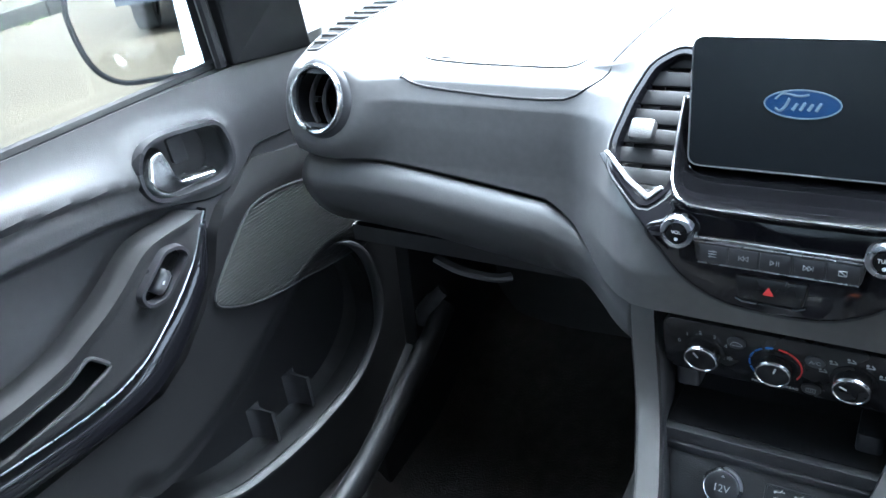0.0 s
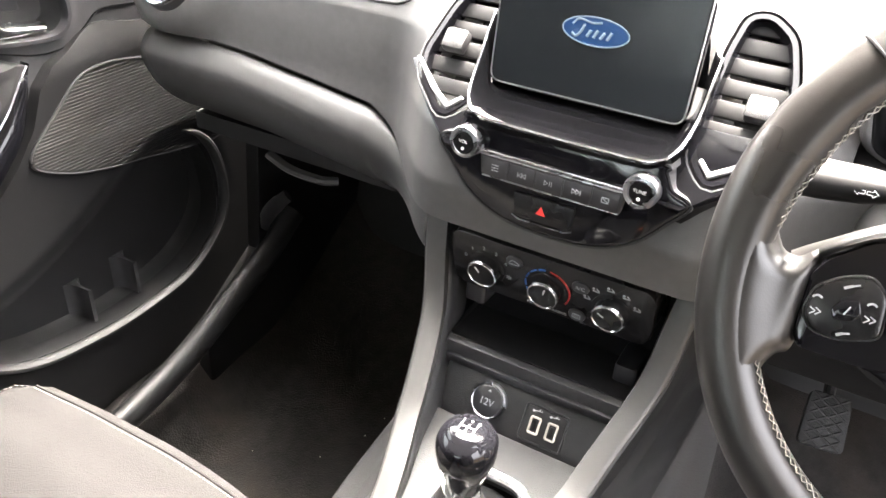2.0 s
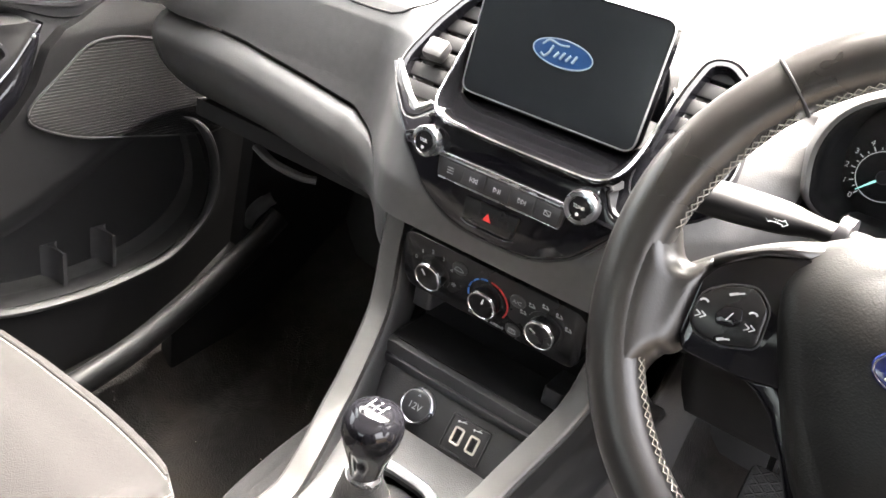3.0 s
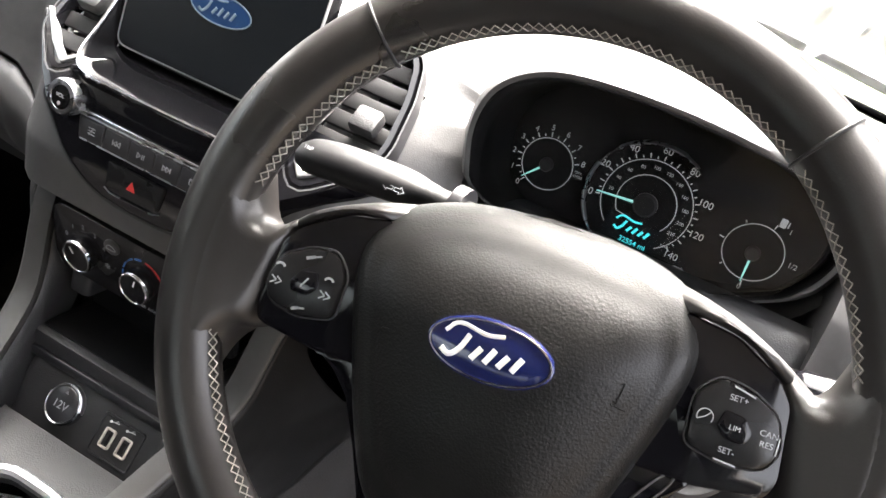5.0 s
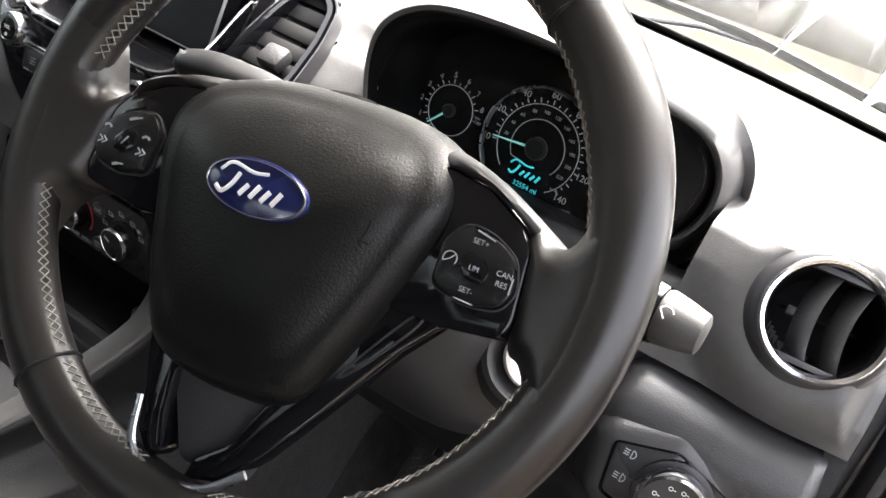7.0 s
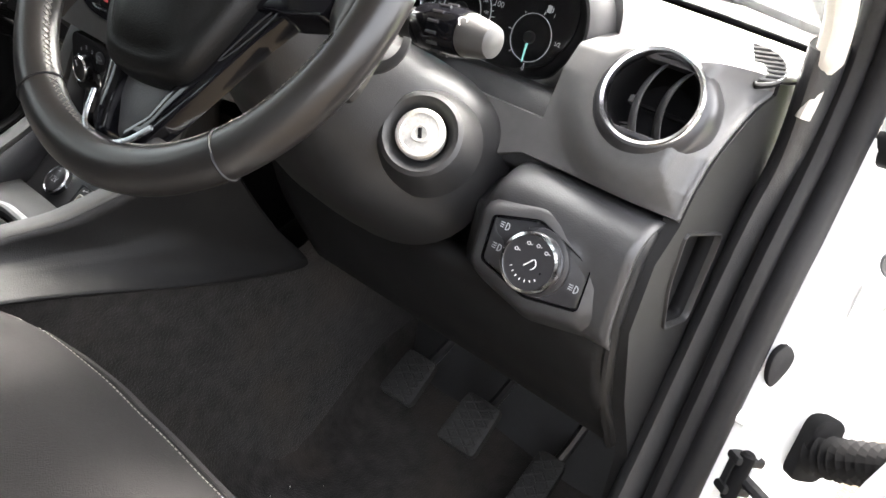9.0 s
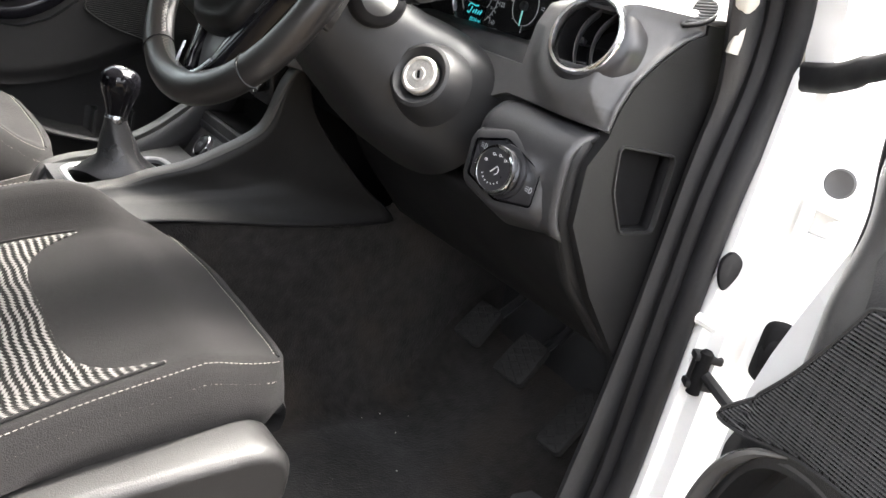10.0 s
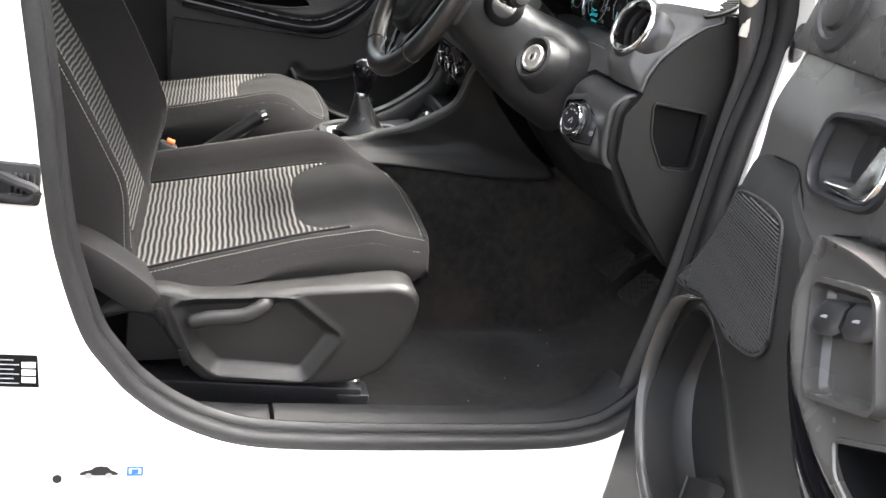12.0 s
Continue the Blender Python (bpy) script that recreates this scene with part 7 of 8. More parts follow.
    hr = [[tuple(ob_ + Vector((w * math.cos(a), 0, 0)) + vb_ * (0.66 + h) + nb * (0.03 + 0.05 * math.sin(a))) for a in np.linspace(0, 2 * math.pi, 20, endpoint=False)] for h, w in ((0, 0.09), (0.01, 0.12), (0.08, 0.13), (0.15, 0.12), (0.17, 0.08))]
    part("headrest", loft(hr), M_FABRIC, st, "cloth headrest", smooth=70)
    for s in (-1, 1):
        part("headrest_post", sweep([ob_ + Vector((0.06 * s, 0, 0)) + vb_ * 0.56 + nb * 0.03, ob_ + Vector((0.06 * s, 0, 0)) + vb_ * 0.68 + nb * 0.03], 0.006, 10), M_STEEL, st)
    # plastic flank on the door side
    xo = cx + outer * 0.266
    FS = F_SIDE
    dy = yf - 0.058
    SH = smooth_line([(dy - 0.375, 0.592), (dy - 0.31, 0.588), (dy - 0.20, 0.600), (dy - 0.06, 0.616), (dy - 0.012, 0.618), (dy + 0.016, 0.605), (dy + 0.024, 0.573), (dy + 0.012, 0.515), (dy - 0.018, 0.463), (dy - 0.07, 0.436), (dy - 0.133, 0.430), (dy - 0.278, 0.430), (dy - 0.315, 0.446), (dy - 0.352, 0.498), (dy - 0.375, 0.535), (dy - 0.408, 0.543), (dy - 0.450, 0.535), (dy - 0.455, 0.550), (dy - 0.415, 0.575)], 4, True)
    RC = arc_round([(dy - 0.355, 0.566), (dy - 0.33, 0.578), (dy - 0.178, 0.590), (dy - 0.094, 0.527), (dy - 0.143, 0.442), (dy - 0.285, 0.449), (dy - 0.320, 0.482)], 0.012)
    M_SH = Matrix(((0, 0, outer, xo), (1, 0, 0, 0), (0, 1, 0, 0), (0, 0, 0, 1)))

    def shield_w(p):
        e = depth_in(p, SH)
        d = depth_in(p, RC)
        w = 0.012 - 0.012 * (1 - np.clip(e / 0.012, 0, 1)) ** 2
        return w - 0.016 * ease(0.0, 0.020, d) + 0.004 * ease(-0.010, -0.002, d) * ease(0.004, -0.001, d)
    flank = part("side_shield", relief(SH, shield_w, 0.005, M_SH, (), 0.05, [l + l[:1] for l in (RC, grow(RC, -0.020), grow(SH, -0.003), grow(SH, -0.0065), grow(SH, -0.011))]), M_SHIELD, st, "dark moulded plastic seat shield", smooth=32)
    lvp = smooth_line([(xo + 0.014 * outer, dy - 0.328, 0.538), (xo + 0.018 * outer, dy - 0.30, 0.549), (xo + 0.020 * outer, dy - 0.25, 0.558), (xo + 0.016 * outer, dy - 0.225, 0.572), (xo + 0.002 * outer, dy - 0.212, 0.582)], 6)
    part("height_lever", sweep(lvp, [0.008] + [0.0125] * (len(lvp) - 2) + [0.010], 14, up=(1, 0, 0), flat=0.75), M_SHIELD, flank, "height adjusting lever")
    for yy, zz in ((dy - 0.368, 0.545), (dy - 0.330, 0.478)):
        part("clip_hole", box(0.010, 0.013, 0.028, Matrix.Translation((xo + 0.011 * outer, yy, zz)) @ Matrix.Rotation(0.4, 4, "X"), 0.002), M_BLACK, flank)
    RS = smooth_line([(dy - 0.400, 0.552), (dy - 0.372, 0.570), (dy - 0.376, 0.588), (dy - 0.42, 0.624), (dy - 0.472, 0.655), (dy - 0.52, 0.668), (dy - 0.52, 0.630), (dy - 0.455, 0.585)], 4, True)
    part("rear_shield", prism(RS, xo - 0.04, xo + 0.017, FS, 0.0025, 2) if outer > 0 else prism(RS[::-1], xo - 0.012, xo + 0.04, FS), M_SHIELD, st, "plastic hinge cover")
    for x in (cx - 0.19, cx + 0.19):
        rl = part("rail", prism(arc_round([(dy - 0.44, 0.350), (dy - 0.03, 0.350), (dy - 0.03, 0.385), (dy - 0.44, 0.395)], 0.008), x - 0.022, x + 0.022, F_SIDE, 0.004), M_SATIN, st, "black steel seat rail")
        part("rail_bolt", lathe([(0.012, 0), (0.012, 0.008), (0.008, 0.012), (0, 0.012)], frm((x, dy - 0.045, 0.385), (1, 0, 0), (0, 1, 0)), 14), M_STEEL, rl)
        part("rail_foot", box(0.05, 0.06, 0.03, Matrix.Translation((x, dy - 0.045, 0.36)), 0.006), M_SATIN, rl)
    part("frame_pan", prism([(dy - 0.42, 0.42), (dy - 0.02, 0.46), (dy - 0.02, 0.56), (dy - 0.42, 0.56)], cx - 0.21, cx + 0.21, F_SIDE, 0.01), M_DARK, st)
    return st


seat(0.350, 0.058, 1, "driver's seat in dark cloth with herringbone insert")
seat(-0.345, -0.022, -1, "passenger's seat in dark cloth with herringbone insert")
buckle = thing("belt_buckle", (0.09, -0.39, 0.63), "black belt buckle with an orange-red release button", "belt buckle")
part("stalk", sweep([(0.085, -0.42, 0.52), (0.088, -0.40, 0.60)], 0.011, 10, flat=0.5), M_SATIN, buckle)
part("case", box(0.022, 0.035, 0.05, Matrix.Translation((0.088, -0.395, 0.62)) @ Matrix.Rotation(-0.3, 4, "X"), 0.005), M_SATIN, buckle)
part("release_button", box(0.016, 0.016, 0.008, Matrix.Translation((0.088, -0.385, 0.647)) @ Matrix.Rotation(-0.3, 4, "X"), 0.002), M_ORANGE, buckle, "orange-red release button")

# ---- pedals ----
def pedal(c, w, h, lean, yaw, label):
    pd = thing("pedal", c, label, "pedal", "pedals")
    m = frm(c, (math.cos(yaw), math.sin(yaw), 0), (0, math.sin(lean), math.cos(lean)))
    part("pad", prism(arc_round([(-w, -h), (w, -h), (w * 0.9, h), (-w * 0.9, h)], 0.010), -0.008, 0.006, m, 0.003), M_PEDAL, pd, "ribbed rubber pedal pad")
    n = 5
    for i in range(n):
        for s in (-1, 1):
            v = -h + 2 * h * (i + 0.6) / (n + 0.3)
            part("pad_rib", sweep([m @ Vector((-w * 0.78, v + 0.008 * s, 0.006)), m @ Vector((0, v - 0.008 * s, 0.0065)), m @ Vector((w * 0.78, v + 0.008 * s, 0.006))], 0.0018, 6), M_PEDAL, pd)
    part("lever", sweep(smooth_line([m @ Vector((0, 0, -0.006)), m @ Vector((0, h, -0.03)), m @ Vector((0, h + 0.09, -0.05)), m @ Vector((0, h + 0.18, -0.03))], 4), 0.008, 8, flat=1.2), M_SATIN, pd)


pedal((0.285, 0.555, 0.545), 0.030, 0.038, 0.75, 0.1, "black rubber clutch pedal")
pedal((0.412, 0.545, 0.545), 0.032, 0.040, 0.75, 0.1, "black rubber brake pedal")
pedal((0.520, 0.575, 0.495), 0.024, 0.060, 0.85, 0.1, "black rubber accelerator pedal")
rest2 = thing("kick_panel", (-0.16, 0.5, 0.5), "dark footwell side panel beside the tunnel", "footwell panel")
part("panel", prism(arc_round([(0.22, 0.40), (0.66, 0.48), (0.70, 0.86), (0.34, 0.86), (0.24, 0.70)], 0.02), CX - 0.145, CX - 0.128, F_SIDE, 0.006), M_DARK, rest2)

# ---- doors ----
def door(m, is_driver):
    """Door in its own frame: u from the hinge towards the lock, v up, w into the car."""
    lab = "open driver's door with dark trim and chrome handle" if is_driver else "closed passenger's door with dark trim and chrome handle"
    dr = thing("hinged_door", m @ Vector((0.4, 0.4, 0)), lab, "car door", "front doors")
    up_ = m.to_3x3() @ Vector((0, 0, 1))
    at = lambda u, v, w: m @ Vector((u, v, w))
    SKIN = smooth_line([(0.06, 0.40), (0.05, 0.60), (0.055, 0.78), (0.10, 0.95), (0.14, 1.085)], 4) + [(0.24, 1.072), (1.00, 1.072), (1.02, 0.9), (0.99, 0.5), (0.88, 0.36), (0.1, 0.34)]
    part("skin", plate(SKIN, [], -0.115, -0.06, m), M_WHITE, dr, "white painted outer skin")
    FRONT = smooth_line([(0.112, 0.42), (0.106, 0.60), (0.100, 0.70), (0.093, 0.76), (0.097, 0.823), (0.132, 0.900), (0.166, 0.97), (0.170, 1.03), (0.158, 1.088)], 5)
    if is_driver:
        FRONT = smooth_line([(0.093, 0.42), (0.093, 0.585), (0.098, 0.66), (0.121, 0.72), (0.133, 0.766), (0.135, 0.83), (0.134, 0.88), (0.130, 0.944), (0.128, 0.99), (0.116, 1.04), (0.110, 1.088)], 5)
    else:
        FRONT = [(u - 0.085, v) for u, v in FRONT]
    OUT = FRONT + [(FRONT[-1][0] + 0.007, 1.096), (0.99, 1.096), (1.00, 0.9), (0.97, 0.5), (0.88, 0.40), (0.13, 0.38)]
    du, dv = (-0.016, 0.010) if is_driver else (0.0, 0.0)
    HR = smooth_line([(u + du, v + dv) for u, v in ((0.330, 1.000), (0.338, 0.982), (0.360, 0.974), (0.41, 0.979), (0.452, 0.988), (0.470, 1.003), (0.474, 1.028), (0.462, 1.052), (0.436, 1.060), (0.385, 1.054), (0.346, 1.046), (0.333, 1.026))], 4, True)
    GO = smooth_line([(0.404, 0.955), (0.410, 0.941), (0.417, 0.918), (0.437, 0.880), (0.466, 0.850), (0.495, 0.822), (0.527, 0.800), (0.555, 0.787), (0.59, 0.780), (0.64, 0.779), (0.70, 0.782), (0.95, 0.80)], 5)
    SI = smooth_line([(0.400, 0.957), (0.424, 0.925), (0.463, 0.876), (0.499, 0.848), (0.559, 0.825), (0.60, 0.817), (0.657, 0.813), (0.763, 0.816), (0.95, 0.835)], 5)
    if not is_driver:
        SI = smooth_line([(0.406, 0.952), (0.430, 0.930), (0.459, 0.902), (0.486, 0.877), (0.520, 0.852), (0.557, 0.830), (0.592, 0.819), (0.628, 0.815), (0.70, 0.817), (0.95, 0.838)], 5)
    if is_driver:
        INN = smooth_line([(0.95, 0.945), (0.80, 0.955), (0.70, 0.966), (0.62, 0.975), (0.561, 0.980), (0.50, 0.978), (0.44, 0.970)], 4)
    else:
        INN = smooth_line([(0.95, 0.90), (0.80, 0.884), (0.727, 0.883), (0.66, 0.892), (0.627, 0.903), (0.590, 0.918), (0.558, 0.936), (0.53, 0.954), (0.507, 0.962), (0.47, 0.964), (0.43, 0.962)], 4)
    RIDGE = smooth_line([(0.375, 0.944), (0.40, 0.962), (0.45, 0.980), (0.50, 0.990), (0.549, 0.996), (0.62, 1.000), (0.684, 1.004), (0.97, 1.012)], 4)
    BOWL = RIDGE + [(0.97, 0.80)] + GO[::-1]
    SWEEP = smooth_line([(0.40, 0.992), (0.44, 1.000), (0.471, 1.010), (0.517, 1.019), (0.58, 1.027), (0.649, 1.033), (0.80, 1.040), (1.0, 1.045)], 4)
    PKT = smooth_line([(0.128, 0.66), (0.140, 0.73), (0.165, 0.765), (0.21, 0.777), (0.26, 0.765), (0.33, 0.732), (0.42, 0.686), (0.523, 0.652), (0.60, 0.645), (0.625, 0.665), (0.585, 0.615), (0.50, 0.566), (0.39, 0.548), (0.305, 0.548), (0.22, 0.562), (0.156, 0.602)], 4, True)
    if is_driver:
        LOW = FRONT[:16] + smooth_line([(0.124, 0.762), (0.136, 0.800), (0.160, 0.850), (0.180, 0.885), (0.197, 0.920), (0.194, 0.945), (0.180, 0.975), (0.235, 0.989), (0.285, 0.985), (0.302, 0.967), (0.345, 0.951), (0.376, 0.943)], 3)
    else:
        LOW = FRONT[:21] + smooth_line([(0.145, 0.925), (0.17, 0.955), (0.235, 0.966), (0.281, 0.976), (0.308, 0.973), (0.345, 0.955), (0.376, 0.943)], 3)
    LOW += [(0.400, 0.920), (0.420, 0.875), (0.452, 0.835), (0.50, 0.792), (0.55, 0.768), (0.97, 0.765)]
    LOW += [(0.97, 0.5), (0.88, 0.40), (0.13, 0.38)]

    def upper_w(p):
        u, v = p[:, 0], p[:, 1]
        w = -(0.050 if is_driver else 0.034) * ease(1.015, 1.110, v) * (0.45 + 0.55 * ease(0.25, 0.45, u))
        # crease under the shoulder, fading out towards the handle
        above = v - np.interp(u, [q[0] for q in SWEEP], [q[1] for q in SWEEP])
        k = ease(0.43, 0.53, u)
        w += k * (0.010 * np.exp(-(np.maximum(above - 0.012, 0) / 0.022) ** 2) * (above > 0) * ease(0.0, 0.012, above) - 0.004 * np.exp(-(above / 0.006) ** 2))
        b = depth_in(p, BOWL)
        w -= 0.030 * ease(0.0, 0.022, b) * ease(0.38, 0.46, u)
        # swelling round the handle
        h = depth_in(p, HR)
        w += 0.004 * ease(-0.020, -0.004, h)
        e = far_from(p, FRONT, False)
        reach, drop = (0.050, 0.030) if is_driver else (0.018, 0.014)
        return w + (0.012 * ease(0.98, 0.90, v) if is_driver else 0) - drop * (1 - np.clip(e / reach, 0, 1)) ** 2

    # lit copy of the trim on the open door, plain trim on the closed one
    part("trim_panel", relief(OUT, upper_w, 0.007, m, [HR, grow(PKT, 0.006)], 0.03, (RIDGE, SWEEP)), M_DOORTOP_LIT if is_driver else M_TRIM, dr, "dark moulded trim panel", smooth=50)
    part("glass_seal", sweep([at(u, 1.098, -0.042) for u in (0.16, 0.6, 0.99)], 0.008, 8), M_RUBBER, dr)
    part("sill_cap", prism([(0.16, 1.02), (0.99, 1.02), (0.99, 1.094), (0.16, 1.094)], -0.075, -0.052, m), M_RUBBER, dr)
    part("edge_seal", sweep([at(p[0] - 0.006, p[1], -0.052) for p in FRONT], 0.012, 10, up=up_), M_RUBBER, dr, "black rubber edge seal")
    # mirror triangle
    if is_driver:
        TR = arc_round([(0.116, 1.095), (0.44, 1.098), (0.40, 1.22), (0.30, 1.26), (0.16, 1.20)], 0.010)
        # sail brightened by the same lit copy of the trim
        sail = part("mirror_sail", prism(TR, -0.06, -0.016, m, 0.006), M_DOORTOP_LIT, dr, "black triangular mirror sail")
        boss = part("tweeter_boss", lathe([(0.058, -0.002), (0.054, 0.004), (0.043, 0.006), (0.040, 0.003), (0.034, 0.003), (0.030, 0.008), (0.018, 0.010), (0, 0.010)], shift(m, 0.210, 1.160, -0.016), 36), M_TRIM, sail, "round mirror joystick boss")
        part("sail_symbol", stroke([(-0.006, -0.004), (0.006, -0.004), (0.005, 0.004), (-0.005, 0.004), (-0.006, -0.004)], 0.0, shift(m, 0.210, 1.161, -0.0055), 0.001), M_GREYMARK, boss)
    else:
        TR = arc_round([(0.120, 1.078), (0.278, 1.098), (0.285, 1.27), (0.13, 1.19)], 0.006)
        sail = part("mirror_sail", prism(TR, -0.06, -0.006, m, 0.006), M_BLACK, dr, "black triangular mirror sail")
        part("sail_seal", sweep([at(*q) for q in ((0.287, 1.10, -0.02), (0.294, 1.19, -0.02), (0.300, 1.30, -0.02))], 0.008, 8), M_RUBBER, sail)
    # handle in its bowl
    bowl = part("handle_bowl", cup([[at(*p, 0.001) for p in HR], [at(*p, -0.012) for p in grow(HR, -0.003)], [at(*p, -0.030) for p in grow(HR, -0.012)]]), M_DARK, dr, "recess behind the handle", smooth=50)
    part("bowl_rim", ring_frame(grow(HR, 0.005), 0.009, -0.002, 0.009, m, 0.7), M_SATIN, bowl, "rounded satin black rim")
    HD = smooth_line([(u + du, v + dv) for u, v in ((0.357, 0.990), (0.380, 0.9945), (0.405, 0.999), (0.417, 1.004), (0.421, 1.022), (0.424, 1.040), (0.434, 1.046), (0.450, 1.042), (0.460, 1.030), (0.465, 1.014), (0.459, 0.998), (0.443, 0.986), (0.410, 0.981), (0.370, 0.979), (0.358, 0.982))], 4, True)

    def handle_w(p):
        e = np.maximum(depth_in(p, HD), 0)
        pad = ease(0.405 + du, 0.45 + du, p[:, 0])
        return 0.004 - 0.010 * (1 - np.clip(e / 0.007, 0, 1)) ** 2 + 0.004 * pad - 0.008 * ease(1.0 + dv, 1.046 + dv, p[:, 1])
    part("handle", relief(HD, handle_w, 0.0025, m, (), 0.010), M_SATINCHROME, bowl, "satin chrome inner door handle", smooth=60)
    part("lock_tab", prism(arc_round([(0.373 + du, 1.005 + dv), (0.398 + du, 1.008 + dv), (0.400 + du, 1.042 + dv), (0.376 + du, 1.040 + dv)], 0.004), -0.031, -0.026, m, 0.001), M_SATIN, bowl)
    # parting line
    pl = smooth_line([(0.170, 0.979, -0.004), (0.235, 0.988, 0.0008), (0.280, 0.990, 0.001), (0.305, 0.975, 0.001), (0.335, 0.957, 0.001), (0.38, 0.956, 0.001), (0.44, 0.974, 0.0005)], 6)
    part("parting_line", sweep([at(*p) for p in pl], 0.0011, 6), M_BLACK, dr)

    def lower_w(p):
        w = 0.020 * ease(0.99, 0.93, p[:, 1]) + 0.006 * ease(0.80, 0.55, p[:, 1])
        e = far_from(p, FRONT, False)
        w = w - (0.006 if is_driver else 0.022) * (1 - np.clip(e / (0.008 if is_driver else 0.024), 0, 1)) ** 2
        k = depth_in(p, PKT)
        return w - 0.010 * ease(-0.035, 0.0, k) * ease(0.60, 0.68, p[:, 1])
    # closed door takes the copy with shade in its colour
    low = part("lower_trim", relief(LOW, lower_w, 0.008, m, [PKT], 0.035), M_LOWTRIM if is_driver else M_FARTRIM_SHADED, dr, "dark lower door trim", smooth=50)
    pk = part("pocket", cup([[at(*p, 0.006) for p in PKT], [at(*p, -0.020) for p in grow(PKT, 0.004)], [at(*p, -0.037) for p in grow(PKT, -0.004)]]), M_LOWTRIM, dr, "deep open door pocket", smooth=50)
    rimp = smooth_line([(0.185, 0.790), (0.158, 0.775), (0.133, 0.735), (0.121, 0.68), (0.126, 0.635), (0.152, 0.595), (0.215, 0.554), (0.305, 0.540), (0.40, 0.541), (0.51, 0.562), (0.60, 0.620), (0.64, 0.672)], 6)
    # rim darkened on the closed door: shade put into the colour
    part("pocket_rim", sweep([at(p[0], p[1], 0.014 + 0.013 * min(1, i / 8)) for i, p in enumerate(rimp)], [0.002 + 0.0045 * min(1, i / 8) for i in range(len(rimp))], 10, up=up_, flat=1.7), (M_ARM if is_driver else M_DARK), pk, "smooth grey pocket rim")
    for u, v in ((0.300, 0.588), (0.384, 0.584)):
        fin = [(-0.014, -0.036), (-0.006, -0.030), (-0.0025, -0.018), (-0.0015, 0.002), (-0.003, 0.006), (0.003, 0.006), (0.0015, 0.002), (0.0025, -0.018), (0.006, -0.030), (0.014, -0.036)]
        part("cup_divider", loft([[at(u + a, v + dv_, b) for a, b in fin] for dv_ in (-0.036, 0.020)]), M_TRIM, pk)
    # speaker
    SP = smooth_line([(0.106, 0.782), (0.134, 0.815), (0.160, 0.850), (0.180, 0.885), (0.199, 0.924), (0.209, 0.938), (0.255, 0.945), (0.303, 0.947), (0.337, 0.941), (0.355, 0.920), (0.385, 0.868), (0.398, 0.838), (0.382, 0.818), (0.343, 0.805), (0.305, 0.799), (0.267, 0.803), (0.202, 0.797), (0.140, 0.782)], 4, True)
    if not is_driver:
        SP = smooth_line([(0.11, 0.76), (0.125, 0.83), (0.155, 0.882), (0.20, 0.910), (0.248, 0.922), (0.30, 0.929), (0.335, 0.926), (0.358, 0.914), (0.382, 0.893), (0.410, 0.869), (0.430, 0.851), (0.436, 0.834), (0.423, 0.819), (0.374, 0.797), (0.299, 0.780), (0.20, 0.760)], 4, True)
    SPI = grow(SP, -0.0035)
    sp_ = part("speaker_grille", relief(SP, lambda p: lower_w(p) + 0.0032, 0.008, m, (), 0.008), M_MESH if is_driver else M_FARTRIM_SHADED, dr, "perforated speaker grille", smooth=60)
    part("grille_edge", sweep([at(p[0], p[1], q) for p, q in zip(SP, lower_w(np.array(SP)) + 0.003)], 0.0018, 6, True), M_DARK, sp_)
    vmin, vmax = min(p[1] for p in SPI), max(p[1] for p in SPI)
    ribs = bmesh.new()
    RIB = ((-0.0009, 0), (0, 0.0016), (0.0009, 0)) if is_driver else ((-0.0012, 0), (-0.0005, 0.0011), (0.0005, 0.0011), (0.0012, 0))
    nr = int((vmax - vmin) / (0.0034 if is_driver else 0.0044))
    for i in range(1, nr):
        v = vmin + (vmax - vmin) * i / nr
        xs = []
        for a, b in zip(SPI, SPI[1:] + SPI[:1]):
            if (a[1] - v) * (b[1] - v) < 0:
                xs.append(a[0] + (b[0] - a[0]) * (v - a[1]) / (b[1] - a[1]))
        xs.sort()
        for u0, u1 in zip(xs[::2], xs[1::2]):
            n = max(2, int((u1 - u0) / 0.008))
            uu = np.linspace(u0, u1, n)
            ww = lower_w(np.stack([uu, np.full(n, v)], 1)) + 0.0032
            rows = [[ribs.verts.new(at(u, v + dv_, w + dw)) for u, w in zip(uu, ww)] for dv_, dw in RIB]
            for r0, r1 in zip(rows, rows[1:]):
                for j in range(n - 1):
                    ribs.faces.new((r0[j], r0[j + 1], r1[j + 1], r1[j]))
    # closed door's ribs carry the same painted-in shade as its grille
    part("grille_ribs", ribs, M_RIB if is_driver else M_FARTRIM_SHADED, sp_, kind="stuff", weld=False)
    # armrest
    AR = SI + INN
    if is_driver:
        SW = [(0.522, 0.860), (0.616, 0.900), (0.562, 0.966), (0.474, 0.940)]
        CUP = arc_round([(0.575, 0.851), (0.605, 0.836), (0.70, 0.826), (0.90, 0.838), (0.90, 0.915), (0.72, 0.905), (0.640, 0.888)], 0.010)
    else:
        SW = [(0.516, 0.896), (0.540, 0.898), (0.546, 0.913), (0.499, 0.946), (0.478, 0.942), (0.469, 0.929)]
        CUP = arc_round([(0.604, 0.857), (0.66, 0.843), (0.745, 0.838), (0.90, 0.845), (0.90, 0.868), (0.74, 0.862), (0.66, 0.870), (0.628, 0.884)], [0.012, 0.01, 0.01, 0.01, 0.01, 0.01, 0.01, 0.008])
    SW = arc_round(SW, 0.012 if is_driver else 0.007)

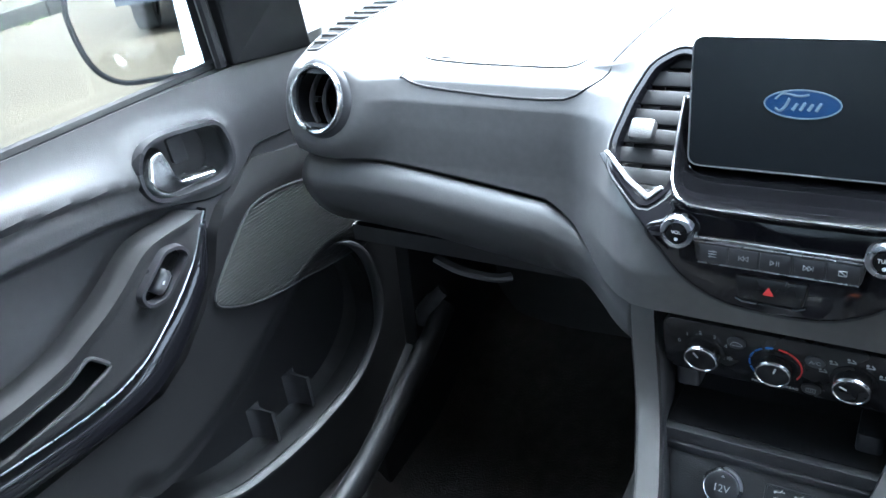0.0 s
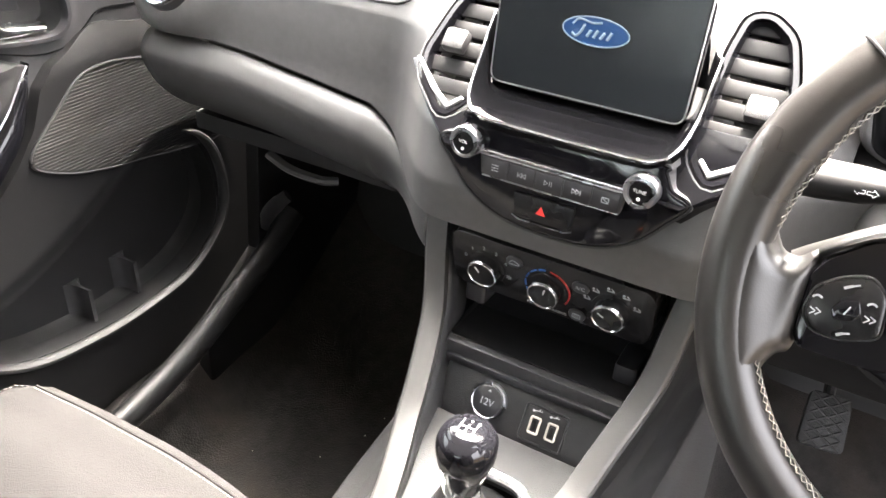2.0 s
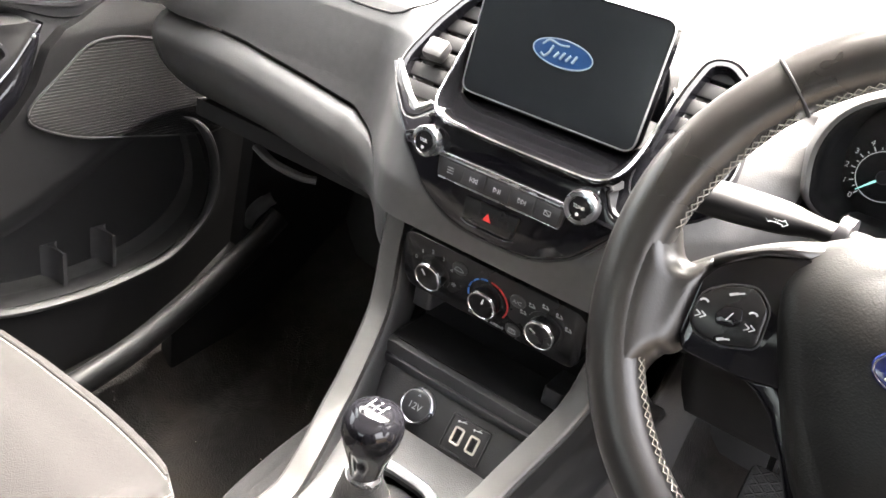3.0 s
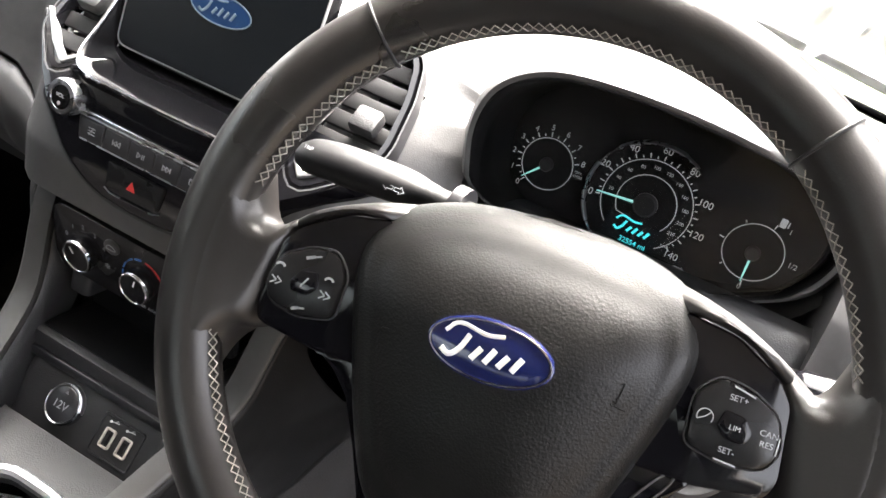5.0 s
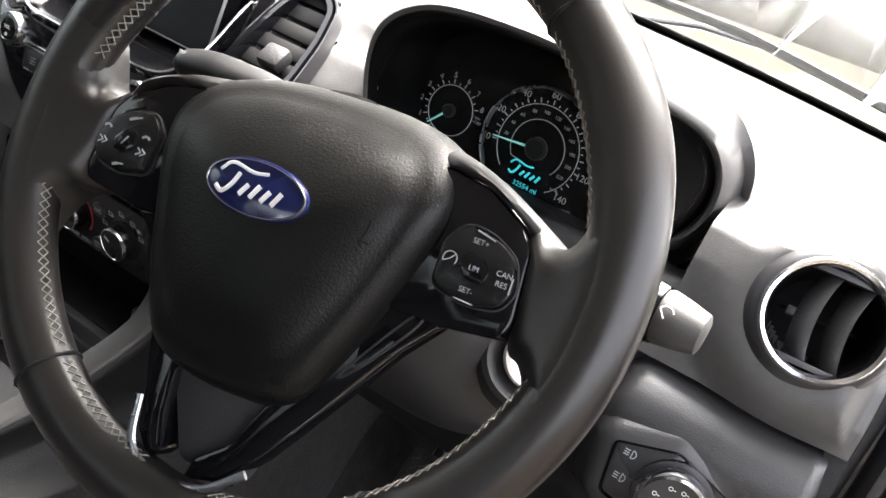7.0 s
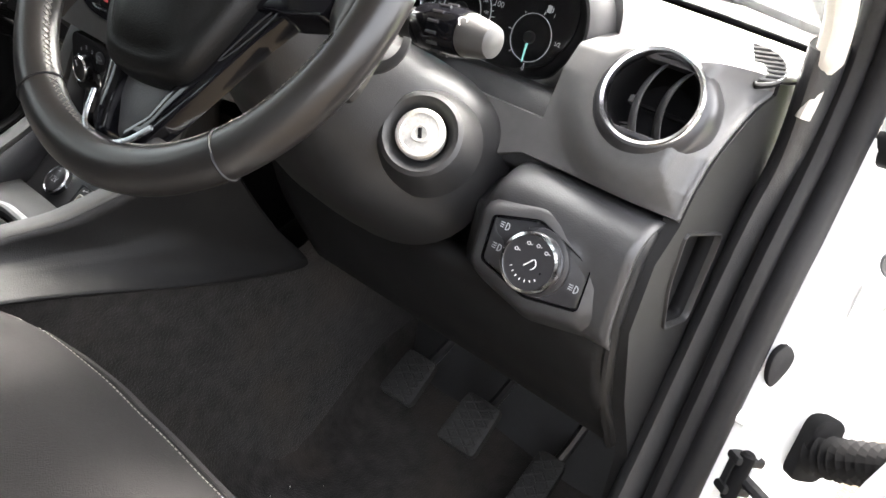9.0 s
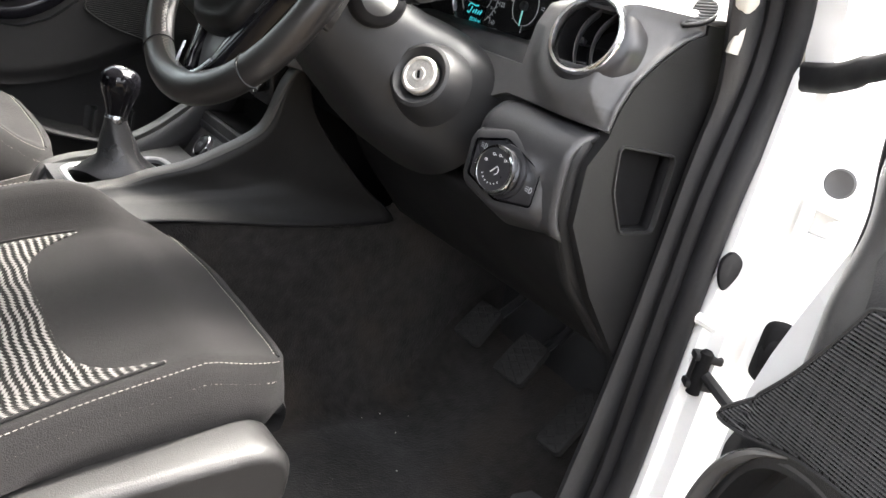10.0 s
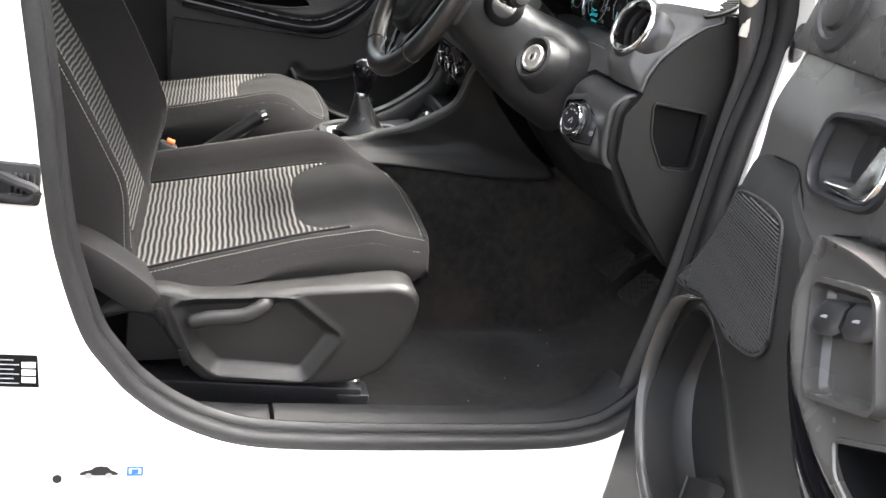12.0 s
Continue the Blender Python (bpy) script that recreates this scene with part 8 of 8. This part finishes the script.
    def arm_w(p):
        d_in = far_from(p, INN, False)
        d_si = far_from(p, SI, False)
        w = 0.038 - 0.003 * ease(0.003, 0.012, d_in) + (0.010 if is_driver else 0.002) * np.exp(-((d_si - 0.014) / 0.012) ** 2)
        w -= 0.010 * (1 - np.clip(d_si / 0.016, 0, 1)) ** 2
        tip = ease(0.46, 0.40, p[:, 0])
        return w * (1 - 0.55 * tip)
    # one plastic on both doors; the closed door's shade is in its darker colour
    arm = part("armrest", relief(AR, arm_w, 0.006, m, [SW, CUP], 0.045), (M_ARM if is_driver else M_LOWTRIM), dr, "satin grey armrest", smooth=50)
    GB = GO + SI[::-1]

    def band_w(p):
        a, b = far_from(p, GO, False), far_from(p, SI, False)
        f = a / np.maximum(a + b, 1e-6)
        tip = 1 - 0.5 * ease(0.46, 0.40, p[:, 0])
        return tip * (0.031 - 0.007 * f + 0.007 * np.sin(np.pi * np.clip(f, 0, 1)))
    part("armrest_band", relief(GB, band_w, 0.005, m, (), 0.03), M_GLOSS, arm, "gloss black armrest band", smooth=60)
    SIA = np.array(SI)
    part("armrest_line", sweep([at(p[0], p[1], q) for p, q in zip(SI, arm_w(SIA) + 0.0006)], 0.0017, 6), M_SILVER, arm, "thin bright line")
    wm = 0.036
    # switch plate and rims follow: black or dark where the door is shaded
    sw_ = part("switch_plate", cup([[at(*p, wm + 0.006) for p in SW], [at(*p, wm - 0.004) for p in grow(SW, -0.002)], [at(*p, wm - 0.010) for p in grow(SW, -0.006)]]), M_ARM if is_driver else M_BLACK, arm, "window switch plate", smooth=50)
    part("switch_rim", ring_frame(grow(SW, 0.006), 0.008, wm - 0.006, wm + 0.0085, m, 0.7), M_ARM if is_driver else M_SATIN, sw_)
    if is_driver:
        sws = [shift(m, 0.509, 0.9235, wm) @ Matrix.Rotation(radians(22), 4, "Z"), shift(m, 0.553, 0.941, wm) @ Matrix.Rotation(radians(22), 4, "Z")]
        wd, hg = 0.042, 0.030
    else:
        sws = [shift(m, 0.514, 0.9150, wm) @ Matrix.Rotation(radians(-40), 4, "Z")]
        wd, hg = 0.030, 0.018
    for sm_ in sws:
        secs_ = []
        for i in range(9):
            x = -wd / 2 + wd * i / 8
            k = 1 - 0.25 * (abs(x) / (wd / 2)) ** 6
            secs_.append([sm_ @ Vector((x, yy * k, zz * k - 0.004)) for yy, zz in ((-hg / 2, -0.004), (-hg / 2, 0.010), (-hg * 0.30, 0.013), (0, 0.011), (hg * 0.30, 0.009), (hg / 2, 0.004), (hg / 2, -0.004))])
        rk = part("window_switch", loft(secs_), M_SATIN, sw_, "rocker window switch", smooth=40)
        part("switch_symbol", prism([(-0.005, -0.0012), (0.004, -0.0014), (0.006, 0.0012), (0.001, 0.0014), (-0.004, 0.0004)] if is_driver else [(-0.0025, -0.0012), (0.0025, -0.0012), (0.0028, 0.0012), (-0.001, 0.0012)], 0.0072, 0.0078, sm_), M_GREYMARK, rk)
    part("pull_cup", cup([[at(*p, 0.036) for p in CUP], [at(*p, 0.010) for p in grow(CUP, -0.001)], [at(*p, -0.020) for p in grow(CUP, -0.004)]]), M_BLACK, arm, "dark pull cup", smooth=50)
    part("pull_rim", sweep([at(p[0], p[1], q) for p, q in zip(CUP, arm_w(np.array(CUP)))], 0.0028, 8, True), (M_ARM if is_driver else M_DARK), arm)
    return dr


M_DD = Matrix(((0.961, 0, -0.276, 0.787), (-0.276, 0, -0.961, 0.336), (0, 1, 0, 0), (0, 0, 0, 1)))   # opened about 74 degrees
door(M_DD, True)
M_PD = Matrix(((0, 0, 1, -0.700), (-1, 0, 0, 0.55), (0, 1, 0, 0), (0, 0, 0, 1)))
door(M_PD, False)

# ---- small things by the passenger's door ----
lever = thing("bonnet_release", (-0.60, 0.455, 0.62), "grey bonnet release lever in the footwell", "release lever")
part("grip", sweep(smooth_line([(-0.612, 0.452, 0.600), (-0.600, 0.448, 0.628), (-0.578, 0.446, 0.655), (-0.556, 0.452, 0.678)], 4), [0.010] * 3 + [0.013] * 7 + [0.011] * 3, 10, up=(0, 1, 0), flat=0.5), M_TRIM, lever)
psill = thing("sill_trim", (-0.62, 0.1, 0.42), "black plastic sill trim by the passenger's door", "sill trim")
part("sill_roll", sweep(smooth_line([(-0.605, 0.52, 0.60), (-0.608, 0.44, 0.545), (-0.61, 0.334, 0.495), (-0.61, 0.2, 0.445), (-0.612, 0.0, 0.415), (-0.615, -0.4, 0.405)], 5), 0.024, 12, up=(1, 0, 0), flat=0.8), M_LOWTRIM, psill)
part("kick_board", prism([(0.30, 0.27), (0.80, 0.27), (0.80, 0.84), (0.46, 0.80), (0.44, 0.56), (0.30, 0.47)], -0.64, -0.615, F_SIDE, 0.005), M_FLANK, psill)

# ---- passenger's outside mirror ----
mirror = thing("door_mirror", (-0.97, 0.40, 1.04), "black framed outside mirror of the passenger's side", "door mirror")
MO = smooth_line([(-0.137, -0.018), (-0.120, -0.062), (-0.085, -0.083), (-0.04, -0.083), (0.03, -0.076), (0.075, -0.058), (0.098, -0.022), (0.112, 0.03), (0.105, 0.075), (0.03, 0.088), (-0.10, 0.085), (-0.138, 0.04)], 4, True)
F_M = frm((-0.965, 0.380, 1.123), (0.930, 0.367, 0), (0, 0.03, 1))
part("shell", prism(grow(MO, 0.010), -0.075, 0.004, F_M, 0.006), M_SATIN, mirror, "black mirror shell")
part("frame", ring_frame(grow(MO, 0.010), 0.011, -0.004, 0.010, F_M, 0.6), M_RUBBER, mirror)
part("mirror_glass", prism(MO, 0.002, 0.0055, F_M), M_MIRROR, mirror, "silvered mirror glass")
part("stem", sweep(smooth_line([(-0.745, 0.43, 1.105), (-0.80, 0.42, 1.100), (-0.86, 0.425, 1.095), (-0.92, 0.43, 1.09)], 4), 0.030, 12, flat=0.8), M_SATIN, mirror)
pane = part("window_pane", prism(P_WIN, -0.772, -0.768, F_SIDE), M_SIDEGLASS, shell, "lightly tinted side window")
pane.visible_shadow = False

# ---- what the mirror shows: a parked dark car and a sign stand ----
M_NAVY = mat("dark_car_paint", (0.02, 0.022, 0.028), 0.25, coat=0.5, var=(0.5, 0.05, 0.02))
M_SIGN = mat("pale_sign_board", (0.42, 0.47, 0.52), 0.5, var=(0.4, 0.06, 0.02))
M_TYRE = mat("tyre_rubber", (0.02, 0.02, 0.02), 0.85, grain=(0.006, 0.6))
pc = thing("parked_car", (-1.5, -9.2, 0), "dark car parked in the yard behind", "car")
prof = smooth_line([(-2.0, 0.35), (-2.05, 0.80), (-1.80, 1.05), (-1.30, 1.45), (-0.2, 1.55), (0.55, 1.45), (1.05, 1.05), (1.85, 0.92), (2.02, 0.70), (2.0, 0.35)], 4)
F_PC = frm((-1.5, -9.2, 0), (0, 1, 0), (0, 0, 1))
part("body", prism(prof, -0.85, 0.85, F_PC, 0.06, 3), M_NAVY, pc)
for y in (-1.25, 1.25):
    for x in (-0.78, 0.70):
        F_WH = frm((-1.5 + x, -9.2 + y, 0.33), (0, 1, 0), (0, 0, 1))
        ty = part("wheel", lathe([(0.20, 0.0), (0.32, 0.0), (0.33, 0.04), (0.33, 0.18), (0.32, 0.215), (0.20, 0.215)], F_WH, 28), M_TYRE, pc, "road wheel with black tyre")
        part("rim", lathe([(0.21, 0.02), (0.20, 0.19), (0.17, 0.20), (0.05, 0.215), (0.0, 0.215)], F_WH, 20), M_SILVER, ty)
sign = thing("sign_stand", (-1.30, -5.3, 0), "pale blue-grey sign stand on a flat foot", "sign stand")
part("board", box(0.55, 0.06, 1.6, Matrix.Translation((-1.30, -5.3, 0.86)), 0.01), M_SIGN, sign)
part("foot", box(0.75, 0.5, 0.06, Matrix.Translation((-1.30, -5.3, 0.03)), 0.015), M_SIGN, sign)

# ---- hinge side of the driver's door: check arm, harness boot, hinge ----
chk = thing("door_check", (0.757, 0.465, 0.735), "black door check arm between pillar and door", "door check")
part("bracket", box(0.028, 0.022, 0.040, Matrix.Translation((0.758, 0.452, 0.740)) @ Matrix.Rotation(0.9, 4, "Z"), 0.004), M_RUBBER, chk)
part("clevis", box(0.034, 0.020, 0.010, Matrix.Translation((0.764, 0.447, 0.757)) @ Matrix.Rotation(0.9, 4, "Z"), 0.003), M_RUBBER, chk)
part("clevis", box(0.034, 0.020, 0.010, Matrix.Translation((0.764, 0.447, 0.722)) @ Matrix.Rotation(0.9, 4, "Z"), 0.003), M_RUBBER, chk)
part("pin", lathe([(0.008, -0.026), (0.008, 0.026), (0.005, 0.029), (0, 0.029)], Matrix.Translation((0.766, 0.440, 0.738)), 14), M_BLACK, chk)
part("arm", sweep([(0.768, 0.445, 0.738), (0.81, 0.428, 0.732), (0.87, 0.405, 0.724)], 0.0075, 8, flat=0.8), M_RUBBER, chk)
harness = thing("cable_boot", (0.81, 0.50, 0.78), "corrugated black rubber cable boot between pillar and door", "cable boot")
hp = smooth_line([(0.812, 0.498, 0.778), (0.836, 0.486, 0.790), (0.862, 0.468, 0.808), (0.886, 0.446, 0.826), (0.904, 0.424, 0.842)], 6)
part("bellows", sweep(hp, [0.0170 + 0.0052 * math.cos(i * math.pi) for i in range(len(hp))], 16), M_BLACK, harness, smooth=10)
part("flange", prism(arc_round([(-0.020, -0.037), (0.020, -0.037), (0.020, 0.037), (-0.020, 0.037)], 0.014), -0.006, 0.010, frm((0.808, 0.503, 0.781), (0.6, 0.8, 0), (0, 0, 1)), 0.005), M_BLACK, harness)
hinge = thing("hinge_assembly", (0.80, 0.48, 0.93), "white painted steel door hinge", "door hinge")
part("leaf", box(0.050, 0.006, 0.040, Matrix.Translation((0.805, 0.5055, 0.938)) @ Matrix.Rotation(0.22, 4, "Z"), 0.002), M_WHITE, hinge)
for z_ in (0.921, 0.956):
    part("ear", prism(arc_round([(0.780, 0.506), (0.786, 0.478), (0.835, 0.470), (0.838, 0.512)], 0.006), z_ - 0.003, z_ + 0.003, F_TOP, 0.001), M_WHITE, hinge)
part("knuckle", lathe([(0.007, -0.024), (0.007, 0.022), (0.009, 0.023), (0.009, 0.028), (0, 0.028)], Matrix.Translation((0.790, 0.485, 0.938)), 16), M_WHITE, hinge)
part("bolt", lathe([(0.010, 0.0), (0.010, 0.004), (0.007, 0.005), (0.007, 0.011), (0.0, 0.011)], frm((0.815, 0.504, 0.938), (0.975, 0.222, 0), (0, 0, 1)), 6), M_WHITE, hinge)
corner = thing("corner_seal", (0.80, 0.40, 1.08), "black rubber corner piece between pillar and door top", "corner seal")
part("rubber_tongue", sweep(smooth_line([(0.700, 0.462, 1.072), (0.742, 0.452, 1.078), (0.80, 0.412, 1.086), (0.850, 0.368, 1.100), (0.892, 0.336, 1.112)], 5), [0.016] * 6 + [0.0155] * 9 + [0.013] * 6, 12, up=(0.5, 0.6, 0), flat=0.55), M_RUBBER, corner)
part("end_block", box(0.030, 0.022, 0.046, Matrix.Translation((0.706, 0.452, 1.066)) @ Matrix.Rotation(0.4, 4, "Z"), 0.007), M_RUBBER, corner)
